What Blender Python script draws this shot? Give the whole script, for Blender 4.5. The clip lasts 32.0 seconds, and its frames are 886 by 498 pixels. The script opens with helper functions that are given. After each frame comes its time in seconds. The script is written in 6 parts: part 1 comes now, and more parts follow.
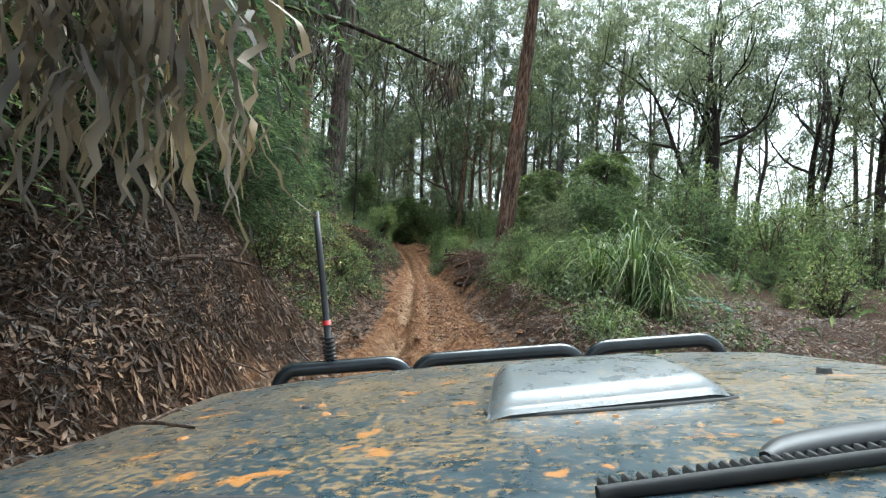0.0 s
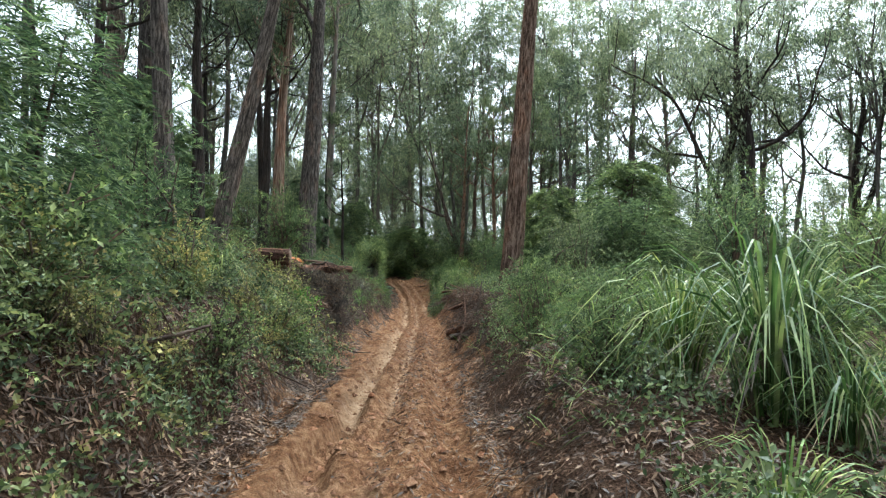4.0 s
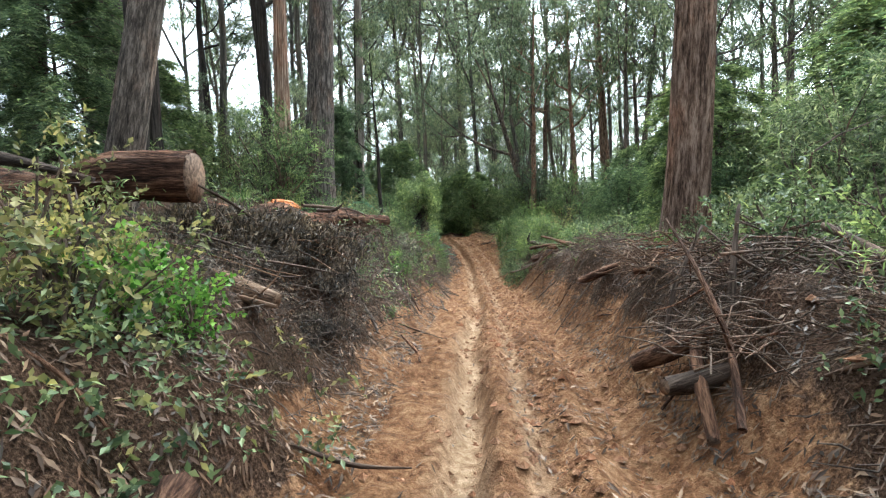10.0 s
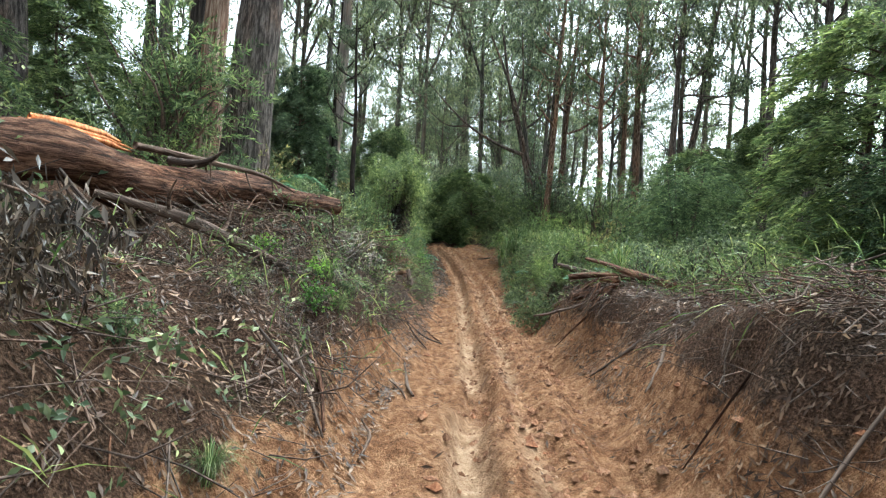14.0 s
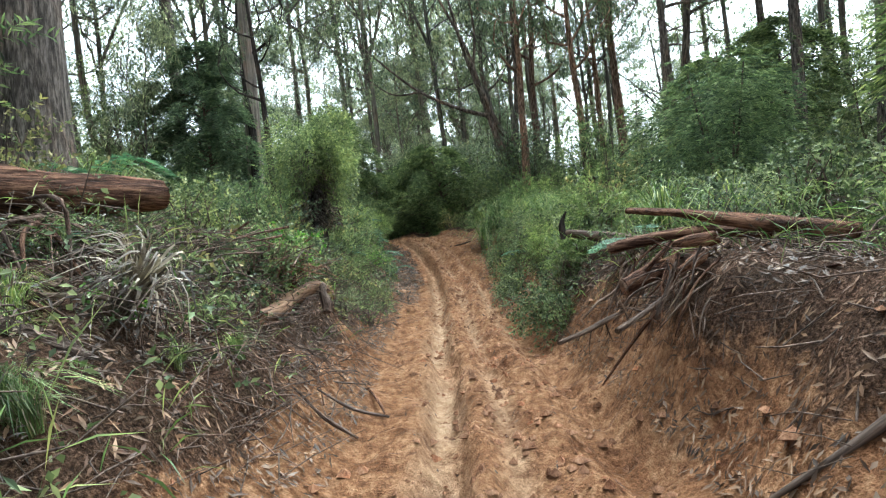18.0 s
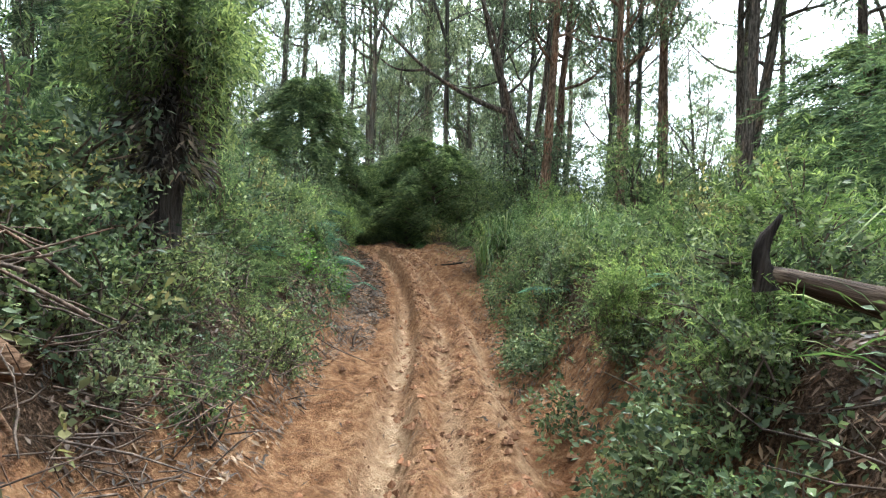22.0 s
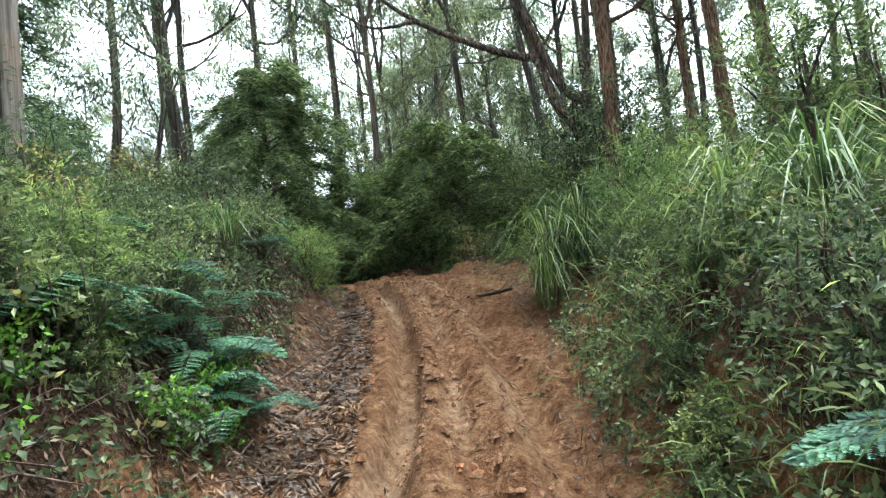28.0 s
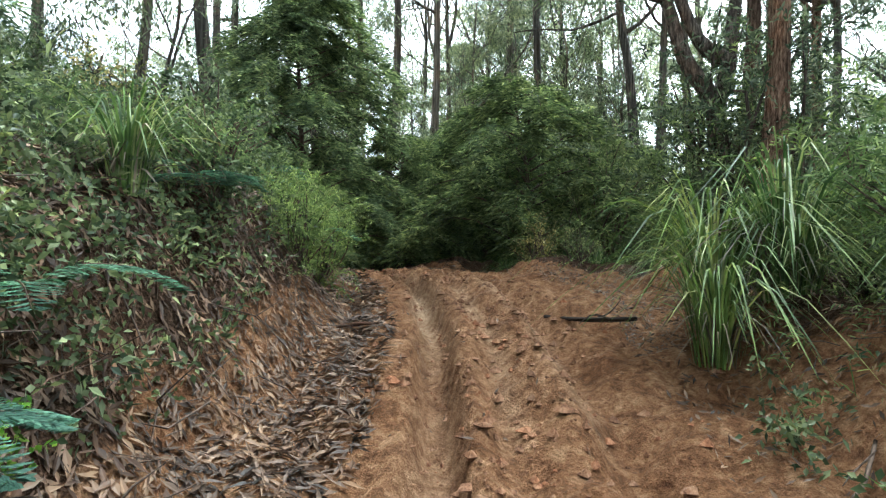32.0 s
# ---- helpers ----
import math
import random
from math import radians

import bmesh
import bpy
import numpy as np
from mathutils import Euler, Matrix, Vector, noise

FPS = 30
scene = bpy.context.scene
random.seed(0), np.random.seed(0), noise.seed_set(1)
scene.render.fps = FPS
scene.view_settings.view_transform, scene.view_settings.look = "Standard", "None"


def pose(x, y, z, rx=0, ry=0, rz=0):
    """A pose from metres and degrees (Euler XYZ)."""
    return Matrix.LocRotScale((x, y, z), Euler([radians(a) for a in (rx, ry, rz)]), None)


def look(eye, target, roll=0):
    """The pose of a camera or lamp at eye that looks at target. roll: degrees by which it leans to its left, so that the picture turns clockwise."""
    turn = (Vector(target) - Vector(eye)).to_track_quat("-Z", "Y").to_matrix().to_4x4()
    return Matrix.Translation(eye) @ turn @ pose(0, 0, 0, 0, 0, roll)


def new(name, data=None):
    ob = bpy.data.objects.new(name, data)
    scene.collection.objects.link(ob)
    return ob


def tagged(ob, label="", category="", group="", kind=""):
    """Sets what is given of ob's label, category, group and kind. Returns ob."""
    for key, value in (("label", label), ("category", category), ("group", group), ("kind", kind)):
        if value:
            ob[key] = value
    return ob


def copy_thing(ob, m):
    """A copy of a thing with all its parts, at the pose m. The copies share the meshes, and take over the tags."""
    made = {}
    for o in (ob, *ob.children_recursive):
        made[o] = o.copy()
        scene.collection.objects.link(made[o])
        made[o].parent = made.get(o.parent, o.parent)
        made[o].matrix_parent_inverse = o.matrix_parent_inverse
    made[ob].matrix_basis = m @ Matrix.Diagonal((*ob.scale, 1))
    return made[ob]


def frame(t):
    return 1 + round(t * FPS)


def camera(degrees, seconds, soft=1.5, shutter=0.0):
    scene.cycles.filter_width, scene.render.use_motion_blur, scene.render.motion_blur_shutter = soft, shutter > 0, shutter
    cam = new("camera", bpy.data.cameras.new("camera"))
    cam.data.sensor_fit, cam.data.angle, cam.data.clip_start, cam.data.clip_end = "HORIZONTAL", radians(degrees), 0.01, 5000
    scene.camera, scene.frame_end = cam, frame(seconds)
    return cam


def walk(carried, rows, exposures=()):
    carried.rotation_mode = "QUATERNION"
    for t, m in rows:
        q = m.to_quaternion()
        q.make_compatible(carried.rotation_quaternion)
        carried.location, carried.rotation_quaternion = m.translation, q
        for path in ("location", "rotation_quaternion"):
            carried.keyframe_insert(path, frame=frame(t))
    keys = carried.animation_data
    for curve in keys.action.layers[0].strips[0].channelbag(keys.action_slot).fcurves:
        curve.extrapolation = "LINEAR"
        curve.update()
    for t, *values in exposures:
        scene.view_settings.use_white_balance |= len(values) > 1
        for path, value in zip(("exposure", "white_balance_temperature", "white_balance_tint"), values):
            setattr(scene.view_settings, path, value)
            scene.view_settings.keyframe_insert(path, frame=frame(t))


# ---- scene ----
cam = camera(80.02, 32.0, soft=1.25)
# seconds, x, y, z, heading to the left, pitch, lean
PATH = [
    (0.0, -0.006, -0.001, 1.651, -2.64, -1.16, 3.09),
    (0.5, 0.172, 0.631, 1.699, -2.95, -1.20, 2.32),
    (1.0, 0.320, 1.089, 1.737, -3.12, -1.29, 0.75),
    (1.5, 0.435, 1.475, 1.762, -3.39, -1.10, -0.55),
    (2.0, 0.539, 1.844, 1.778, -3.53, -0.83, -0.97),
    (2.5, 0.584, 2.252, 1.778, -3.71, -0.59, -0.69),
    (4.5, 0.806, 5.318, 1.831, -0.19, 2.60, 1.51),
    (5.0, 0.557, 5.958, 1.841, 1.58, 2.43, 2.74),
    (5.5, 0.351, 6.596, 1.838, 3.48, 1.68, 3.72),
    (6.0, 0.148, 7.278, 1.770, 5.09, 0.78, 3.39),
    (6.5, 0.112, 8.059, 1.735, 6.30, -0.69, 1.62),
    (7.0, 0.383, 8.958, 1.671, 7.16, -2.82, -0.44),
    (7.5, 0.157, 9.846, 1.588, 6.79, -3.53, 0.01),
    (8.0, 0.111, 10.508, 1.669, 5.88, -3.57, -0.84),
    (8.5, 0.175, 10.797, 1.637, 4.43, -2.57, -1.76),
    (9.0, -0.012, 11.516, 1.588, 4.45, -2.59, -1.89),
    (9.5, -0.115, 12.566, 1.495, 4.35, -2.18, -2.20),
    (10.0, -0.030, 13.747, 1.386, 4.08, -2.08, -2.42),
    (10.5, -0.093, 14.725, 1.345, 4.07, -2.15, -2.46),
    (11.0, -0.007, 15.589, 1.324, 3.90, -2.16, -2.18),
    (11.5, -0.050, 16.392, 1.320, 3.58, -1.98, -1.92),
    (12.0, -0.183, 17.158, 1.291, 3.12, -1.73, -1.24),
    (12.5, -0.073, 17.967, 1.263, 2.87, -1.44, 0.51),
    (13.0, -0.182, 18.828, 1.217, 3.01, -1.38, 2.56),
    (13.5, -0.313, 19.656, 1.179, 3.09, -1.21, 3.43),
    (14.0, -0.312, 20.337, 1.236, 3.11, -0.98, 3.44),
    (14.5, -0.187, 20.741, 1.293, 3.38, -0.74, 3.51),
    (16.5, -0.157, 23.029, 1.121, 0.81, 2.52, 1.69),
    (17.0, -0.071, 23.603, 1.156, 0.39, 2.13, -1.02),
    (17.5, 0.013, 24.256, 1.187, 0.72, 0.10, -4.36),
    (18.0, 0.070, 25.011, 1.050, 1.54, -1.97, -6.39),
    (18.5, -0.003, 25.804, 1.016, 2.20, -3.52, -6.15),
    (19.0, -0.040, 26.671, 0.905, 2.50, -4.99, -3.78),
    (19.5, -0.211, 27.253, 0.919, 2.36, -6.10, -1.37),
    (20.0, -0.089, 27.768, 0.903, 2.11, -4.68, -2.64),
    (20.5, 0.061, 28.438, 0.887, 1.20, -2.79, -3.72),
    (21.0, 0.079, 29.136, 0.923, 0.65, -1.34, -3.02),
    (21.5, 0.101, 29.771, 0.894, -0.06, 0.25, -0.90),
    (22.0, -0.036, 30.361, 0.870, -0.18, 0.04, 2.51),
    (22.5, -0.091, 30.895, 0.838, 0.11, -0.78, 5.25),
    (23.0, -0.091, 31.534, 0.793, 0.61, -1.02, 4.89),
    (23.5, -0.022, 31.954, 0.809, 0.98, -1.21, 2.77),
    (24.0, 0.135, 32.411, 0.823, 1.13, -1.21, 0.04),
    (24.5, 0.236, 32.865, 0.849, 1.08, -1.01, -2.31),
    (25.0, 0.296, 33.374, 0.830, 0.63, 0.13, -2.31),
    (25.5, 0.095, 33.955, 0.760, 1.45, 0.51, 4.13),
    (27.5, 0.220, 36.323, 1.032, 5.00, 1.49, -4.28),
    (28.0, 0.252, 36.700, 1.044, 4.58, 1.73, -6.94),
    (28.5, 0.234, 37.167, 0.979, 3.45, 2.36, -6.20),
    (29.0, -0.085, 37.647, 0.983, 4.98, 1.85, 3.40),
    (29.5, -0.266, 38.224, 0.960, 5.15, -0.20, 6.93),
    (30.0, -0.267, 38.659, 0.989, 6.21, -0.39, 6.14),
    (30.5, -0.245, 39.096, 0.996, 7.77, -0.65, 3.85),
    (31.0, -0.224, 39.536, 1.011, 8.66, -0.79, 0.28),
    (31.5, -0.200, 39.949, 1.033, 8.94, -0.80, -2.62),
    (32.0, -0.371, 40.301, 1.055, 9.50, 1.18, 0.56),
]
walk(cam, [(t, pose(x, y, z, 90 + p, 0, h) @ pose(0, 0, 0, 0, 0, r)) for t, x, y, z, h, p, r in PATH],
     exposures=[(0.0, 1.7, 5650, -2), (5.0, 1.9, 5650, -2), (8.0, 2.25, 5650, -2), (12.0, 2.4, 5650, -2), (17.0, 2.35, 5650, -2), (19.0, 2.55, 5650, -2), (25.0, 2.65, 5650, -2), (32.0, 2.8, 5650, -2)])

# ---- sky and light: bright, even overcast ----
world = bpy.data.worlds.new("overcast_sky")
scene.world = world
world.use_nodes = True
wn = world.node_tree.nodes
sky = wn.new("ShaderNodeTexSky")
sky.sky_type, sky.sun_disc = "NISHITA", False
sky.sun_elevation, sky.sun_rotation = radians(58), radians(25)
sky.dust_density, sky.air_density, sky.ozone_density = 4.0, 1.0, 1.0
hs = wn.new("ShaderNodeHueSaturation")
hs.inputs["Saturation"].default_value = 0.16
world.node_tree.links.new(sky.outputs[0], hs.inputs["Color"])
world.node_tree.links.new(hs.outputs[0], wn["Background"].inputs[0])
wn["Background"].inputs[1].default_value = 0.15
sun = new("sun", bpy.data.lights.new("sun", "SUN"))
sun.data.energy, sun.data.angle, sun.data.color = 1.3, radians(40), (1.0, 0.97, 0.92)
sun.matrix_basis = look((0, 0, 60), (-14, -30, 0))


# ---- materials ----
def material(name, rough=0.8, spec=0.3):
    m = bpy.data.materials.new(name)
    m.use_nodes = True
    nt = m.node_tree
    bs = nt.nodes["Principled BSDF"]
    bs.inputs["Roughness"].default_value = rough
    bs.inputs["Specular IOR Level"].default_value = spec
    return m, nt, bs


def node(nt, kind, **inputs):
    n = nt.nodes.new(kind)
    for key, value in inputs.items():
        n.inputs[key.replace("_", " ")].default_value = value
    return n


def ramp(nt, source, stops):
    r = nt.nodes.new("ShaderNodeValToRGB")
    el = r.color_ramp.elements
    while len(el) < len(stops):
        el.new(0.5)
    for e, (pos, col) in zip(el, stops):
        e.position, e.color = pos, (*col, 1)
    nt.links.new(source, r.inputs[0])
    return r.outputs[0]


def mix(nt, fac, a, b, mode="MIX"):
    n = nt.nodes.new("ShaderNodeMix")
    n.data_type, n.blend_type = "RGBA", mode
    for sock, v in ((n.inputs[0], fac), (n.inputs[6], a), (n.inputs[7], b)):
        if hasattr(v, "is_linked"):
            nt.links.new(v, sock)
        else:
            sock.default_value = v if not isinstance(v, tuple) else (*v, 1)
    return n.outputs[2]


def coords(nt, scale=(1, 1, 1), world_space=False):
    mp = nt.nodes.new("ShaderNodeMapping")
    mp.inputs["Scale"].default_value = scale
    if world_space:
        src = nt.nodes.new("ShaderNodeNewGeometry").outputs["Position"]
    else:
        src = nt.nodes.new("ShaderNodeTexCoord").outputs["Object"]
    nt.links.new(src, mp.inputs[0])
    return mp.outputs[0]


def noise_tex(nt, vec, scale, detail=5.0, rough=0.6):
    n = node(nt, "ShaderNodeTexNoise", Scale=scale, Detail=detail, Roughness=rough)
    nt.links.new(vec, n.inputs["Vector"])
    return n.outputs["Fac"]


def bump(nt, bs, height, strength, distance=0.02):
    b = node(nt, "ShaderNodeBump", Strength=strength, Distance=distance)
    nt.links.new(height, b.inputs["Height"])
    nt.links.new(b.outputs[0], bs.inputs["Normal"])


def bark_material(name, dark, mid, light, stretch=1.2, rough=0.85, relief=0.9):
    """Long ridges and furrows, with fine torn fibres over them."""
    m, nt, bs = material(name, rough, 0.1)
    ridge = noise_tex(nt, coords(nt, (11, 11, 0.45 * stretch)), 1.7, 4, 0.55)
    fib = noise_tex(nt, coords(nt, (34, 34, 1.1 * stretch)), 2.4, 5, 0.66)
    both = nt.nodes.new("ShaderNodeMath")
    both.operation = "MULTIPLY_ADD"
    nt.links.new(ridge, both.inputs[0])
    both.inputs[1].default_value = 0.75
    half = nt.nodes.new("ShaderNodeMath")
    half.operation = "MULTIPLY_ADD"
    nt.links.new(fib, half.inputs[0])
    half.inputs[1].default_value, half.inputs[2].default_value = 0.62, -0.185
    nt.links.new(half.outputs[0], both.inputs[2])
    big = noise_tex(nt, coords(nt, (1.3, 1.3, 0.5)), 1.6, 4)
    col = ramp(nt, both.outputs[0], ((0.34, dark), (0.48, mid), (0.66, light)))
    tint = ramp(nt, big, ((0.3, (0.55, 0.55, 0.58)), (0.52, (1, 1, 1)), (0.72, (1.35, 1.05, 0.9))))
    col = mix(nt, 1.0, col, tint, "MULTIPLY")
    oi = nt.nodes.new("ShaderNodeObjectInfo")
    var = ramp(nt, oi.outputs["Random"], ((0.0, (0.75, 0.75, 0.78)), (1.0, (1.2, 1.12, 1.05))))
    col = mix(nt, 1.0, col, var, "MULTIPLY")
    nt.links.new(col, bs.inputs["Base Color"])
    bump(nt, bs, both.outputs[0], relief, 0.05)
    return m


def leaf_material(name, a, b, c, rough=0.5, glow=0.35, spec=0.22):
    """Three colours spread over the leaves; light also passes through them."""
    m, nt, bs = material(name, rough, spec)
    geo = nt.nodes.new("ShaderNodeNewGeometry")
    # green leaves: darkest dimmed, palest raised, painting deeper shade into the foliage
    if a[1] > a[0]:
        a, b, c = [(r * k * 1.05, g * k * 1.01, u * k * 1.03) for (r, g, u), k in ((a, 0.72), (b, 1.0), (c, 1.15))]
    col = ramp(nt, geo.outputs["Random Per Island"], ((0.0, a), (0.55, b), (1.0, c)))
    oi = nt.nodes.new("ShaderNodeObjectInfo")
    var = ramp(nt, oi.outputs["Random"], ((0.0, (0.78, 0.82, 0.85)), (1.0, (1.2, 1.15, 0.95))))
    col = mix(nt, 1.0, col, var, "MULTIPLY")
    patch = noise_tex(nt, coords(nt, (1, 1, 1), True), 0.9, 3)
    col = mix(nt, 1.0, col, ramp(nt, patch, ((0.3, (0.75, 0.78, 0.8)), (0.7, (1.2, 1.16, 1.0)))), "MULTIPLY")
    # lit and shaded clumps of spray size, painted into the colour by noise
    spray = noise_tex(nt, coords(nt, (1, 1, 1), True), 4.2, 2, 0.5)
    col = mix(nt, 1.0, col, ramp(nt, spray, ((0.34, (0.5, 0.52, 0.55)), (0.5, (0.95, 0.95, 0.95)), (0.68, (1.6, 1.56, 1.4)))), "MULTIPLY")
    nt.links.new(col, bs.inputs["Base Color"])
    tr = nt.nodes.new("ShaderNodeBsdfTranslucent")
    nt.links.new(mix(nt, 1.0, col, (1.1, 1.15, 0.9), "MULTIPLY"), tr.inputs[0])
    ms = node(nt, "ShaderNodeMixShader", Fac=glow)
    nt.links.new(bs.outputs[0], ms.inputs[1])
    nt.links.new(tr.outputs[0], ms.inputs[2])
    nt.links.new(ms.outputs[0], nt.nodes["Material Output"].inputs[0])
    return m


BARK = bark_material("stringy_bark", (0.024, 0.02, 0.018), (0.085, 0.07, 0.06), (0.24, 0.205, 0.18), 3.6)
BARK_RED = bark_material("red_bark", (0.026, 0.016, 0.011), (0.14, 0.086, 0.06), (0.36, 0.26, 0.2), 3.6)
BARK_DARK = bark_material("black_bark", (0.014, 0.012, 0.011), (0.04, 0.033, 0.03), (0.09, 0.075, 0.065))
BARK_PALE = bark_material("smooth_pale_bark", (0.14, 0.11, 0.09), (0.27, 0.22, 0.18), (0.42, 0.36, 0.30), 0.5, 0.6, 0.3)
BARK_PEEL = bark_material("peeling_bark", (0.045, 0.026, 0.018), (0.17, 0.105, 0.075), (0.44, 0.35, 0.28), 0.5, 0.7, 0.6)
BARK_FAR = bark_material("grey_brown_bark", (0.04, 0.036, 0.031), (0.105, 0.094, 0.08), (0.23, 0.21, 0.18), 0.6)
LOGBARK = bark_material("wet_log_bark", (0.012, 0.006, 0.004), (0.07, 0.033, 0.02), (0.26, 0.145, 0.09), 2.4, 0.8)
DEADWOOD = bark_material("weathered_dead_wood", (0.022, 0.015, 0.011), (0.075, 0.05, 0.037), (0.20, 0.145, 0.11), 0.8, 0.7, 0.6)
SPLIT = bark_material("fresh_split_wood", (0.12, 0.04, 0.015), (0.36, 0.13, 0.045), (0.55, 0.26, 0.11), 0.6, 0.6, 0.4)
BRANCH = bark_material("dry_branch", (0.05, 0.028, 0.017), (0.16, 0.095, 0.058), (0.33, 0.22, 0.145), 0.8, 0.7, 0.5)
TWIG = bark_material("thin_twig", (0.035, 0.027, 0.022), (0.09, 0.068, 0.055), (0.20, 0.15, 0.12), 0.8, 0.8, 0.2)

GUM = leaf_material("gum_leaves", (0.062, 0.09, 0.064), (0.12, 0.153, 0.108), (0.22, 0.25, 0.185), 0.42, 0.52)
# haze of the distance is put into this paler leaf colour
GUM_HAZED = leaf_material("hazed_gum_leaves", (0.125, 0.16, 0.13), (0.205, 0.245, 0.20), (0.31, 0.345, 0.28), 0.42, 0.58)
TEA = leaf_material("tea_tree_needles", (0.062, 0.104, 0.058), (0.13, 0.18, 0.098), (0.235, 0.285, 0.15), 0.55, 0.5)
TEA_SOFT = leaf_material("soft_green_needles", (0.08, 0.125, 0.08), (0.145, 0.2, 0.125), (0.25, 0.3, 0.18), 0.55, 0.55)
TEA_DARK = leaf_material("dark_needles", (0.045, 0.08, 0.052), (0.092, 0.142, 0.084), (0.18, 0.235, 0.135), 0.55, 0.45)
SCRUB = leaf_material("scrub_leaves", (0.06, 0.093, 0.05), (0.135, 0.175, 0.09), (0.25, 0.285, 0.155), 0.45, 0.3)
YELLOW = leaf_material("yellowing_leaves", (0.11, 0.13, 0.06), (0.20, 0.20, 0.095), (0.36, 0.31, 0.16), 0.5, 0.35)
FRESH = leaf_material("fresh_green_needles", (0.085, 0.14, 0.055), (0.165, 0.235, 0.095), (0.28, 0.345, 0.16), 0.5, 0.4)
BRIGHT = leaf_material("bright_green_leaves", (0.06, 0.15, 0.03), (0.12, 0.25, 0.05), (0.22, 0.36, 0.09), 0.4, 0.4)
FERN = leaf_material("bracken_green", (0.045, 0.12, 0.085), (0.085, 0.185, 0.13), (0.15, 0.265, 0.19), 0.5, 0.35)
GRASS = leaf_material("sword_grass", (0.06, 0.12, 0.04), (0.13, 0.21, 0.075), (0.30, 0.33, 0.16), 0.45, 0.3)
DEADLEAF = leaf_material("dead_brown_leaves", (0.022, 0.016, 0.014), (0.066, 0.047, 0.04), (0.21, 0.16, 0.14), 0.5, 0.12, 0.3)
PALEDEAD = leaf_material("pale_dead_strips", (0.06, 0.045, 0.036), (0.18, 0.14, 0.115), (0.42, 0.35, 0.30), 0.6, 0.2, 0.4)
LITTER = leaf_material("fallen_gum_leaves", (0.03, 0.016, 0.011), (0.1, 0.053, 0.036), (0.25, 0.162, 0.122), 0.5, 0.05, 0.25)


def ground_material():
    m, nt, bs = material("clay_and_litter", 0.8, 0.03)
    w = coords(nt, (1, 1, 1), True)
    at = nt.nodes.new("ShaderNodeAttribute")
    at.attribute_name = "clay"
    n1, n2, n3 = noise_tex(nt, w, 1.6, 6), noise_tex(nt, w, 9, 6, 0.7), noise_tex(nt, w, 45, 4, 0.7)
    clay = ramp(nt, n2, ((0.32, (0.096, 0.0425, 0.022)), (0.5, (0.242, 0.123, 0.063)), (0.68, (0.397, 0.233, 0.132))))
    clay = mix(nt, 1.0, clay, ramp(nt, n1, ((0.32, (0.62, 0.55, 0.52)), (0.5, (1, 1, 1)), (0.7, (1.15, 1.2, 1.25)))), "MULTIPLY")
    clay = mix(nt, 1.0, clay, ramp(nt, n3, ((0.3, (0.6, 0.58, 0.56)), (0.55, (1.1, 1.1, 1.1)))), "MULTIPLY")
    duff = ramp(nt, n3, ((0.32, (0.014, 0.009, 0.007)), (0.5, (0.062, 0.038, 0.026)), (0.68, (0.17, 0.112, 0.08))))
    duff = mix(nt, 1.0, duff, ramp(nt, n1, ((0.35, (0.7, 0.7, 0.66)), (0.65, (1.2, 1.1, 1.05)))), "MULTIPLY")
    wob = nt.nodes.new("ShaderNodeMath")
    wob.operation = "MULTIPLY_ADD"
    nt.links.new(n2, wob.inputs[0])
    wob.inputs[1].default_value = 0.9
    wob2 = nt.nodes.new("ShaderNodeMath")
    wob2.operation = "ADD"
    nt.links.new(at.outputs["Fac"], wob.inputs[2])
    nt.links.new(wob.outputs[0], wob2.inputs[0])
    wob2.inputs[1].default_value = -0.45
    fac = ramp(nt, wob2.outputs[0], ((0.38, (0, 0, 0)), (0.62, (1, 1, 1))))
    nt.links.new(mix(nt, fac, duff, clay), bs.inputs["Base Color"])
    pale = nt.nodes.new("ShaderNodeAttribute")
    pale.attribute_name = "pale"
    col = mix(nt, pale.outputs["Fac"], mix(nt, fac, duff, clay), ramp(nt, n2, ((0.3, (0.26, 0.145, 0.08)), (0.65, (0.56, 0.40, 0.265)))))
    nt.links.new(col, bs.inputs["Base Color"])
    nt.links.new(ramp(nt, n1, ((0.3, (0.45, 0.45, 0.45)), (0.7, (0.85, 0.85, 0.85)))), bs.inputs["Roughness"])
    add = nt.nodes.new("ShaderNodeMath")
    add.operation = "ADD"
    nt.links.new(n2, add.inputs[0])
    nt.links.new(n3, add.inputs[1])
    bump(nt, bs, add.outputs[0], 1.0, 0.07)
    return m


GROUND = ground_material()


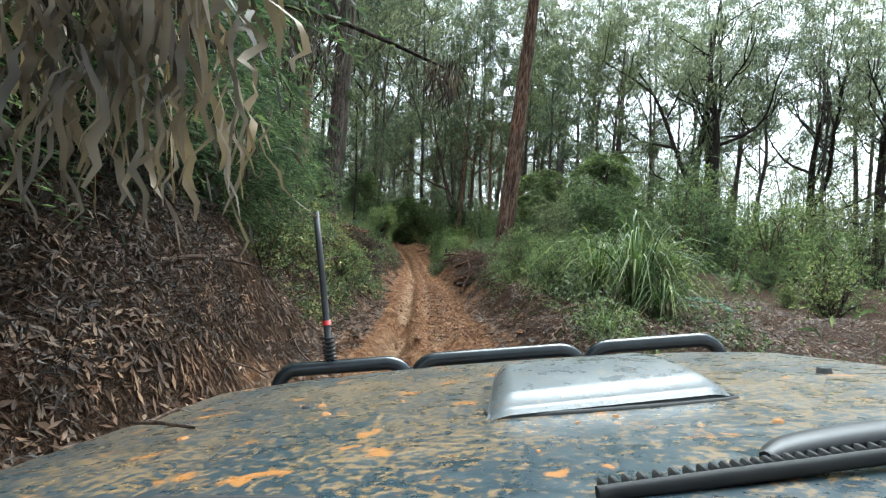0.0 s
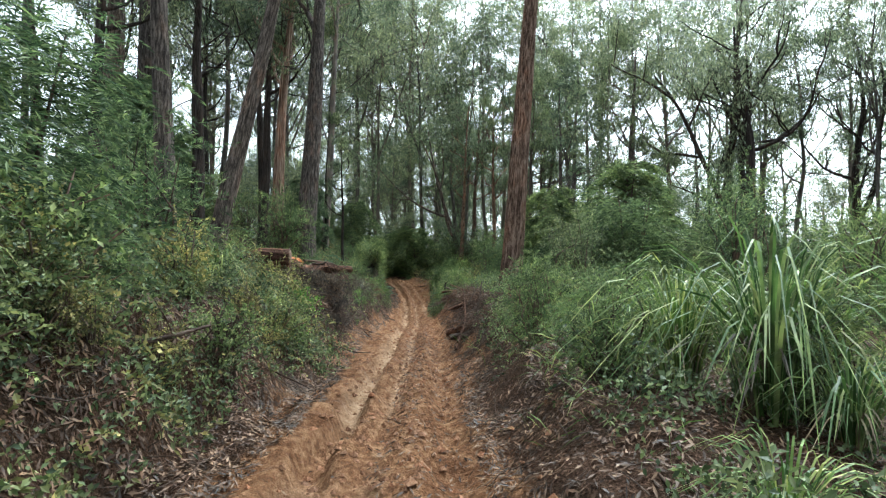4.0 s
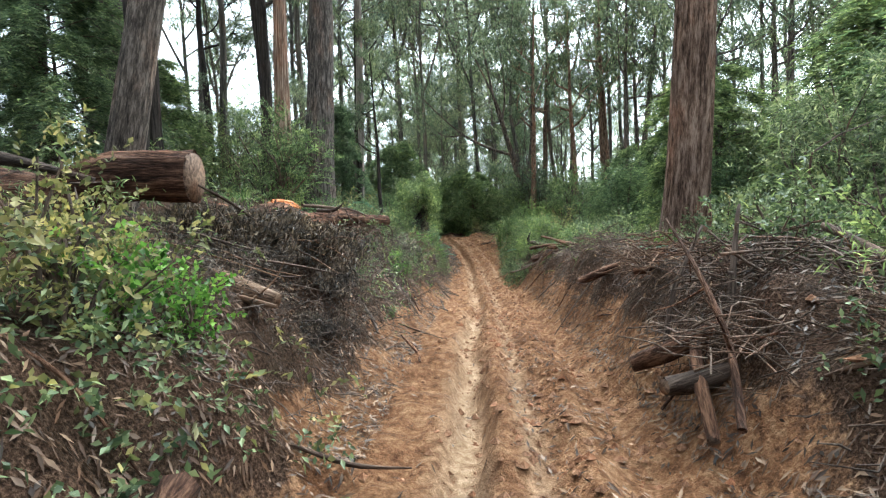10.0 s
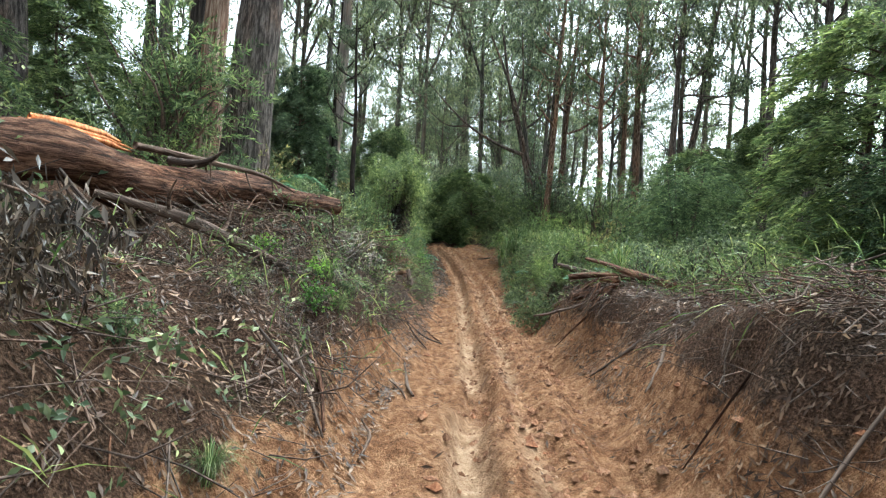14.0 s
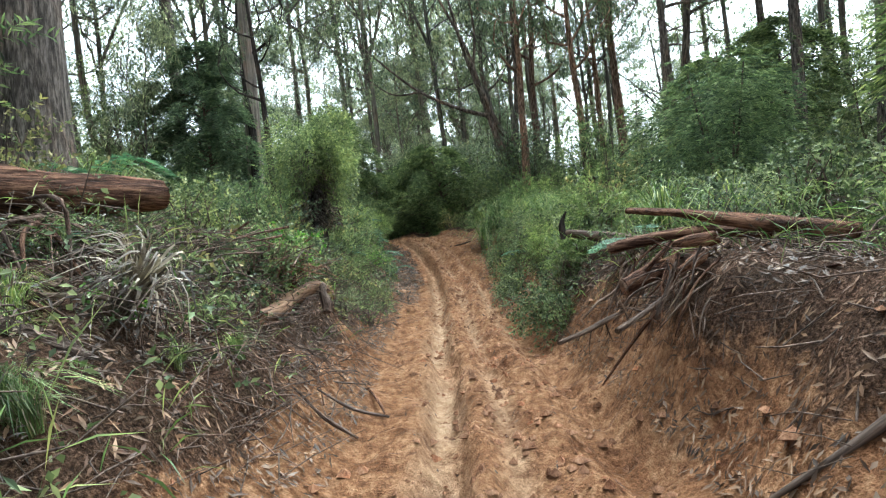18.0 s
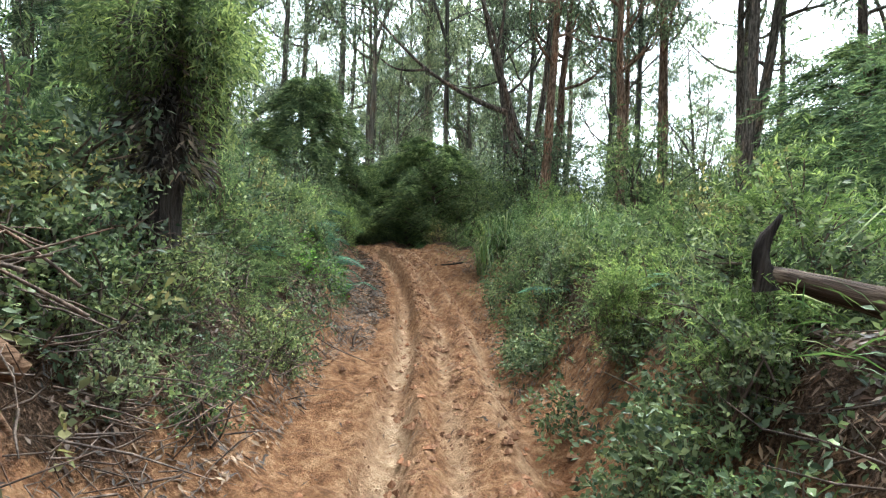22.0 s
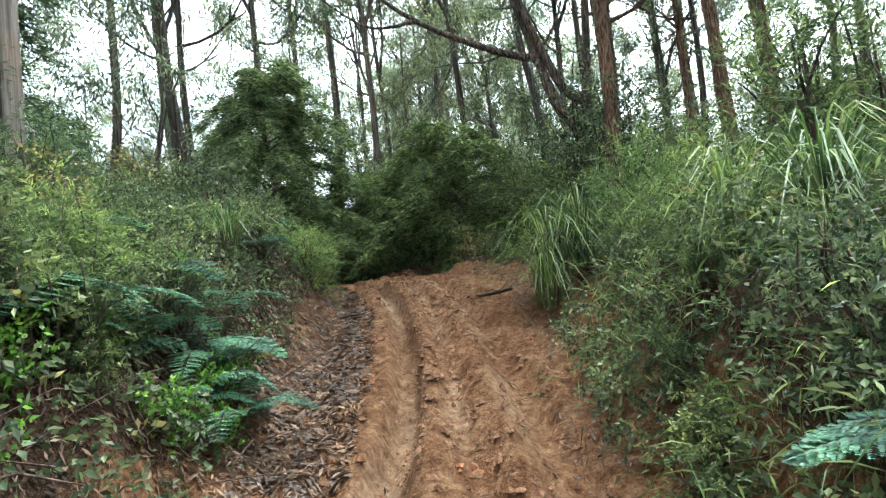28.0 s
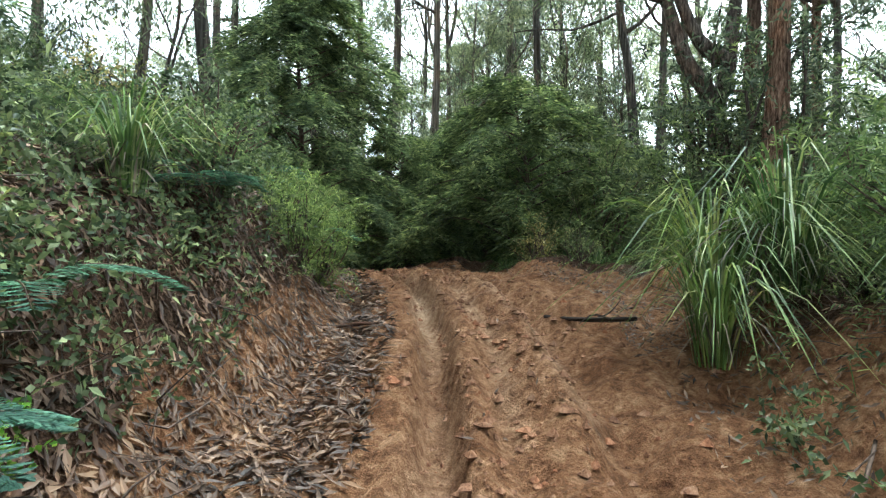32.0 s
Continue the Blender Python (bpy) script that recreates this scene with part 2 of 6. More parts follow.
# ---- mesh tools ----
class Build:
    """Collects vertices and faces, and makes one mesh of them."""

    def __init__(self):
        self.v, self.f, self.n = [], [], 0

    def add(self, verts, faces):
        verts, faces = np.asarray(verts, float), np.asarray(faces, int)
        self.v.append(verts)
        self.f.append(faces + self.n)
        self.n += len(verts)

    def tube(self, pts, radii, sides=8, rough=0.0, cap=True, seed=0):
        pts, radii = np.asarray(pts, float), np.asarray(radii, float)
        n = len(pts)
        tan = np.gradient(pts, axis=0)
        tan /= np.linalg.norm(tan, axis=1)[:, None] + 1e-9
        ref = np.array([0, 0, 1.0]) if abs(tan[0, 2]) < 0.8 else np.array([1.0, 0, 0])
        if np.abs(tan @ ref).max() > 0.985:
            ref = np.eye(3)[np.argmin(np.abs(tan).max(0))]
        s = np.cross(tan, ref)
        s /= np.linalg.norm(s, axis=1)[:, None] + 1e-9
        u = np.cross(s, tan)
        a = np.arange(sides) * 2 * np.pi / sides
        ring = np.cos(a)[None, :, None] * s[:, None, :] + np.sin(a)[None, :, None] * u[:, None, :]
        r = np.repeat(radii[:, None], sides, 1)
        if rough:
            rg = np.random.default_rng(seed)
            ridge = rg.normal(0, 1, sides)[None, :] * 0.6 + rg.normal(0, 1, (n, sides)) * 0.5
            r = r * (1 + rough * ridge)
        verts = (pts[:, None, :] + ring * r[:, :, None]).reshape(-1, 3)
        i = np.arange(n - 1)[:, None] * sides
        j = np.arange(sides)[None, :]
        k = (j + 1) % sides
        faces = np.stack([i + j, i + k, i + sides + k, i + sides + j], -1).reshape(-1, 4)
        self.add(verts, faces)
        if cap:
            for base, row in ((0, 0), (n - 1, (n - 1) * sides)):
                c = self.n
                self.v.append(pts[base][None])
                self.n += 1
                idx = c - len(verts) - (0 if base == 0 else 1) + row
                start = idx
                tri = np.stack([start + j[0], start + k[0], np.full(sides, c), np.full(sides, c)], -1)
                self.f.append(tri)

    def leaves(self, base, way, length, width, droop=0.15, rng=None, spin=None):
        """A pointed leaf at each base, along way, bent downwards at its tip."""
        base, way = np.asarray(base, float), np.asarray(way, float)
        n = len(base)
        way = way / (np.linalg.norm(way, axis=1)[:, None] + 1e-9)
        rnd = rng.normal(0, 1, (n, 3)) if spin is None else spin
        side = np.cross(way, rnd)
        side /= np.linalg.norm(side, axis=1)[:, None] + 1e-9
        length = np.broadcast_to(np.asarray(length, float), (n,))[:, None]
        width = np.broadcast_to(np.asarray(width, float), (n,))[:, None]
        mid = base + way * length * 0.45
        tip = base + way * length
        tip[:, 2] -= droop * length[:, 0]
        v = np.stack([base, mid + side * width * 0.5, tip, mid - side * width * 0.5], 1).reshape(-1, 3)
        self.add(v, np.arange(n * 4).reshape(-1, 4))

    def mesh(self, name, mat, smooth=True):
        me = bpy.data.meshes.new(name)
        v, f = np.concatenate(self.v), np.concatenate(self.f)
        tri = f[:, 2] == f[:, 3]
        quads, tris = f[~tri], f[tri][:, :3]
        loops = np.concatenate([quads.ravel(), tris.ravel()])
        sizes = np.concatenate([np.full(len(quads), 4), np.full(len(tris), 3)])
        me.vertices.add(len(v))
        me.vertices.foreach_set("co", v.ravel())
        me.loops.add(len(loops))
        me.loops.foreach_set("vertex_index", loops)
        me.polygons.add(len(sizes))
        me.polygons.foreach_set("loop_start", np.concatenate([[0], np.cumsum(sizes)[:-1]]))
        me.polygons.foreach_set("use_smooth", np.full(len(sizes), smooth))
        me.update(calc_edges=True)
        me.materials.append(mat)
        return me


def thing(name, m, label, category, group="", kind=""):
    ob = new(name)
    ob.empty_display_size = 0.1
    ob.matrix_basis = m
    return tagged(ob, label, category, group, kind)


def part(name, data, mat, parent, label="", smooth=True):
    me = data.mesh(name, mat, smooth) if isinstance(data, Build) else data
    ob = new(name, me)
    ob.parent = parent
    if label:
        tagged(ob, label)
    return ob


def single(name, data, mat, m, label, category, group="", kind="", smooth=True):
    ob = new(name, data.mesh(name, mat, smooth))
    ob.matrix_basis = m
    return tagged(ob, label, category, group, kind)


def curve(points, n):
    """A smooth run of n points through the given ones."""
    p = np.asarray(points, float)
    t = np.linspace(0, len(p) - 1, n)
    i = np.clip(t.astype(int), 0, len(p) - 2)
    f = (t - i)[:, None]
    a, b, c, d = p[np.maximum(i - 1, 0)], p[i], p[i + 1], p[np.minimum(i + 2, len(p) - 1)]
    return 0.5 * (2 * b + (c - a) * f + (2 * a - 5 * b + 4 * c - d) * f ** 2 + (3 * b - a - 3 * c + d) * f ** 3)


# ---- the ground ----
LAT = np.random.default_rng(5).random((256, 256))


def grain(x, y, size):
    x, y = np.asarray(x) / size, np.asarray(y) / size
    i, j = np.floor(x).astype(int), np.floor(y).astype(int)
    f, g = x - i, y - j
    f, g = f * f * (3 - 2 * f), g * g * (3 - 2 * g)
    i0, i1, j0, j1 = i % 256, (i + 1) % 256, j % 256, (j + 1) % 256
    return (LAT[i0, j0] * (1 - f) + LAT[i1, j0] * f) * (1 - g) + (LAT[i0, j1] * (1 - f) + LAT[i1, j1] * f) * g - 0.5


def along(y, table):
    ys, vs = zip(*table)
    return np.interp(y, ys, vs)


TRACK_Z = ((-40, -1.0), (0, 0.0), (5, 0.12), (10, -0.05), (15, -0.3), (20, -0.42), (25, -0.6), (30, -0.78), (34, -0.85), (38, -0.72),
           (40, -0.62), (42, -0.44), (44, -0.14), (46, 0.26), (48, 0.62), (50, 0.76), (53, 0.6), (58, 0.4), (66, 0.2), (90, 0.5), (300, 3))
TRACK_X = ((-40, 0.3), (30, 0.35), (40, 0.0), (44, -0.45), (46, -0.8), (48, -1.4), (50, -2.6), (52, -4.6), (55, -8.4), (60, -15), (70, -24), (300, -60))
HALF = ((-40, 1.2), (13, 1.15), (18, 1.2), (23, 1.3), (29, 1.3), (34, 1.35), (38, 1.4), (46, 1.6), (52, 1.9), (60, 1.6))
HALF_R = ((-40, 0.95), (14, 0.95), (20, 0.9), (27, 0.9), (32, 0.9), (36, 1.05), (41, 1.1), (46, 1.7), (50, 2.6), (54, 2.4), (60, 1.8))
LEFT_H = ((-40, 1.6), (0, 1.5), (6, 1.7), (10, 1.65), (14, 1.5), (18, 1.45), (20.5, 1.22), (24, 1.28), (28, 1.4), (32, 1.4), (36, 1.4), (40, 1.6), (46, 1.8), (50, 1.3), (54, 0.5), (60, 0.1))
LEFT_SLOPE = ((-40, 0.25), (10, 0.28), (16, 0.38), (20, 0.36), (23, 0.27), (26, 0.3), (30, 0.42), (33, 0.45), (38, 0.32), (48, 0.32), (60, 0.06))
RIGHT_H = ((-40, 0.3), (5, 0.3), (9, 0.45), (14, 0.9), (20, 1.25), (28, 1.3), (34, 1.35), (40, 1.15), (44, 0.9), (47, 0.25), (52, 0.15), (60, 0.2))


def smooth01(t):
    t = np.clip(t, 0, 1)
    return t * t * (3 - 2 * t)


def height(x, y, fine=True):
    x, y = np.asarray(x, float), np.asarray(y, float)
    zt, xc, hw = along(y, TRACK_Z), along(y, TRACK_X), along(y, HALF)
    zt = (zt + along(y - 1.5, TRACK_Z) + along(y + 1.5, TRACK_Z)) / 3
    wob = 0.3 * grain(x * 0.5, y, 1.9) + 0.25 * grain(x + 9, y, 0.8)
    ul, ur = xc - hw - x + wob, x - xc - along(y, HALF_R) + wob
    hl, hr = along(y, LEFT_H), along(y, RIGHT_H)
    z = zt + hl * smooth01(ul / 1.7) + hr * smooth01(ur / 1.1)
    z = z + along(y, LEFT_SLOPE) * (np.clip(ul - 1.7, 0, 4.5) + 0.4 * np.clip(ul - 6.2, 0, 12)) + 0.03 * np.clip(ul - 18, 0, 60)
    z = z - 0.02 * np.clip(ur - 2, 0, 30)
    off = np.clip(np.maximum(ul, ur) / 0.6, 0, 1)
    z = z + off * (0.5 * grain(x, y, 2.3) * np.clip((22 - np.abs(x)) / 12, 0, 1) + np.clip((6.5 - np.abs(x)) / 2.5, 0, 1) * 0.34 * grain(x, y, 0.75) + np.clip((5.5 - np.abs(x)) / 1.5, 0, 1) * 0.2 * grain(x + 5, y, 0.36)) + 1.2 * np.clip((np.abs(x) - 12) / 20, 0, 1) * grain(x, y, 9)
    if fine:
        s = x - xc + 0.16 * grain(y, y * 0 + 3, 2.1)
        on = 1 - off
        gully = np.exp(-np.abs((s + 0.60 + 0.22 * grain(y, y * 0 + 7, 1.1)) / 0.17) ** 4) * (0.24 + 0.2 * grain(y, y * 0 + 1, 2.7))
        rut = gully + np.exp(-((s - 0.72) / 0.22) ** 2) * 0.15 - np.exp(-((s - 0.36) / 0.14) ** 2) * 0.07 - np.exp(-((s + 0.28) / 0.1) ** 2) * 0.06 + np.exp(-((s + 0.02 + 0.15 * grain(y, y * 0, 1.3)) / 0.13) ** 2) * 0.08
        z = z + on * (0.08 - rut * (1 + 0.35 * np.clip((y - 32) / 4, 0, 1)) + 0.14 * grain(x, y, 0.55) + 0.12 * grain(x, y, 0.27) + 0.08 * grain(x, y * 0.8, 0.13))
        z = z + np.clip((5 - np.abs(x)) / 1.0, 0, 1) * 0.12 * off * grain(x, y, 0.19)
    return z


def ground_height(x, y):
    return float(height(np.array([x]), np.array([y]))[0])


def axis_steps(lo, hi, fine, far):
    a = [lo]
    while a[-1] < hi:
        a.append(a[-1] + fine)
    up, step = [a[-1]], fine
    while up[-1] < far:
        step *= 1.13
        up.append(up[-1] + step)
    down, step = [lo], fine
    while down[-1] > -far:
        step *= 1.13
        down.append(down[-1] - step)
    return np.array(down[:0:-1] + a + up[1:])


gx, gy = axis_steps(-4.2, 4.2, 0.06, 900), axis_steps(-3, 58, 0.085, 1000)
GX, GY = np.meshgrid(gx, gy, indexing="ij")
GZ = height(GX, GY)
gb = Build()
nx, ny = GX.shape
ii, jj = np.meshgrid(np.arange(nx - 1), np.arange(ny - 1), indexing="ij")
q = (ii * ny + jj).ravel()
gb.add(np.stack([GX.ravel(), GY.ravel(), GZ.ravel()], 1), np.stack([q, q + ny, q + ny + 1, q + 1], 1))
ground = new("ground", gb.mesh("ground", GROUND))
tagged(ground, "rutted orange clay track between litter-covered earth banks", "ground", kind="structure")
xc, hw = along(GY, TRACK_X), along(GY, HALF)
hw = np.where(GX > xc, along(GY, HALF_R), hw)
edge = (np.abs(GX - xc) - hw) + 0.6 * grain(GX, GY, 1.1) - np.where(GX > xc, np.interp(GY, (0, 12, 20, 32, 36), (0.1, 0.1, 0.25, 0.35, 0.15)), 0.15)
clay = 1 - np.clip(edge / 0.7 + 0.35, 0, 1)
cut = np.clip((GY - 12) / 6, 0, 1) * np.clip(1.25 - (GZ - along(GY, TRACK_Z) + 0.35 * grain(GX, GY, 0.9) + 0.3 * grain(GX, GY, 0.4)) / np.where(GX > xc, np.interp(GY, (20, 30), (0.72, 0.95)), np.interp(GY, (22, 31), (0.5, 0.85))), 0, 0.8) * (np.abs(GX - xc) < 3.2)
clay = np.maximum(clay, cut)
side = np.clip((GY - 6) / 3, 0, 1)
s = GX - xc
pale = (np.exp(-((s + 0.60 + 0.22 * grain(GY, GY * 0 + 7, 1.1)) / 0.17) ** 2) + 0.6 * np.exp(-((s + 0.02) / 0.1) ** 2) + 0.55 * np.clip((GY - 30) / 6, 0, 1) * np.exp(-((s - 0.5 + 0.2 * grain(GY, GY * 0 + 4, 1.6)) / 0.13) ** 2)) * np.clip(0.85 + 1.8 * grain(GX, GY, 1.4), 0, 1) * 0.9
for key, val in (("clay", clay), ("pale", pale)):
    layer = ground.data.attributes.new(key, "FLOAT", "POINT")
    layer.data.foreach_set("value", val.ravel().astype(np.float32))


# ---- trees ----
def grow_tree(seed, tall, girth, crown_from, spread, clumps, leaf, mats, bend=0.5, limbs=9, leaf_n=26, flare=0.35, fork=0.0, trunk_sides=14):
    """Trunk with limbs as one mesh, and the crown of hanging leaves as another."""
    rg = np.random.default_rng(seed)
    wood, crown = Build(), Build()
    k = 9
    zs = np.linspace(-0.35, tall, k)
    sway = np.cumsum(rg.normal(0, bend / k, (k, 2)), 0)
    sway -= sway[0]
    path = curve(np.column_stack([sway, zs]), 26)
    t = np.linspace(0, 1, 26)
    rad = girth * (1 - 0.85 * t ** 1.1) * 0.5
    rad *= 1 + flare * np.exp(-(path[:, 2] + 0.35) / 0.55)
    wood.tube(path, rad, trunk_sides, 0.055 if trunk_sides < 30 else 0.045, False, seed)
    ends = []

    def limb(start, way, length, r, depth):
        n = 6
        pts = [start]
        w = np.array(way, float)
        for _ in range(n - 1):
            w = w + rg.normal(0, 0.22, 3) + np.array([0, 0, 0.10])
            w /= np.linalg.norm(w)
            pts.append(pts[-1] + w * length / (n - 1))
        pts = np.array(pts)
        m_ = (8, 6, 4)[depth]
        wood.tube(curve(pts, m_), np.linspace(r, r * 0.3, m_), (6, 4, 3)[depth], 0.05, False, seed)
        if depth < 2:
            for _ in range(3 if depth == 0 else 2):
                i = rg.integers(2, n)
                side = w + rg.normal(0, 0.75, 3)
                side[2] += 0.25
                limb(pts[i], side / np.linalg.norm(side), length * rg.uniform(0.45, 0.65), r * 0.5, depth + 1)
        ends.extend([pts[-1], pts[-2]] if depth else [pts[-1]])

    for i in range(limbs):
        h = crown_from + (0.97 - crown_from) * (i + rg.random()) / limbs
        a = rg.random() * 6.28
        p = path[int(h * 25)]
        rise = rg.uniform(0.25, 0.95)
        limb(p, np.array([math.cos(a), math.sin(a), rise]) / math.hypot(1, rise), spread * rg.uniform(0.6, 1.1) * (1.15 - 0.5 * h),
             max(rad[int(h * 25)] * rg.uniform(0.4, 0.65), 0.02), 0)
    if fork:
        p = path[int(fork * 25)]
        a = rg.random() * 6.28
        limb(p, np.array([0.35 * math.cos(a), 0.35 * math.sin(a), 1.0]), tall * (1 - fork) * 0.9, rad[int(fork * 25)] * 0.8, 0)
    ends = np.array(ends)
    pick = ends[rg.integers(0, len(ends), clumps)] + rg.normal(0, 0.055 * spread, (clumps, 3))
    c = np.repeat(pick, leaf_n, 0)
    off = rg.normal(0, 1, c.shape)
    off *= (rg.random((len(c), 1)) ** 0.4) * rg.uniform(0.35, 0.75, (clumps, 1)).repeat(leaf_n, 0) / (np.linalg.norm(off, axis=1)[:, None] + 1e-6)
    off[:, 2] *= 0.6
    way = off * 0.9 + rg.normal(0, 0.35, c.shape) + np.array([0, 0, -0.45])
    crown.leaves(c + off, way, leaf * rg.uniform(0.6, 1.3, len(c)), leaf * 0.21 * rg.uniform(0.7, 1.3, len(c)), 0.2, rg)
    return wood.mesh("trunk", mats[0]), crown.mesh("crown", mats[1], False)


def tree_thing(name, meshes, m, label, group=""):
    t = thing(name, m, label, "tree", group)
    part("trunk", meshes[0], None, t)
    part("crown", meshes[1], None, t)
    return t


def stand(x, y, turn=0, lean=(0, 0), size=1.0, sink=0.1, z=None):
    g = ground_height(x, y) if z is None else z
    return Matrix.LocRotScale((x, y, g - sink), Euler((radians(lean[0]), radians(lean[1]), radians(turn))), (size, size, size))


# single trees along the track: place, lean, girth
stringy = grow_tree(11, 23, 0.76, 0.5, 6.2, 620, 0.24, (BARK_RED, GUM), 0.25, 8, flare=0.6, trunk_sides=46)
tree_thing("stringybark_tree", stringy, stand(3.77, 24.0, 0, (0.5, 3.6), 1.06), "large fibrous red-brown stringybark leaning over the track bank")
greybig = grow_tree(12, 25, 1.05, 0.52, 6.2, 620, 0.24, (BARK, GUM), 0.3, 9, trunk_sides=46)
tree_thing("stringybark_tree", greybig, stand(-5.6, 32.0, 60, (-1, 4)), "thick grey fibrous gum trunk on the bank")
greyslim = grow_tree(13, 22, 0.66, 0.5, 5.2, 420, 0.24, (BARK, GUM), 0.5, 8, trunk_sides=40)
tree_thing("gum_tree", greyslim, stand(-6.8, 23.1, 10, (0, 10)), "leaning grey stringybark on the high bank")
tree_thing("gum_tree", greyslim, stand(-7.05, 20.6, 200, (0, 1.5), 0.95), "straight grey stringybark on the high bank")
peel = grow_tree(14, 23, 0.72, 0.4, 4.2, 260, 0.24, (BARK_PEEL, GUM), 0.5, 9, fork=0.35)
tree_thing("peeling_gum_tree", peel, stand(-7.9, 34.8, 40, (0, 2)), "gum tree with peeling pale and rust-red bark")
for x, y, a, sz in ((-16.2, 37.1, 200, 1.5), (-14.8, 30.6, 120, 1.05)):
    tree_thing("stringybark_tree", greybig, stand(x, y, a, (0, 1), sz), "very thick grey gum trunk against the open sky")
blackgum = grow_tree(15, 22, 0.55, 0.45, 4.2, 240, 0.24, (BARK_DARK, GUM), 0.7, 8)
for x, y, a, ln, sz in ((-8.9, 35.6, 0, 1, 1.0), (-9.7, 38.0, 90, -2, 1.0), (-16.2, 45, 70, 0, 0.9), (-9.1, 27.5, 120, 2, 0.8),
                       (-10.8, 31, 10, -1, 0.85), (-6.9, 44, 15, 1, 0.6), (-12.4, 25, 45, 3, 0.9), (-4.9, 40.2, 200, 2, 0.4)):
    tree_thing("dark_gum_tree", blackgum, stand(x, y, a, (0, ln), sz), "dark-barked gum tree with a straight bare trunk")
pale = grow_tree(16, 30, 0.7, 0.6, 4.5, 260, 0.3, (BARK_PALE, GUM), 0.3, 8)
tree_thing("pale_gum_tree", pale, stand(-7.0, 44.2, 0, (0, 2), 0.85), "tall smooth pale-barked gum tree")
forked = grow_tree(17, 18, 0.72, 0.3, 5.5, 330, 0.26, (BARK_DARK, GUM_HAZED), 1.2, 10, fork=0.33)
tree_thing("forked_tree", forked, stand(19.3, 34, 0, (0, 1)), "dark forked gum tree with twisting limbs")
tree_thing("forked_tree", forked, stand(18.2, 36, 120, (0, -2), 0.9), "dark forked gum tree with twisting limbs")
tree_thing("forked_tree", forked, stand(30.5, 40, 200, (0, 2), 1.0), "dark forked gum tree with twisting limbs")
tree_thing("forked_tree", forked, stand(30.0, 33, 260, (0, 3), 1.0), "dark forked gum tree with twisting limbs")
redgum = grow_tree(18, 22, 0.62, 0.45, 4.0, 240, 0.25, (BARK_RED, GUM), 0.5, 8)
for x, y, a, ln, sz in ((3.55, 50.0, 0, 1.5, 0.68), (6.5, 50, 80, 2, 0.7), (9.4, 53.4, 30, -1, 0.9), (4.9, 55, 150, -4, 0.8), (12.4, 66, 200, 2, 1.0)):
    tree_thing("red_gum_tree", redgum, stand(x, y, a, (0, ln), sz), "gum tree with ragged rust-brown bark")
slant = grow_tree(19, 20, 0.55, 0.5, 4.2, 240, 0.25, (BARK, GUM), 0.6, 8)
for x, y, a, ln, sz in ((9.7, 48.2, 0, 7, 0.85), (10.2, 48.7, 80, 4, 0.75), (8.3, 45.3, 50, 4, 0.8), (14.5, 49, 20, -2, 0.9), (10.5, 41, 60, -3, 0.75),
                       (9.3, 36.5, 0, 2, 0.7), (13.2, 38, 10, 3, 0.8), (7.4, 30.6, 90, 3, 0.55), (16, 44, 30, 1, 0.9)):
    tree_thing("slender_gum_tree", slant, stand(x, y, a, (0, ln), sz), "slender gum tree rising from the scrub")

# the tree with the bent limb
bt = thing("bent_limb_tree", Matrix.Translation((3.3, 51.8, ground_height(3.3, 51.8) - 0.1)), "gum tree with one pale limb bent out over the track", "tree")
wood = Build()
wood.tube(curve([(0.25, 0, -0.3), (0.15, 0, 1.8), (0.0, 0, 3.5), (-0.5, 0, 4.4), (-0.8, 0, 5.3), (-1.2, 0.1, 7.0), (-1.9, 0, 9.5), (-2.6, 0.3, 13.5)], 34), np.linspace(0.24, 0.06, 34), 12, 0.06, False, 4)
wood.tube(curve([(0.0, 0, 3.4), (0.28, 0.1, 4.2), (0.42, 0.15, 5.3), (0.65, 0.2, 7.6), (0.8, 0.2, 11.5), (1.1, 0.2, 16.0)], 24), np.linspace(0.18, 0.06, 24), 10, 0.06, False, 5)
wood.tube(curve([(0.3, 0.05, 4.45), (-0.1, -0.05, 4.65), (-0.4, -0.1, 5.0), (-0.75, -0.1, 5.9), (-1.15, -0.15, 7.1), (-1.7, -0.2, 9.2), (-3.2, -0.3, 12.6)], 26), np.linspace(0.17, 0.05, 26), 9, 0.05, False, 10)
wood.tube(curve([(-0.9, 0, 5.8), (-2.4, -0.2, 6.3), (-4.6, -0.3, 7.6), (-7.4, -0.4, 10.4)], 16), np.linspace(0.13, 0.03, 16), 8, 0.06, False, 6)
wood.tube(curve([(-4.2, -0.3, 7.3), (-5.6, -0.4, 7.3), (-7.0, -0.6, 8.4)], 10), np.linspace(0.06, 0.02, 10), 6, 0.05, False, 7)
wood.tube(curve([(-1.5, 0.1, 8.0), (-1.2, 0, 10.0), (-1.4, 0, 13.0)], 12), np.linspace(0.10, 0.03, 12), 6, 0.05, False, 8)
part("trunk", wood, BARK, bt)
rg = np.random.default_rng(31)
crown = Build()
tips = np.array([(-5.2, 0.3, 15.5), (0.9, 0.2, 16.5), (-7.4, -0.4, 11.1), (-7, -0.6, 9.1), (-1.4, 0, 13.5), (-3.4, 0, 12.9), (0.5, 0.2, 13.5), (-2.6, 0.3, 13.4)])
c = np.repeat(tips[rg.integers(0, len(tips), 260)] + rg.normal(0, 0.8, (260, 3)), 24, 0)
off = rg.normal(0, 0.3, c.shape)
crown.leaves(c + off, off + rg.normal(0, 0.2, c.shape) + (0, 0, -0.3), 0.22 * rg.uniform(0.6, 1.3, len(c)), 0.05, 0.2, rg)
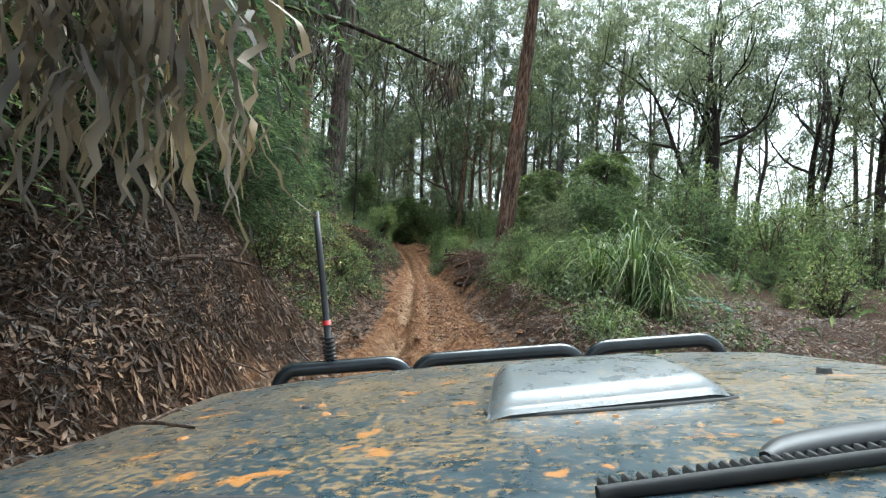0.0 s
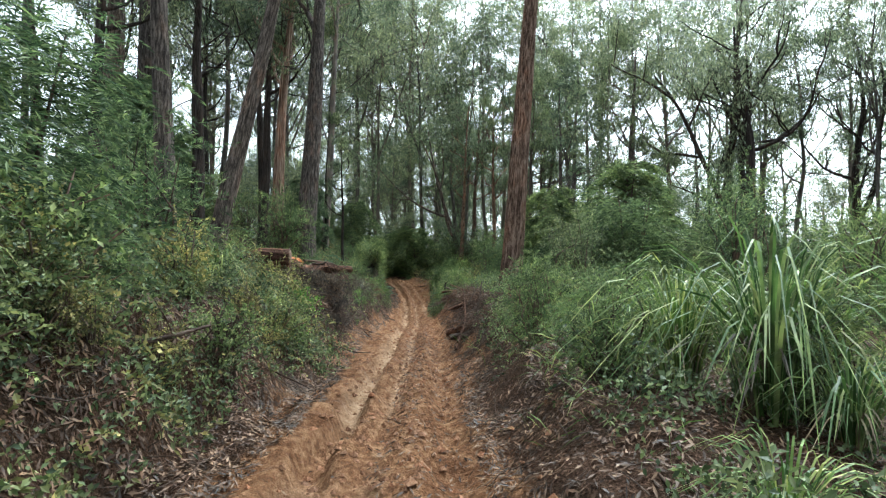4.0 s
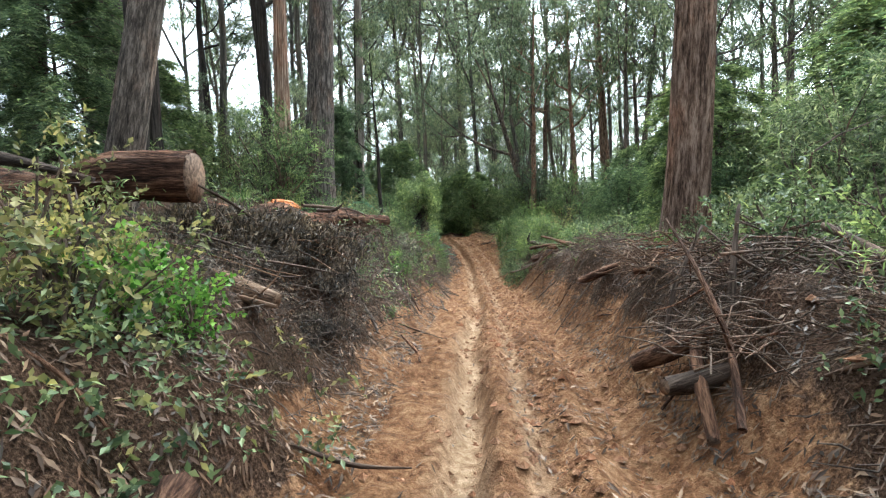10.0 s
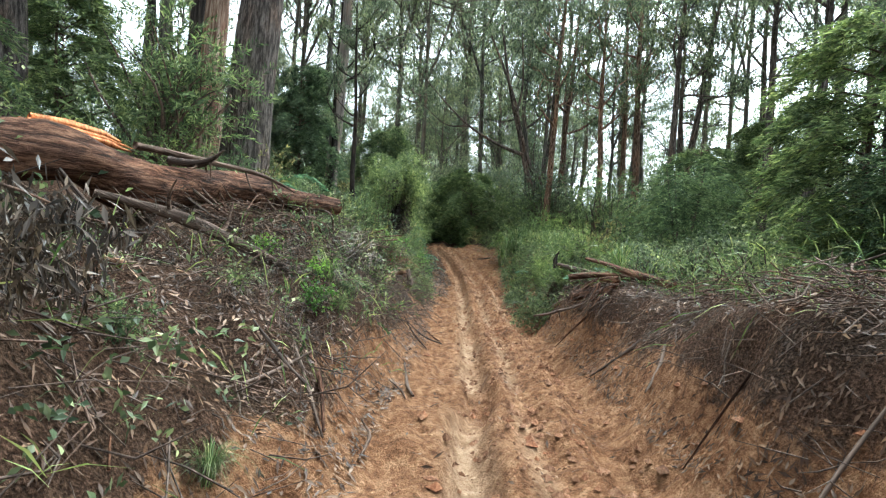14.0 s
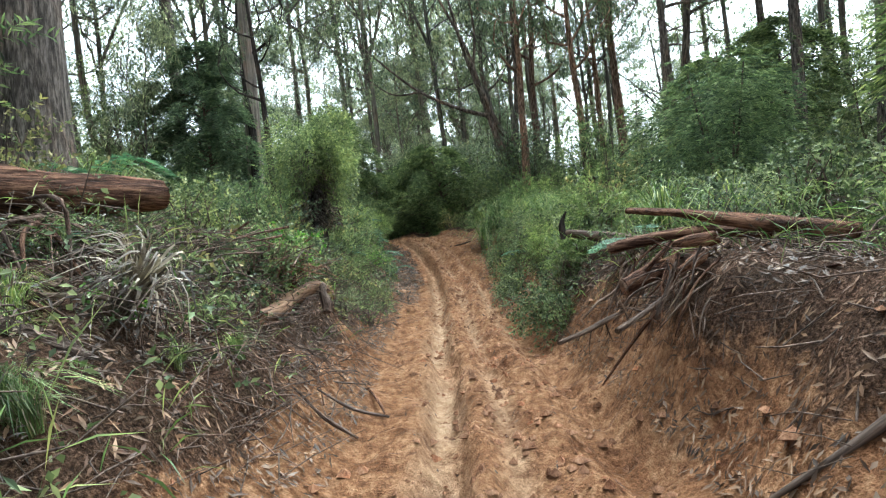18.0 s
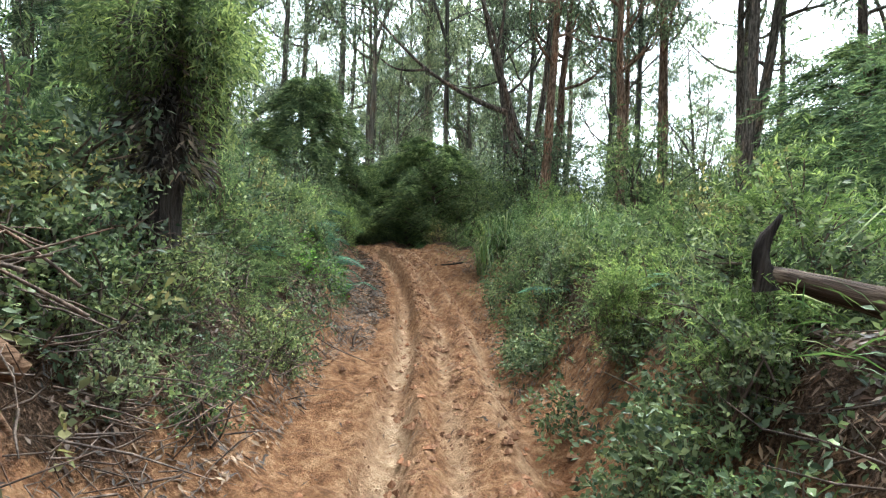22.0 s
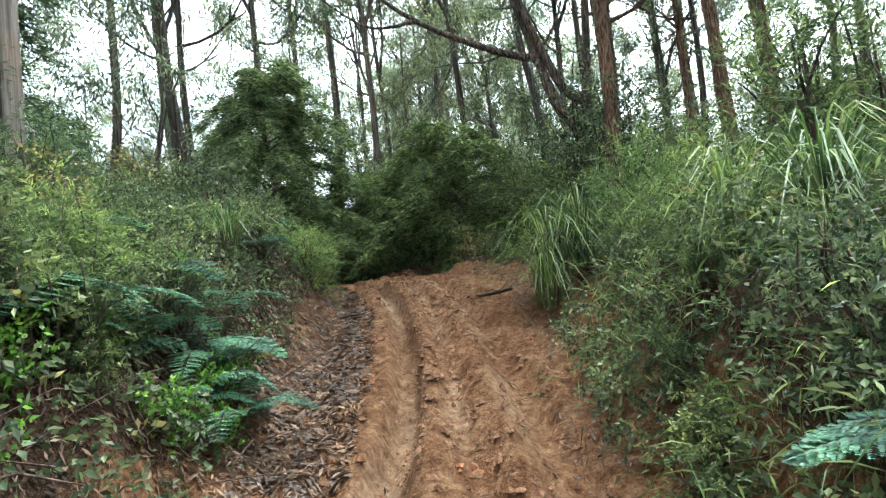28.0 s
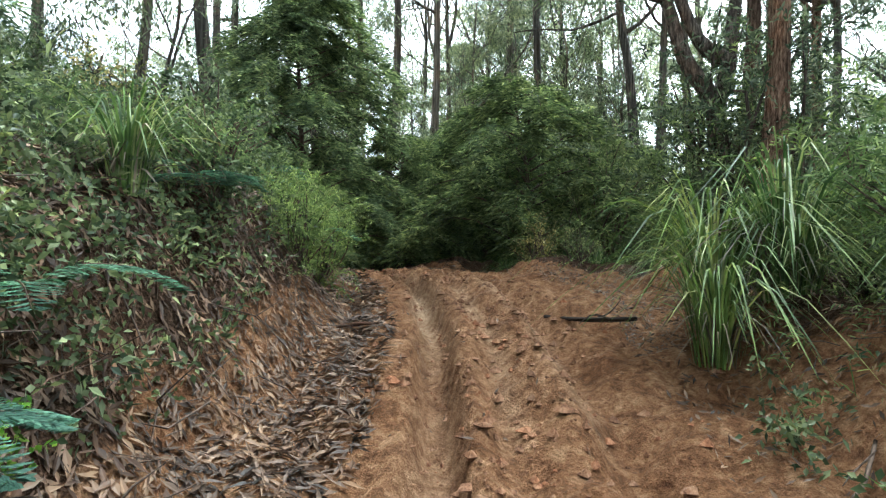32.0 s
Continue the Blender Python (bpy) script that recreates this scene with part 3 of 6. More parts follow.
part("crown", crown, GUM, bt)

# woods behind: five kinds of tree, copied
kinds = [grow_tree(41, 21, 0.44, 0.42, 5.4, 270, 0.25, (BARK_FAR, GUM), 1.8, 11, 30, trunk_sides=9),
         grow_tree(42, 24, 0.5, 0.42, 6.2, 330, 0.27, (BARK_FAR, GUM_HAZED), 1.5, 11, 30, trunk_sides=9, fork=0.45),
         grow_tree(43, 17, 0.3, 0.35, 4.6, 230, 0.23, (BARK_DARK, GUM), 2.4, 11, 30, trunk_sides=8, fork=0.3),
         grow_tree(44, 14, 0.26, 0.3, 4.4, 220, 0.22, (BARK_FAR, GUM_HAZED), 2.6, 12, 30, fork=0.25, trunk_sides=8),
         grow_tree(45, 26, 0.55, 0.46, 5.4, 280, 0.25, (BARK, GUM), 1.3, 10, 30, trunk_sides=9)]
full = grow_tree(46, 25, 0.34, 0.4, 6.6, 270, 0.3, (BARK_FAR, GUM_HAZED), 1.5, 13, 30, trunk_sides=9, fork=0.45)
rg = np.random.default_rng(77)
made = 0
spots = []
first = {}
while made < 165:
    x, y = (rg.uniform(-62, 62), rg.uniform(-14, 120)) if made < 118 else (rg.uniform(-24, 14), rg.uniform(64, 104)) if made < 132 else (rg.uniform(-42, 22), rg.uniform(96, 150))
    xc_ = float(along(y, TRACK_X))
    near = 9.5 if y < 14 else 5.5 if y < 40 else 3.0
    if abs(x - xc_) < near or (y < 56 and (-13 < x < 6.5)) or (y < 48 and 0 < x < 9) or (y < 34 and 4 < x < 17):
        continue
    if (y < 30 and abs(x) > 45) or any((x - a) ** 2 + (y - b) ** 2 < 4.5 for a, b in spots):
        continue
    spots.append((x, y))
    # beyond y 58 mostly the kinds whose leaves are paled for haze
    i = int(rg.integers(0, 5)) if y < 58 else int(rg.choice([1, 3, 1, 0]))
    m = stand(x, y, rg.uniform(0, 360), (rg.normal(0, 2.2), rg.normal(0, 2.2)), rg.uniform(0.75, 1.15) * (1.5 if made >= 132 else 1))
    label = ("gum tree with a grey trunk in the woods", "gum tree in the woods with leaves paled for haze", "thin dark gum sapling in the woods",
             "small forked gum tree in the woods", "tall grey gum tree in the woods")[i]
    if i in first:
        copy_thing(first[i], m)
    else:
        first[i] = tree_thing("woodland_tree", kinds[i], m, label, "trees of the woods")
    made += 1
tall_hazed = None
for x, y, sz in ((-6.0, 74, 1.3), (2.6, 92, 1.4), (-2.2, 76, 1.4), (-8.2, 69, 1.3), (-1.8, 88, 1.4),
                 (-13.5, 77, 1.4), (-8.5, 90, 1.45), (11.8, 82, 1.35), (-16, 66, 1.2), (-11.6, 48, 1.1), (-10.2, 55, 1.1), (-13.6, 42, 1.0), (-5, 102, 1.5), (15, 76, 1.3)):
    m = stand(x, y, x * 71 % 360, (y % 3 - 1, x % 3 - 1), sz)
    if tall_hazed:
        copy_thing(tall_hazed, m)
    else:
        tall_hazed = tree_thing("woodland_tree", full, m, "tall gum tree with a full green crown paled for haze", "trees of the woods")
for x, y, sz in ((8.0, 69, 1.2), (14.5, 57, 0.9), (-14, 56, 0.95), (20, 62, 1.0), (24, 43, 0.8), (29, 52, 0.9), (36, 47, 0.9), (33, 38, 0.75), (41, 44, 0.85), (26, 33, 0.6), (-12.5, 50, 0.85), (-17, 46, 0.9), (-19, 54, 1.0), (-23, 60, 1.0), (-15, 62, 1.0), (-21, 41, 0.8), (-26, 50, 0.95), (-9.5, 62, 1.0), (0.5, 68, 1.1), (4.5, 64, 0.9), (-5.5, 66, 1.05), (12.5, 66, 1.0), (19, 50, 0.8), (15, 46, 0.65), (22, 70, 1.2), (29, 64, 1.1), (17, 76, 1.25), (35, 68, 1.2), (-20, 72, 1.3), (-29, 68, 1.3), (-3.8, 96, 1.3), (7, 98, 1.4), (-12, 98, 1.4)):
    copy_thing(tall_hazed, stand(x, y, x * 37 % 360, (0, y % 4 - 2), sz))
sapling = grow_tree(47, 9.5, 0.13, 0.14, 3.0, 170, 0.23, (BARK_FAR, GUM_HAZED), 1.4, 13, 26, fork=0.3, trunk_sides=7)
rg = np.random.default_rng(79)
made, slim = 0, None
while made < 97:
    x, y = (rg.uniform(-30, 26), rg.uniform(63, 100)) if made < 46 else (rg.uniform(-28, -10), rg.uniform(42, 64)) if made < 70 else (rg.uniform(9, 30), rg.uniform(44, 66)) if made < 94 else (rg.uniform(19, 48), rg.uniform(36, 66))
    if abs(x - float(along(y, TRACK_X))) < 3.2 or y < 62 and -8 < x < 3:
        continue
    m = stand(x, y, rg.uniform(0, 360), (rg.normal(0, 3), rg.normal(0, 3)), rg.uniform(0.7, 1.35))
    slim = copy_thing(slim, m) if slim else tree_thing("gum_sapling", sapling, m, "slim gum sapling leafy almost to the ground", "saplings of the woods")
    made += 1
# distant woods close the view
rg = np.random.default_rng(78)
far = Build()
for i in range(520):
    a = rg.uniform(0, 6.28)
    d = rg.uniform(95, 210)
    x, y = d * math.cos(a), 25 + d * math.sin(a)
    z = ground_height(x, y)
    h = rg.uniform(13, 24)
    far.tube([(x, y, z - 1), (x + rg.normal(0, 0.5), y, z + h * 0.5), (x + rg.normal(0, 1), y, z + h)], [0.32, 0.22, 0.05], 5, 0, False)
single("distant_trunks", far, BARK_FAR, Matrix(), "many distant grey gum trunks in the woods", "woods", kind="stuff")
# distant leaves, with the haze painted into their colour
far = Build()
n = 150000
a, d = rg.uniform(0, 6.28, n), rg.uniform(85, 215, n)
x, y = d * np.cos(a), 25 + d * np.sin(a)
low = rg.random(n) < 0.42
base = np.column_stack([x, y, height(x, y, False) + np.where(low, rg.random(n) ** 1.4 * 9, rg.beta(1.4, 1.4, n) * 36)])
far.leaves(base + 1.2 * rg.normal(0, 1, base.shape), rg.normal(0, 1, base.shape) + (0, 0, -0.4), rg.uniform(0.6, 1.3, n), rg.uniform(0.25, 0.5, n), 0.2, rg)
single("distant_foliage", far, GUM_HAZED, Matrix(), "green foliage of the distant woods, paled for haze", "woods", kind="stuff", smooth=False)


# ---- undergrowth ----
def grow_bush(seed, wide, high, stems, sprays, leaflet, width, mats, feather=True, droop=0.25, leaf_n=22, spray_len=0.42, hollow=0.45):
    """Thin stems as one mesh and the leaves, on short sprays, as another."""
    rg = np.random.default_rng(seed)
    wood, crown = Build(), Build()
    tips = []
    for i in range(stems):
        a, out = rg.random() * 6.28, rg.uniform(0.15, 0.95)
        top = np.array([math.cos(a) * wide * out, math.sin(a) * wide * out, high * rg.uniform(0.55, 1.0) * (1.05 - 0.45 * out ** 2)])
        mid = top * np.array([0.4, 0.4, 0.55]) + rg.normal(0, 0.09 * high, 3)
        pts = curve([(rg.normal(0, 0.06), rg.normal(0, 0.06), -0.1), mid, top], 8)
        wood.tube(pts, np.linspace(0.018 + 0.006 * high, 0.005, 8), 5, 0.05, False, i)
        tips.extend(pts[2:])
    tips = np.array(tips)
    p = tips[rg.integers(0, len(tips), sprays)] + rg.normal(0, 0.19 * wide, (sprays, 3))
    p[:, 2] = np.maximum(p[:, 2], 0.05)
    r = np.hypot(p[:, 0] / wide, p[:, 1] / wide)
    way = np.column_stack([p[:, 0], p[:, 1], np.abs(p[:, 2]) * 0.5]) / (wide + high) + rg.normal(0, 0.35, (sprays, 3)) + (0, 0, 0.25)
    way /= np.linalg.norm(way, axis=1)[:, None]
    length = spray_len * rg.uniform(0.6, 1.3, sprays)
    s = np.tile(np.linspace(0.08, 1.0, leaf_n), sprays)
    o = np.repeat(np.arange(sprays), leaf_n)
    pos = p[o] + way[o] * (length[o] * s)[:, None]
    pos[:, 2] -= droop * length[o] * s ** 2
    if feather:
        side = np.cross(way, rg.normal(0, 1, way.shape))
        side /= np.linalg.norm(side, axis=1)[:, None]
        sign = np.tile(np.where(np.arange(leaf_n) % 2, 1.0, -1.0), sprays)[:, None]
        lw = way[o] * 0.75 + side[o] * sign * 0.8 + rg.normal(0, 0.22, pos.shape)
    else:
        lw = rg.normal(0, 0.7, pos.shape) + way[o] * 0.5
    crown.leaves(pos, lw, leaflet * rg.uniform(0.6, 1.3, len(pos)), width * rg.uniform(0.7, 1.3, len(pos)), 0.12, rg)
    return wood.mesh("stems", mats[0]), crown.mesh("foliage", mats[1], False)


def bush_thing(name, meshes, m, label, category="bush", group=""):
    t = thing(name, m, label, category, group)
    part("stem", meshes[0], None, t)
    part("foliage", meshes[1], None, t)
    return t


def grow_mass(seed, wide, high, sprays, mats, leaf_n=13, fine=1.0):
    """A dense tree of drooping feathery sprays from the ground up."""
    rg = np.random.default_rng(seed)
    wood, crown = Build(), Build()
    for i in range(4):
        a = i * 1.6 + rg.normal(0, 0.3)
        wood.tube(curve([(0, 0, -0.1), (math.cos(a) * 0.2 * wide, math.sin(a) * 0.2 * wide, 0.4 * high), (math.cos(a) * 0.4 * wide, math.sin(a) * 0.4 * wide, 0.9 * high)], 10), np.linspace(0.06, 0.012, 10), 6, 0.06, False, i)
    lobes = np.column_stack([rg.normal(0, 0.42 * wide, 26), rg.normal(0, 0.42 * wide, 26), high * rg.uniform(0.14, 0.88, 26)])
    lobes[:, :2] *= np.clip(1.25 - lobes[:, 2:] / high, 0.2, 1)
    p = lobes[rg.integers(0, 26, sprays)] + rg.normal(0, 1, (sprays, 3)) * (0.25 * wide, 0.25 * wide, 0.09 * high)
    p[:, 2] = np.maximum(p[:, 2], 0.1)
    out = np.column_stack([p[:, 0], p[:, 1], np.zeros(sprays)])
    out /= np.linalg.norm(out, axis=1)[:, None] + 0.1
    way = out + rg.normal(0, 0.4, (sprays, 3)) + (0, 0, 0.15)
    way /= np.linalg.norm(way, axis=1)[:, None]
    length = rg.uniform(0.35, 0.8, sprays)
    s_ = np.tile(np.linspace(0.05, 1.0, leaf_n), sprays)
    o = np.repeat(np.arange(sprays), leaf_n)
    pos = p[o] + way[o] * (length[o] * s_)[:, None]
    pos[:, 2] -= 0.55 * length[o] * s_ ** 2
    side_ = np.cross(way, (0, 0, 1.0))
    side_ /= np.linalg.norm(side_, axis=1)[:, None] + 1e-6
    sign = np.tile(np.where(np.arange(leaf_n) % 2, 1.0, -1.0), sprays)[:, None]
    lw = way[o] * 0.8 + side_[o] * sign * 0.7 + rg.normal(0, 0.2, pos.shape) + (0, 0, -0.15)
    crown.leaves(pos, lw, fine * rg.uniform(0.10, 0.22, len(pos)), fine * rg.uniform(0.018, 0.036, len(pos)), 0.15, rg)
    return wood.mesh("stem", mats[0]), crown.mesh("foliage", mats[1], False)


def grow_layered(seed, wide, high, limbs, mats, leaf_n=14):
    """Limbs in drooping layers round a stem, thick with fine sprays."""
    rg = np.random.default_rng(seed)
    wood, crown = Build(), Build()
    wood.tube(curve([(0, 0, -0.2), (rg.normal(0, 0.15), rg.normal(0, 0.15), 0.5 * high), (rg.normal(0, 0.3), rg.normal(0, 0.3), 0.97 * high)], 14), np.linspace(0.10, 0.015, 14), 8, 0.08, False, seed)
    starts, ways = [], []
    for i in range(limbs):
        h = (0.06 + 0.9 * (i + rg.random()) / limbs)
        a = i * 2.4 + rg.normal(0, 0.4)
        L = wide * (1.02 - 0.72 * h ** 2.0) * rg.uniform(0.55, 1.15)
        out = np.array([math.cos(a), math.sin(a), 0])
        p = curve([(0, 0, h * high), out * L * 0.45 + (0, 0, h * high + 0.22 * L), out * L * 0.8 + (0, 0, h * high + 0.16 * L), out * L + (0, 0, h * high - 0.08 * L)], 14)
        p = np.maximum(p, (-99, -99, 0.12))
        wood.tube(p[::2], np.linspace(0.028, 0.006, 7), 5, 0.05, False, i)
        k = rg.integers(2, 14, 84)
        starts.append(p[k] + rg.normal(0, 0.09, (84, 3)))
        ways.append(out * 0.8 + np.cross(out, (0, 0, 1.0)) * rg.normal(0, 0.6, 84)[:, None] + rg.normal(0, 0.2, (84, 3)))
    p, way = np.concatenate(starts), np.concatenate(ways)
    way /= np.linalg.norm(way, axis=1)[:, None]
    n = len(p)
    length = rg.uniform(0.3, 0.7, n)
    s_ = np.tile(np.linspace(0.05, 1.0, leaf_n), n)
    o = np.repeat(np.arange(n), leaf_n)
    pos = p[o] + way[o] * (length[o] * s_)[:, None]
    pos[:, 2] -= 0.5 * length[o] * s_ ** 2
    side_ = np.cross(way, (0, 0, 1.0))
    side_ /= np.linalg.norm(side_, axis=1)[:, None] + 1e-6
    sign = np.tile(np.where(np.arange(leaf_n) % 2, 1.0, -1.0), n)[:, None]
    lw = way[o] * 0.8 + side_[o] * sign * 0.7 + rg.normal(0, 0.2, pos.shape) + (0, 0, -0.15)
    crown.leaves(pos, lw, rg.uniform(0.11, 0.22, len(pos)), rg.uniform(0.022, 0.042, len(pos)), 0.15, rg)
    return wood.mesh("stem", mats[0]), crown.mesh("foliage", mats[1], False)


tea = [grow_bush(51 + i, 1.25, 2.6, 26, 470, 0.12, 0.022, (TWIG, (TEA, TEA_DARK, TEA)[i]), True, 0.35, 17, 0.5) for i in range(3)]
teabig = [grow_mass(61 + i, 2.0, 4.6, 1250, (TWIG, (TEA_DARK, TEA)[i]), 15, 1.05) for i in range(2)] + [grow_mass(63, 2.0, 4.6, 2600, (TWIG, TEA_DARK), 15, 0.75)]
scrub = [grow_bush(71 + i, 0.75, 1.15, 20, 165, 0.068, 0.032, (TWIG, (SCRUB, TEA, SCRUB, GUM)[i]), False, 0.15, 12, 0.28) for i in range(4)]
fresh = [grow_bush(56 + i, 1.25, 2.4, 26, 520, 0.12, 0.024, (TWIG, FRESH), True, 0.35, 17, 0.5) for i in range(2)]
yellow = grow_bush(81, 0.7, 1.2, 18, 190, 0.055, 0.028, (TWIG, YELLOW), False, 0.3, 13, 0.3)
broad = grow_bush(82, 0.55, 0.9, 12, 110, 0.085, 0.05, (TWIG, BRIGHT), False, 0.2, 9, 0.26)


def grow_fern(seed, fronds, length, mat):
    rg = np.random.default_rng(seed)
    stalk, leaf = Build(), Build()
    for i in range(fronds):
        a = i * 2.4 + rg.normal(0, 0.3)
        L = length * rg.uniform(0.7, 1.15)
        rise = rg.uniform(0.5, 1.1)
        out = np.array([math.cos(a), math.sin(a), 0])
        p = curve([(0, 0, -0.05), out * L * 0.3 + (0, 0, L * 0.55 * rise), out * L * 0.75 + (0, 0, L * 0.62 * rise), out * L * 1.15 + (0, 0, L * 0.35 * rise)], 22)
        stalk.tube(p, np.linspace(0.008, 0.002, 22), 4, 0, False)
        side = np.array([-math.sin(a), math.cos(a), 0.0])
        for j in range(6, 22):
            w = 0.36 * L * (1 - ((j - 8) / 14.5) ** 2 * 0.95) if j >= 8 else 0.3 * L
            for sg in (-1, 1):
                d = side * sg * 0.9 + out * 0.35 + np.array([0, 0, -0.12 + rg.normal(0, 0.06)])
                d /= np.linalg.norm(d)
                s = np.linspace(0.06, 1, 12)
                c = p[j] + d * (s * w)[:, None]
                for sh in (-1, 1):
                    dirs = np.tile(d * 0.45 + out * sh * 0.9, (12, 1))
                    leaf.leaves(c, dirs, 0.10 * L * (1.08 - s * 0.85), 0.022 * L + 0.004, 0.1, rg, np.tile([0, 0, 1.0], (12, 1)) + rg.normal(0, 0.15, (12, 3)))
    return stalk.mesh("stalk", TWIG), leaf.mesh("frond", mat, False)


def grow_tussock(seed, blades, length, mat, wide=0.22):
    rg = np.random.default_rng(seed)
    b = Build()
    for i in range(blades):
        a = rg.random() * 6.28
        L = length * rg.uniform(0.55, 1.2)
        out = np.array([math.cos(a), math.sin(a), 0])
        sp = rg.uniform(0.2, 1.15)
        p0 = out * wide * rg.random() ** 1.5 + (0, 0, -0.05)
        pts = curve([p0, p0 + out * L * 0.2 * sp + (0, 0, L * 0.55), p0 + out * L * 0.55 * sp + (0, 0, L * (0.92 - 0.25 * sp)), p0 + out * L * sp * 1.05 + (0, 0, L * (1.0 - 0.75 * sp))], 8)
        sd = np.array([-math.sin(a), math.cos(a), 0]) + rg.normal(0, 0.2, 3)
        wd = 0.0072 * np.array([0.8, 1, 1, 1, 0.9, 0.75, 0.5, 0.08])[:, None] * rg.uniform(0.7, 1.4)
        v = np.concatenate([pts - sd * wd, pts + sd * wd])
        k = np.arange(7)
        b.add(v, np.stack([k, k + 1, k + 9, k + 8], 1))
    return b.mesh("blades", mat, False)


fern = [grow_fern(91, 7, 0.75, FERN), grow_fern(92, 5, 0.95, FERN)]
tussock = [grow_tussock(95, 190, 1.35, GRASS), grow_tussock(96, 130, 0.9, GRASS, 0.16)]


def fern_thing(k, m, label="green bracken fern with spread fronds", group="ferns along the track"):
    t = thing("fern", m, label, "fern", group)
    part("stalk", fern[k][0], None, t)
    part("frond", fern[k][1], None, t)


dry_blades = [grow_tussock(98, 60, 0.8, PALEDEAD, 0.2), grow_tussock(99, 40, 0.55, PALEDEAD, 0.15)]


def tussock_thing(k, m, label="clump of long arching sword grass with dry blades at its foot", group="grass tussocks"):
    t = thing("grass_tussock", m, label, "grass", group)
    part("leaf_clump", tussock[k], None, t)
    part("dry_clump", dry_blades[k], None, t, "pale dry blades at the foot")


# tall needle-leaved bushes: place, kind, turn, size
# the first two, mostly out of view, are added to shade the left bank
TALL = (("b", -5.0, 0.2, 2, 15, 1.1), ("b", -4.6, 2.9, 2, 75, 1.35), ("b", -2.75, 3.1, 2, 140, 0.5), ("b", -2.9, 4.6, 2, 280, 0.62), ("b", -2.75, 6.0, 2, 60, 0.5), ("t", -3.0, 33.6, 1, 60, 0.55), ("t", -2.7, 36.5, 0, 130, 0.5), ("t", -2.5, 34.9, 0, 10, 0.4), ("b", -2.8, 1.5, 2, 10, 0.45), ("b", -3.1, 7.4, 2, 300, 0.62), ("b", -3.3, 9.7, 0, 20, 0.6), ("b", -4.4, 6.4, 2, 160, 0.9), ("b", -3.7, 2.4, 2, 0, 0.8), ("b", -3.9, 5.3, 2, 100, 0.75), ("b", -5.6, 1.2, 0, 50, 1.0), ("b", -5.2, 3.6, 0, 220, 1.1), ("b", -4.9, 8.3, 2, 30, 0.8), ("t", -3.3, 0.4, 1, 0, 1.2),
        ("t", -4.3, 4.0, 1, 0, 1.25), ("t", -3.4, 6.3, 0, 50, 1.0), ("t", -5.0, 7.2, 2, 90, 1.3), ("t", -3.9, 9.6, 0, 200, 1.0), ("t", -5.4, 11.0, 1, 30, 1.2),
        ("b", -6.6, 5.0, 0, 10, 0.95), ("b", -7.5, 9.0, 1, 80, 1.0), ("t", -3.7, 12.4, 2, 75, 0.75), ("b", -9.0, 13.5, 0, 140, 0.9),
        ("t", -5.0, 42.6, 1, 0, 1.0), ("t", -3.9, 37.8, 0, 20, 0.95), ("t", -5.4, 36.6, 1, 60, 0.9), ("t", -4.8, 29.8, 1, 160, 0.8), ("t", -6.6, 30.5, 2, 10, 1.0),
        ("t", 2.6, 56.3, 1, 0, 0.9), ("b", -12, 58, 1, 10, 0.8),
        ("t", 4.7, 12.8, 0, 30, 0.55), ("t", 6.0, 15.0, 0, 110, 0.65), ("t", 5.2, 17.3, 1, 200, 0.5), ("t", 10.9, 16.0, 0, 30, 0.85), ("t", 12.8, 18.5, 2, 80, 1.0), ("t", 9.4, 13.0, 0, 140, 0.5), ("t", 14.8, 20.0, 0, 210, 1.0), ("t", 17.0, 23.2, 2, 15, 1.1), ("t", 11.6, 14.2, 2, 60, 0.7), ("t", 19, 26, 0, 100, 1.2),
        ("b", 8.2, 23.6, 1, 40, 0.95), ("b", 6.6, 29.0, 0, 80, 1.0), ("b", 9.6, 28.6, 1, 10, 1.05), ("b", 6.0, 36.6, 1, 120, 0.8), ("t", 4.6, 39.6, 0, 10, 0.7), ("b", 11.5, 33.5, 0, 60, 1.0),
        ("t", 3.5, 43.4, 0, 200, 0.6), ("t", 4.6, 45.6, 2, 40, 0.7), ("t", 3.0, 45.4, 0, 80, 0.5), ("b", 6.8, 47.5, 1, 90, 0.6), ("b", 13.5, 22.0, 0, 10, 1.0), ("b", 14.5, 28, 1, 70, 1.05))
firsts = {}
for kind, x, y, k, turn, size in TALL:
    m = stand(x, y, turn, (0, 0), size)
    key = (kind, k)
    if key in firsts:
        copy_thing(firsts[key], m)
    elif kind == "t":
        firsts[key] = bush_thing("tea_tree_bush", tea[k], m, "feathery green tea-tree bush with drooping sprays", group="tea-tree bushes")
    else:
        firsts[key] = bush_thing("tea_tree", teabig[k], m, "tall dark green feathery tea tree", "tree", "tall tea trees")

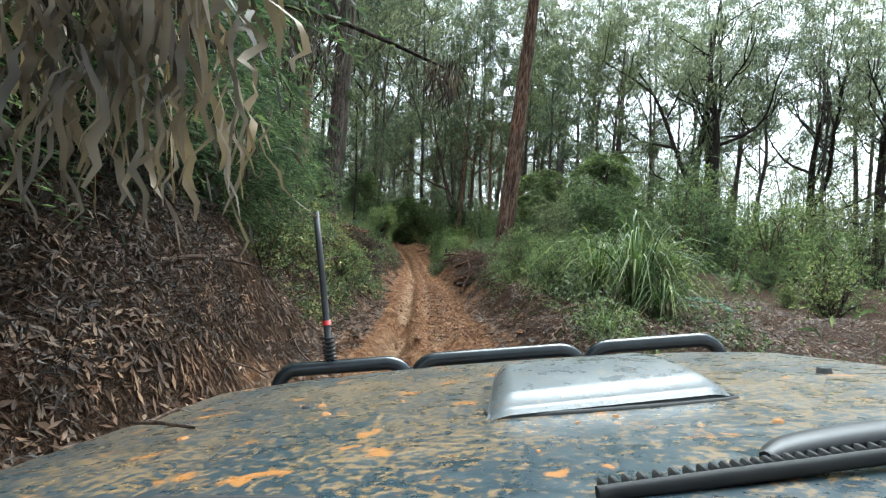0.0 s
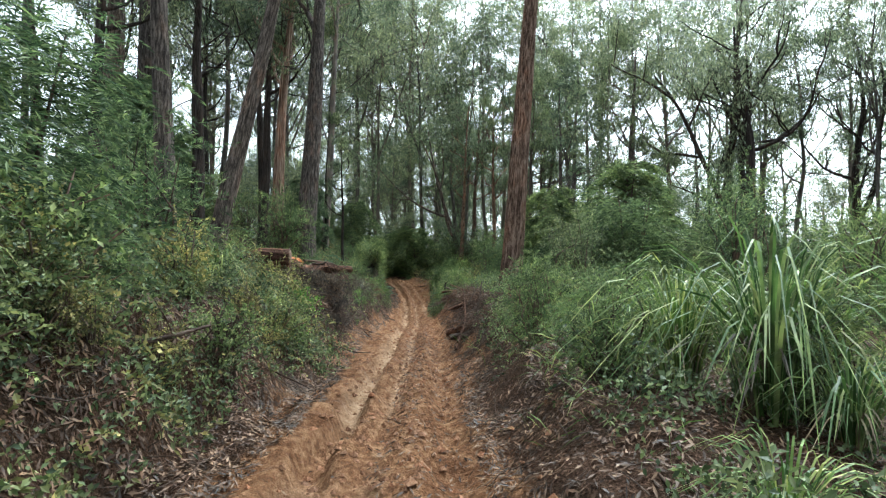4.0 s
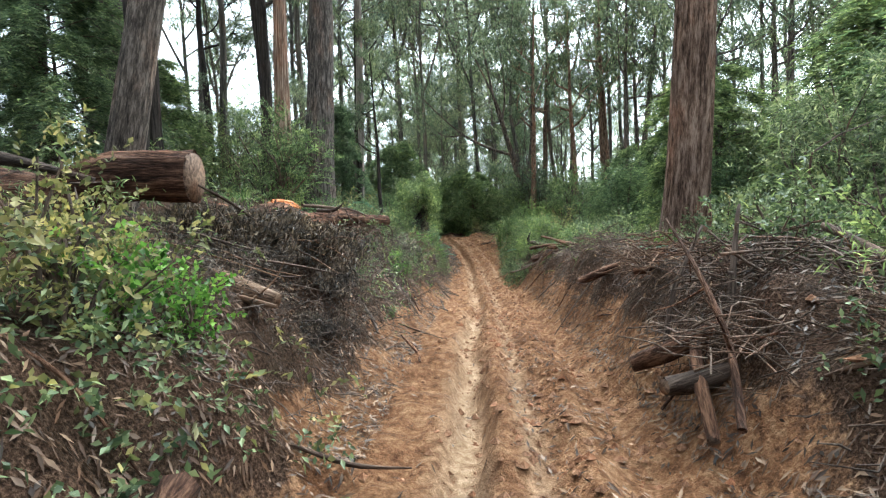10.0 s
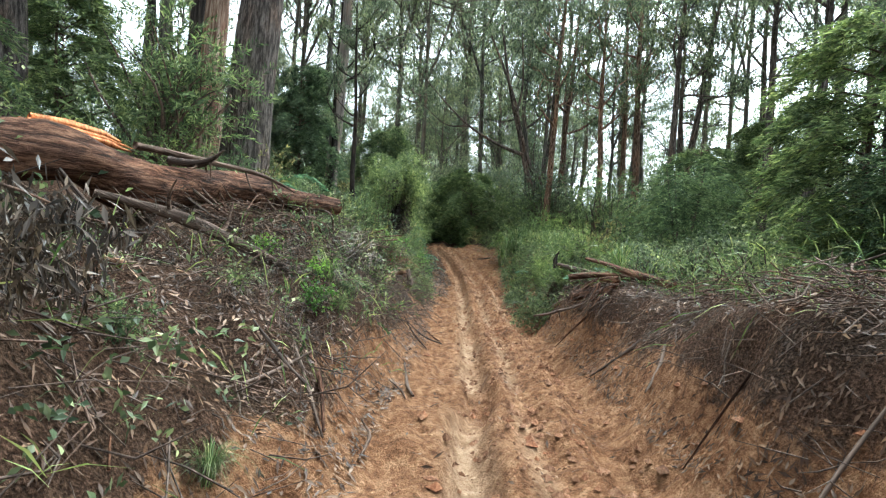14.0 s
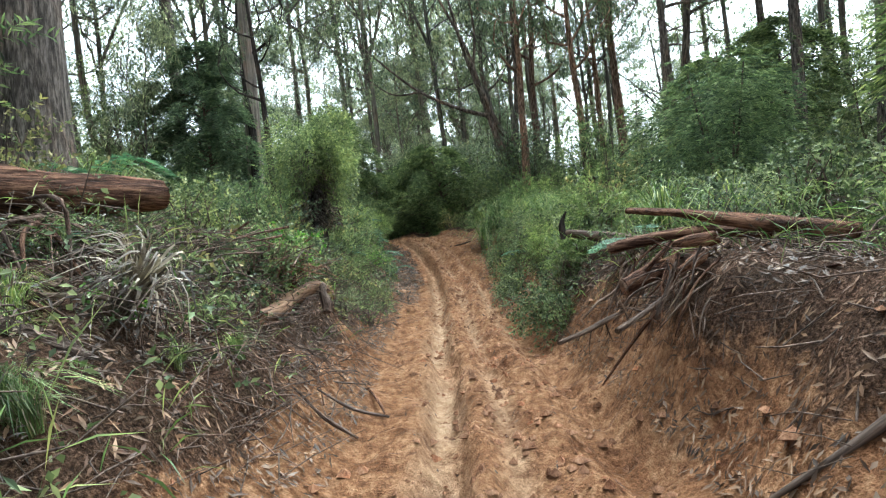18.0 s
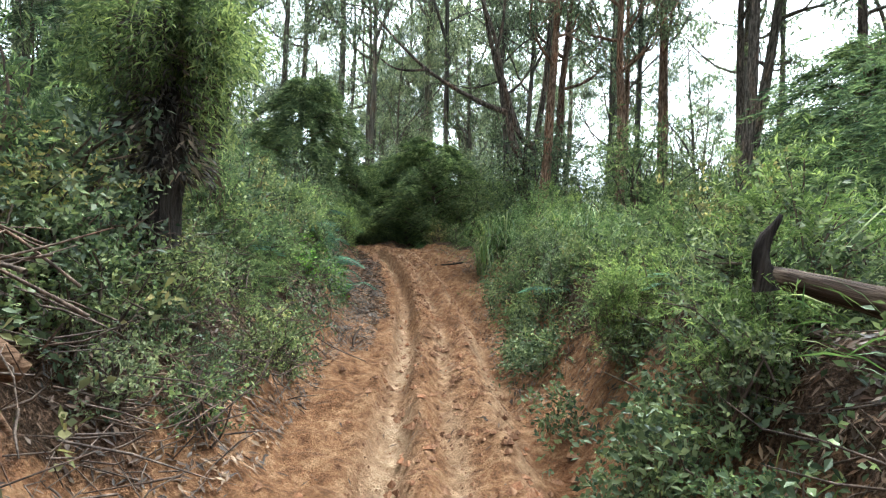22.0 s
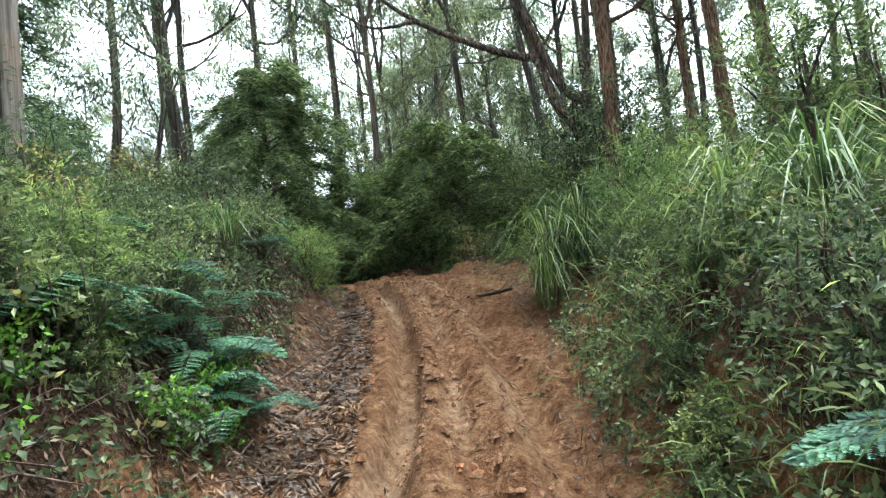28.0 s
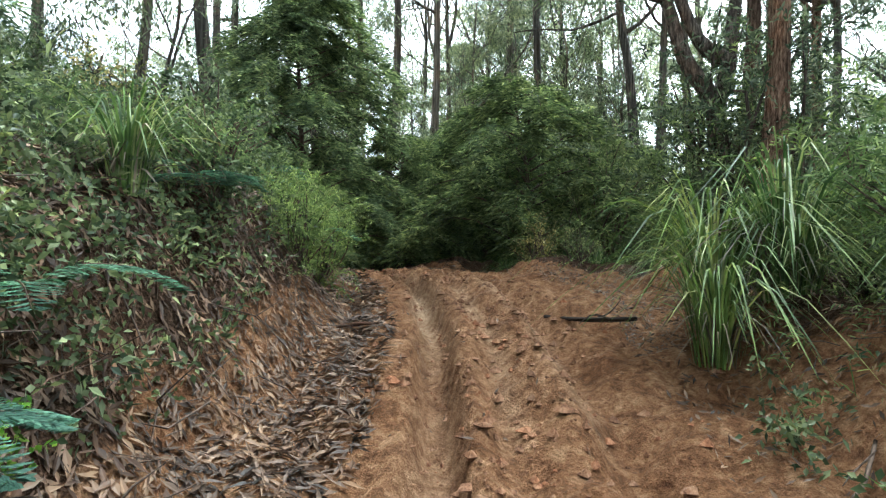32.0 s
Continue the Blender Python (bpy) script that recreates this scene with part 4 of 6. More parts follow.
layered = [grow_layered(131, 3.0, 7.6, 74, (TWIG, TEA_SOFT)), grow_layered(132, 3.1, 5.2, 44, (TWIG, TEA)), grow_layered(133, 2.6, 6.5, 46, (TWIG, TEA))]
for k, x, y, turn, size in ((0, -6.1, 52.6, 0, 0.98), (1, -0.5, 54.2, 30, 1.0), (1, -1.9, 57.8, 120, 1.05), (1, 2.2, 56.4, 200, 0.8), (1, -4.3, 55.6, 250, 0.85), (0, -3.2, 57.0, 160, 0.62), (2, -8.8, 60, 60, 0.8),
                            (2, 6.5, 64, 45, 0.8), (2, -12, 66, 250, 0.9), (0, -8.3, 43.8, 40, 0.8), (2, 7.8, 40.2, 30, 0.75),
                            (2, 9.0, 26.0, 70, 0.9), (2, 6.9, 30.4, 25, 0.85), (2, 12.0, 44, 200, 1.0), (0, -13.5, 30, 20, 1.0), (2, 17, 52, 10, 1.1), (2, -16.5, 40, 60, 1.1)):
    bush_thing("layered_tea_tree", layered[k], stand(x, y, turn, (0, 0), size), ("tall dark green tea tree with drooping layered limbs", "low spreading dark tea tree at the bend of the track", "light green tea tree with drooping layered limbs")[k], "tree", "layered tea trees")

# shrubs between the trees of the woods
woodshrub = [grow_bush(111 + i, 1.7, 4.2, 18, 520, 0.13, 0.03, (TWIG, (TEA, SCRUB, GUM)[i]), i == 0, 0.35, 16, 0.7) for i in range(3)]
rg = np.random.default_rng(113)
for i in range(34):
    x, y = rg.uniform(-26, 24), rg.uniform(60, 92)
    if abs(x - float(along(y, TRACK_X))) > 3:
        bush_thing("woodland_shrub", (woodshrub[1], woodshrub[2])[i % 2], stand(x, y, rg.uniform(0, 360), (rg.normal(0, 4), rg.normal(0, 4)), rg.uniform(1.0, 1.9)), "tall leafy green shrub between the far trees", "bush", "shrubs of the woods")
rg = np.random.default_rng(112)
firsts = {}
count = 0
while count < 100:
    y = rg.uniform(-6, 84)
    x = float(along(y, TRACK_X)) + rg.choice([-1, 1]) * (rg.gamma(1.7, 5.5) + (6.5 if y < 60 else 2.0))
    if count > 88:
        x, y = rg.uniform(5.5, 18), rg.uniform(22, 58)
    if y < 20 and 0 < x < 17 or abs(x) > 42 or -18 < x < -5 and 16 < y < 50 and rg.random() < 0.8:
        continue
    count += 1
    k = int(rg.integers(0, 3))
    m = stand(x, y, rg.uniform(0, 360), (rg.normal(0, 4), rg.normal(0, 4)), rg.uniform(0.6, 1.3) * (0.85 if count > 88 else 1.0))
    if k in firsts:
        copy_thing(firsts[k], m)
    else:
        firsts[k] = bush_thing("woodland_shrub", woodshrub[k], m, "leafy green shrub between the trees", group="shrubs of the woods")

# the round bush on a dark shaggy stem
rb = thing("round_bush", stand(-2.55, 35.0), "round light green bush on a dark vine-clad stump", "bush")
stump = Build()
stump.tube(curve([(0, 0, -0.3), (0.05, 0, 0.8), (0.1, 0.1, 1.7), (0.05, 0, 2.4)], 14), np.linspace(0.2, 0.1, 14), 12, 0.16, True, 3)
part("stem", stump, BARK_DARK, rb)
rg = np.random.default_rng(8)
n = 24000
d = rg.normal(0, 1, (n, 3))
d /= np.linalg.norm(d, axis=1)[:, None]
c = d * (rg.random((n, 1)) ** 0.35) * (0.78, 0.78, 0.8) * (1 + 0.45 * np.sin(d[:, :1] * 5 + d[:, 1:2] * 4)) + (0.15, 0.1, 2.2)
fo = Build()
fo.leaves(c, d * 0.6 + rg.normal(0, 0.6, d.shape), rg.uniform(0.05, 0.12, n), rg.uniform(0.009, 0.02, n), 0.25, rg)
part("foliage", fo, TEA, rb)
dd = Build()
n = 3000
a = rg.random(n) * 6.28
r_ = rg.uniform(0.15, 0.42, n)
c = np.column_stack([np.cos(a) * r_ + 0.05, np.sin(a) * r_, rg.uniform(0.9, 2.3, n)])
dd.leaves(c, np.column_stack([np.cos(a), np.sin(a), np.full(n, -0.5)]) + rg.normal(0, 0.5, (n, 3)), rg.uniform(0.06, 0.16, n), rg.uniform(0.012, 0.03, n), 0.2, rg)
part("dead_skirt", dd, DEADLEAF, rb, "hanging dead brown leaves")

# low scrub, ferns and tussocks scattered over the banks
rg = np.random.default_rng(101)
firsts = {}
count = 0
while count < 280:
    y = rg.uniform(-2, 58)
    left = rg.random() < 0.5
    xc_, hw_ = float(along(y, TRACK_X)), float(along(y, HALF))
    d = rg.gamma(1.6, 1.5) + (1.15 if left else 0.75)
    x = xc_ + (-1 if left else 1) * (hw_ + d)
    if not left and y < 11.5 and d > 1.2 or (not left and y < 5):
        continue
    if left and 16.5 < y < 31.5 and d < 5.0 or (not left and 17 < y < 33 and d < 1.6) or (left and y < 13 and d < 1.6):
        continue
    if not left and 44.5 < y < 58 and d < 1.4:
        continue
    count += 1
    u = rg.random()
    m = stand(x, y, rg.uniform(0, 360), (rg.normal(0, 6), rg.normal(0, 6)), rg.uniform(0.6, 1.15) * (0.7 if d < 1.6 else 1))
    if u < 0.62:
        k = int(rg.integers(0, 4))
        if k in firsts:
            copy_thing(firsts[k], m)
        else:
            firsts[k] = bush_thing("scrub_bush", scrub[k], m, "low green bush with small leaves on the bank", group="scrub on the banks")
    elif u < 0.75 and y > 16:
        fern_thing(int(rg.integers(0, 2)), m)
    elif u < 0.87 or y > 30 and u < 0.92:
        tussock_thing(1, m)
    elif u < 0.92:
        if "b" in firsts:
            copy_thing(firsts["b"], m)
        else:
            firsts["b"] = bush_thing("broadleaf_bush", broad, m, "small bush with bright broad green leaves", group="broadleaf bushes")
    else:
        if "y" in firsts:
            copy_thing(firsts["y"], m)
        else:
            firsts["y"] = bush_thing("yellowing_bush", yellow, m, "bush with yellowing leaves on the bank", group="yellowing bushes")


# ---- fallen timber ----
def log_thing(name, pts, radii, mat, label, category="log", cut=None, rough=0.11, seed=1, sides=14, group="", settle=True):
    """A fallen stem through the given points, let down until it touches the ground; cut: the colour of its sawn ends."""
    p = np.array(pts, float)
    r = np.interp(np.linspace(0, 1, len(p)), np.linspace(0, 1, len(radii)), radii)
    if settle:
        gap = p[:, 2] - r - height(p[:, 0], p[:, 1])
        p[:, 2] -= np.sort(gap)[0] + 0.6 * r.mean() if np.sort(gap)[0] > -0.6 * r.mean() else 0.0
    origin, axis = p[0].copy(), p[-1] - p[0]
    turn = Vector(axis).to_track_quat("Z", "Y").to_matrix().to_4x4()
    inv = np.array(turn.inverted().to_3x3())
    local = (p - origin) @ inv.T
    n = max(10, int(np.linalg.norm(axis) / 0.12))
    path = curve(local, min(n, 40))
    wander = np.random.default_rng(seed + 900)
    knot = curve(wander.normal(0, 0.28 * np.mean(radii), (max(4, len(path) // 5), 3)), len(path))
    path = path + knot * np.sin(np.linspace(0, np.pi, len(path)))[:, None]
    rad = np.interp(np.linspace(0, 1, len(path)), np.linspace(0, 1, len(radii)), radii) * (1 + 0.10 * curve(wander.normal(0, 1, (max(4, len(path) // 3), 1)), len(path))[:, 0])
    t = thing(name, Matrix.Translation(origin) @ turn, label, category, group)
    b = Build()
    b.tube(path, rad, sides, rough, True, seed)
    part("bark", b, mat, t)
    if cut:
        for i, j in ((0, 1), (-1, -2)):
            e = Build()
            d = path[i] - path[j]
            d /= np.linalg.norm(d)
            e.tube([path[i] - d * 0.02, path[i] + d * 0.012], [rad[i] * 0.93, rad[i] * 0.91], sides, 0.02, True, seed)
            part("cut_end", e, cut, t, "sawn end of the log")
    if name == "branch":
        for k in (0.35, 0.6, 0.8):
            i = int(k * (len(path) - 1))
            w = wander.normal(0, 1, 3) * (1, 1, 0.4)
            w = w / np.linalg.norm(w) * min(0.45, 0.3 * np.linalg.norm(axis))
            tb = Build()
            tb.tube(curve([path[i], path[i] + w * 0.5 + wander.normal(0, 0.03, 3), path[i] + w], 6), np.linspace(rad[i] * 0.5, rad[i] * 0.12, 6), 5, 0.1, False, seed)
            part("side_twig", tb, mat, t)
    return t


CUT = bark_material("sawn_wood", (0.05, 0.032, 0.024), (0.12, 0.08, 0.058), (0.24, 0.17, 0.125), 6.0, 0.7, 0.3)
log_thing("log", [(-3.01, 19.15, 2.05), (-4.31, 19.05, 2.08), (-5.71, 18.95, 2.11)], [0.27, 0.28, 0.29], LOGBARK, "thick cut log with flaking red-brown bark on the bank", cut=CUT, seed=2, settle=False, rough=0.06, sides=26)
log_thing("log", [(-2.95, 18.69, 1.13), (-2.37, 18.43, 1.00), (-1.80, 18.17, 0.84)], [0.085, 0.09, 0.075], BRANCH, "smooth pale-brown broken log on the brush heap", seed=74, settle=False, rough=0.07, sides=14)
log_thing("branch", [(-3.31, 18.92, 1.07), (-2.51, 18.42, 0.92), (-1.71, 17.92, 0.82)], [0.025, 0.03, 0.022], BRANCH, "pale bare branch under the broken log", "branch", seed=75, settle=False, sides=8)
log_thing("branch", [(-2.86, 18.94, 1.94), (-2.70, 19.25, 1.78), (-2.54, 19.56, 1.58)], [0.014, 0.016, 0.008], DEADWOOD, "long straight dead branch over the brush heap", "branch", seed=76, settle=False, sides=7)
log_thing("branch", [(-3.75, 20.07, 1.35), (-3.61, 20.81, 1.20), (-3.48, 21.55, 0.99)], [0.012, 0.014, 0.008], BRANCH, "pale thin branch in the brush heap", "branch", seed=77, settle=False, sides=7)
rg = np.random.default_rng(78)
for i in range(40):
    x, y = rg.uniform(-3.6, -1.9), rg.uniform(18.3, 21.5)
    z = ground_height(x, y) + rg.uniform(0.08, 0.5)
    a, L = rg.uniform(-0.9, 0.5), rg.uniform(0.5, 1.3)
    d = np.array([math.cos(a), math.sin(a), -rg.uniform(0.1, 0.45)]) * L / 2
    r = rg.uniform(0.006, 0.014)
    log_thing("stick", [np.array((x, y, z)) - d, np.array((x, y, z)) + rg.normal(0, 0.04, 3), np.array((x, y, z)) + d], [r, r * 0.9, r * 0.4], (BRANCH, DEADWOOD, TWIG)[i % 3], "bare dead branch of the brush heap", "stick", seed=800 + i, sides=6, group="branches of the brush heap", settle=False)
log_thing("log", [(-3.4, 17.7, 1.2), (-4.5, 17.6, 1.45), (-5.6, 17.5, 1.7)], [0.15, 0.16, 0.15], DEADWOOD, "weathered log half hidden by bushes", seed=3)
log_thing("log", [(-3.02, 30.6, 1.76), (-3.75, 28.8, 1.8), (-4.28, 26.9, 1.8), (-4.67, 25.2, 1.8), (-5.2, 23.0, 1.86)], [0.15, 0.25, 0.27, 0.28, 0.28], LOGBARK, "long fallen red-brown trunk along the top of the bank", seed=4, settle=False, rough=0.06, sides=26)
sw = thing("split_wood", Matrix.Translation((-4.62, 25.25, 2.1)), "freshly split orange wood on the fallen trunk", "wood")
for k, (dx, dz, r) in enumerate(((0.0, 0.0, 0.05), (0.06, 0.03, 0.04), (-0.06, 0.05, 0.035), (0.02, 0.08, 0.03), (0.1, -0.01, 0.03))):
    sp = Build()
    sp.tube([(dx, -0.05 - 0.1 * k % 0.13, dz), (dx + 0.05, 0.3, dz + 0.01), (dx + 0.16, 0.7, dz - 0.01), (dx + 0.28, 1.05 - 0.07 * k, dz - 0.06)], [r * 0.7, r * 1.2, r, r * 0.2], 5, 0.3, True, 60 + k)
    part("splinter", sp, SPLIT, sw)
log_thing("branch", [(-4.3, 26.3, 2.12), (-3.9, 27.2, 2.1), (-3.5, 28.0, 2.03), (-3.2, 28.7, 1.85)], [0.05, 0.045, 0.03, 0.012], DEADWOOD, "crooked dead branch on the fallen trunk", "branch", seed=8, sides=9, settle=False)
log_thing("branch", [(-4.0, 26.5, 2.0), (-3.65, 26.5, 1.96), (-3.45, 26.5, 2.05), (-3.33, 26.5, 2.15)], [0.05, 0.05, 0.035, 0.01], DEADWOOD, "upturned broken limb of the fallen trunk", "branch", seed=7, sides=9, settle=False)
log_thing("branch", [(-4.1, 25.4, 1.5), (-3.5, 25.9, 1.32), (-3.0, 26.25, 1.07), (-2.42, 26.57, 0.73)], [0.035, 0.055, 0.07, 0.04], DEADWOOD, "bare grey branch sloping down the bank", "branch", seed=6, sides=10, settle=False)
log_thing("branch", [(-3.5, 23.9, 1.17), (-3.25, 24.0, 1.06), (-2.9, 24.15, 0.9)], [0.055, 0.06, 0.05], BRANCH, "short red-brown branch on the bank", "branch", seed=9, sides=9, settle=False)
log_thing("branch", [(-3.9, 26.9, 1.42), (-3.3, 27.4, 1.2), (-2.7, 27.7, 0.95), (-2.0, 27.9, 0.5), (-1.62, 27.9, 0.1)], [0.03, 0.045, 0.06, 0.05, 0.012], DEADWOOD, "dead root reaching over the edge of the bank", "root", seed=87, sides=9, settle=False)
log_thing("branch", [(-4.0, 27.8, 1.4), (-3.2, 28.3, 1.2), (-2.5, 28.6, 0.85), (-1.9, 28.4, 0.4)], [0.025, 0.04, 0.04, 0.012], DEADWOOD, "dead root reaching over the edge of the bank", "root", seed=88, sides=8, settle=False)
rg = np.random.default_rng(89)
for i in range(46):
    k = rg.random()
    x, y = -4.45 + 1.1 * k + rg.normal(0, 0.06), 25.2 + 4.6 * k
    e = (x + rg.uniform(0.25, 1.3), y + rg.normal(0.15, 0.5))
    z0, z1 = rg.uniform(1.45, 1.85), ground_height(*e)
    r = rg.uniform(0.006, 0.02)
    log_thing("root", [(x, y, z0), (x * 0.6 + e[0] * 0.4, y * 0.6 + e[1] * 0.4, z0 * 0.45 + z1 * 0.55 + rg.uniform(0, 0.12)), (*e, z1 + 0.005)], [r, r * 0.8, r * 0.3], (DEADWOOD, LOGBARK, TWIG)[i % 3],
              "thin torn root hanging from the fallen trunk", "root", seed=400 + i, sides=6, group="roots of the fallen trunk", settle=False, rough=0.1)
log_thing("log", [(-1.31, 14.4, 0.15), (-1.4, 15.2, 0.22), (-1.5, 16.1, 0.35)], [0.13, 0.13, 0.12], LOGBARK, "short sawn log against the foot of the bank", cut=CUT, seed=9)
log_thing("limb", [(-5.6, 14.4, 2.7), (-4.7, 16.2, 2.65), (-4.1, 17.4, 2.5), (-3.4, 18.2, 2.25)], [0.11, 0.1, 0.07, 0.03], BARK_DARK, "long dark fallen limb over the bushes", "branch", seed=10, sides=9)
log_thing("log", [(1.55, 22.5, 0.45), (2.3, 22.3, 0.74), (3.1, 22.0, 1.0)], [0.065, 0.07, 0.075], LOGBARK, "fallen round log leaning on the bank", cut=CUT, seed=11, settle=False)
log_thing("log", [(1.95, 18.0, 0.42), (2.35, 18.15, 0.44), (2.8, 18.3, 0.5)], [0.1, 0.11, 0.11], LOGBARK, "short sawn log on the bank", cut=CUT, seed=12)
log_thing("log", [(1.5, 17.4, 0.05), (1.6, 17.9, 0.3), (1.78, 18.4, 0.5)], [0.045, 0.05, 0.04], LOGBARK, "sawn branch pointing down the bank", cut=CUT, seed=13, sides=11)
log_thing("log", [(1.35, 17.9, 0.1), (1.8, 18.0, 0.16), (2.2, 18.2, 0.25)], [0.07, 0.075, 0.07], DEADWOOD, "thin log lying across the bank", cut=CUT, seed=14, sides=10)
log_thing("branch", [(2.3, 20.3, 1.1), (2.9, 20.2, 1.02), (3.5, 20.2, 0.95)], [0.045, 0.05, 0.05], DEADWOOD, "pale bare branch on the bank", "branch", seed=15, sides=8)
log_thing("branch", [(2.05, 18.35, 0.25), (2.1, 18.4, 0.85), (2.22, 18.5, 1.5)], [0.035, 0.028, 0.014], TWIG, "dead sapling standing on the bank", "branch", seed=16, sides=8)
log_thing("branch", [(1.72, 18.95, 0.2), (1.85, 19.0, 0.8), (2.15, 19.1, 1.35)], [0.032, 0.025, 0.012], TWIG, "crooked dead sapling on the bank", "branch", seed=17, sides=7)
log_thing("branch", [(3.0, 17.4, 0.8), (3.2, 18.0, 0.95), (3.1, 18.8, 1.3)], [0.07, 0.06, 0.04], DEADWOOD, "torn reddish branch in the scrub", "branch", seed=18, sides=8)
log_thing("branch", [(3.3, 20.9, 1.2), (4.2, 20.4, 1.2), (4.9, 19.8, 1.35)], [0.05, 0.055, 0.03], LOGBARK, "broken branch beside the leaning trunk", "branch", seed=19, sides=8)
log_thing("log", [(1.3, 18.6, 0.1), (1.75, 18.5, 0.3), (2.5, 18.5, 0.6)], [0.08, 0.085, 0.08], LOGBARK, "round red-brown log lying across the bank", cut=CUT, seed=70, sides=12)
log_thing("branch", [(1.5, 17.0, 0.1), (1.7, 17.6, 0.5), (1.75, 18.2, 0.95), (1.7, 18.8, 1.4)], [0.028, 0.026, 0.022, 0.008], LOGBARK, "forked thin branch leaning on the timber", "branch", seed=71, sides=9, settle=False)
log_thing("branch", [(1.9, 20.6, 0.85), (2.6, 20.3, 0.95), (3.3, 20.0, 1.05)], [0.05, 0.055, 0.045], LOGBARK, "red-brown branch lying on the bank", "branch", seed=72, sides=9)
log_thing("branch", [(2.8, 17.6, 0.4), (3.0, 18.1, 0.85), (3.35, 18.6, 1.1)], [0.05, 0.045, 0.02], BRANCH, "pale broken branch propped on the bank", "branch", seed=73, sides=9)
# heap of torn timber and roots
log_thing("log", [(1.92, 30.7, 1.04), (2.03, 30.3, 1.0), (2.17, 29.9, 0.96), (2.45, 29.4, 0.86), (2.9, 28.8, 0.72)], [0.03, 0.04, 0.045, 0.06, 0.07], LOGBARK, "upper red-brown stem across the timber heap", "log", seed=21, sides=14, rough=0.1, settle=False)
log_thing("log", [(1.47, 29.93, 0.71), (1.75, 29.85, 0.75), (2.1, 29.75, 0.8), (2.7, 29.5, 0.74)], [0.05, 0.052, 0.055, 0.06], LOGBARK, "stripped red-brown log in the timber heap", "log", cut=CUT, seed=20, sides=14, rough=0.1, settle=False)
log_thing("log", [(1.47, 29.60, 0.39), (1.69, 29.65, 0.45), (1.96, 29.75, 0.55), (2.3, 29.8, 0.6)], [0.075, 0.085, 0.085, 0.08], LOGBARK, "thick broken log end in the timber heap", "log", cut=CUT, seed=22, sides=14, rough=0.1, settle=False)
log_thing("log", [(1.90, 29.50, 0.65), (1.83, 29.45, 0.51), (1.76, 29.40, 0.36)], [0.045, 0.05, 0.03], LOGBARK, "split upright piece of wood in the timber heap", "wood", cut=CUT, seed=24, sides=8, rough=0.18, settle=False)
log_thing("branch", [(1.91, 29.60, 0.74), (1.77, 29.55, 0.64), (1.66, 29.55, 0.52)], [0.018, 0.022, 0.02], LOGBARK, "straight red-brown branch across the timber heap", "branch", seed=25, sides=9, rough=0.1, settle=False)
log_thing("log", [(2.05, 29.30, 0.65), (1.94, 29.30, 0.59), (1.85, 29.35, 0.50)], [0.045, 0.05, 0.03], LOGBARK, "split red-brown piece of the timber heap", "log", cut=CUT, seed=26, sides=9, rough=0.16, settle=False)
log_thing("log", [(2.21, 29.40, 0.75), (2.06, 29.50, 0.72), (1.97, 29.65, 0.69)], [0.06, 0.055, 0.045], LOGBARK, "broken log lying in the timber heap", "log", cut=CUT, seed=27, sides=12, rough=0.1, settle=False)
log_thing("log", [(2.16, 29.40, 0.52), (2.07, 29.55, 0.55), (2.02, 29.70, 0.57)], [0.06, 0.06, 0.05], DEADWOOD, "grey broken log low in the timber heap", "log", cut=CUT, seed=28, sides=12, rough=0.1, settle=False)
log_thing("branch", [(1.78, 29.20, 0.62), (1.65, 29.10, 0.43), (1.48, 28.95, 0.22)], [0.014, 0.02, 0.014], DEADWOOD, "dark branch sloping down from the timber heap", "branch", seed=29, sides=9, rough=0.1, settle=False)
log_thing("branch", [(1.67, 29.10, 0.39), (1.41, 28.90, 0.31), (1.09, 28.60, 0.24)] , [0.014, 0.02, 0.018], DEADWOOD, "weathered stem sloping down the clay bank", "branch", seed=30, sides=10, rough=0.1, settle=False)
log_thing("root", [(1.56, 29.90, 0.57), (1.52, 29.85, 0.42), (1.47, 29.80, 0.36), (1.37, 29.75, 0.30), (1.25, 29.70, 0.26), (1.09, 29.60, 0.15)], [0.012, 0.016, 0.016, 0.014, 0.012, 0.006], DEADWOOD, "long grey forked root hanging from the timber heap", "root", seed=31, sides=8, rough=0.1, settle=False)
log_thing("root", [(1.45, 29.80, 0.33), (1.43, 29.75, 0.24), (1.42, 29.70, 0.17)], [0.008, 0.006, 0.003], DEADWOOD, "thin side root hanging from the timber heap", "root", seed=32, sides=6, rough=0.1, settle=False)
log_thing("branch", [(1.41, 29.50, 0.20), (1.14, 29.40, 0.12), (0.79, 29.20, 0.06)], [0.014, 0.022, 0.02], DEADWOOD, "weathered branch low on the clay bank", "branch", seed=33, sides=8, rough=0.1, settle=False)
rg = np.random.default_rng(23)
for i in range(44):
    a = rg.uniform(2.6, 4.3)
    L = rg.uniform(0.12, 0.55)
    x0, y0, z0 = rg.uniform(1.6, 2.1), rg.uniform(28.9, 30.3), rg.uniform(0.35, 0.72)
    e = (x0 + math.cos(a) * L, y0 + math.sin(a) * L)
    z1 = max(ground_height(*e), z0 - rg.uniform(0.15, 0.6))
    r = rg.uniform(0.004, 0.013)
    log_thing("root", [(x0, y0, z0), ((x0 + e[0]) / 2 + rg.normal(0, 0.03), (y0 + e[1]) / 2 + rg.normal(0, 0.03), z0 * 0.6 + z1 * 0.4 + 0.03), (*e, z1)], [r, r * 0.8, r * 0.3], (LOGBARK, DEADWOOD, DEADWOOD)[i % 3],
              "torn root hanging down the bank", "root", seed=230 + i, sides=5, group="roots of the timber heap", settle=False, rough=0.1)
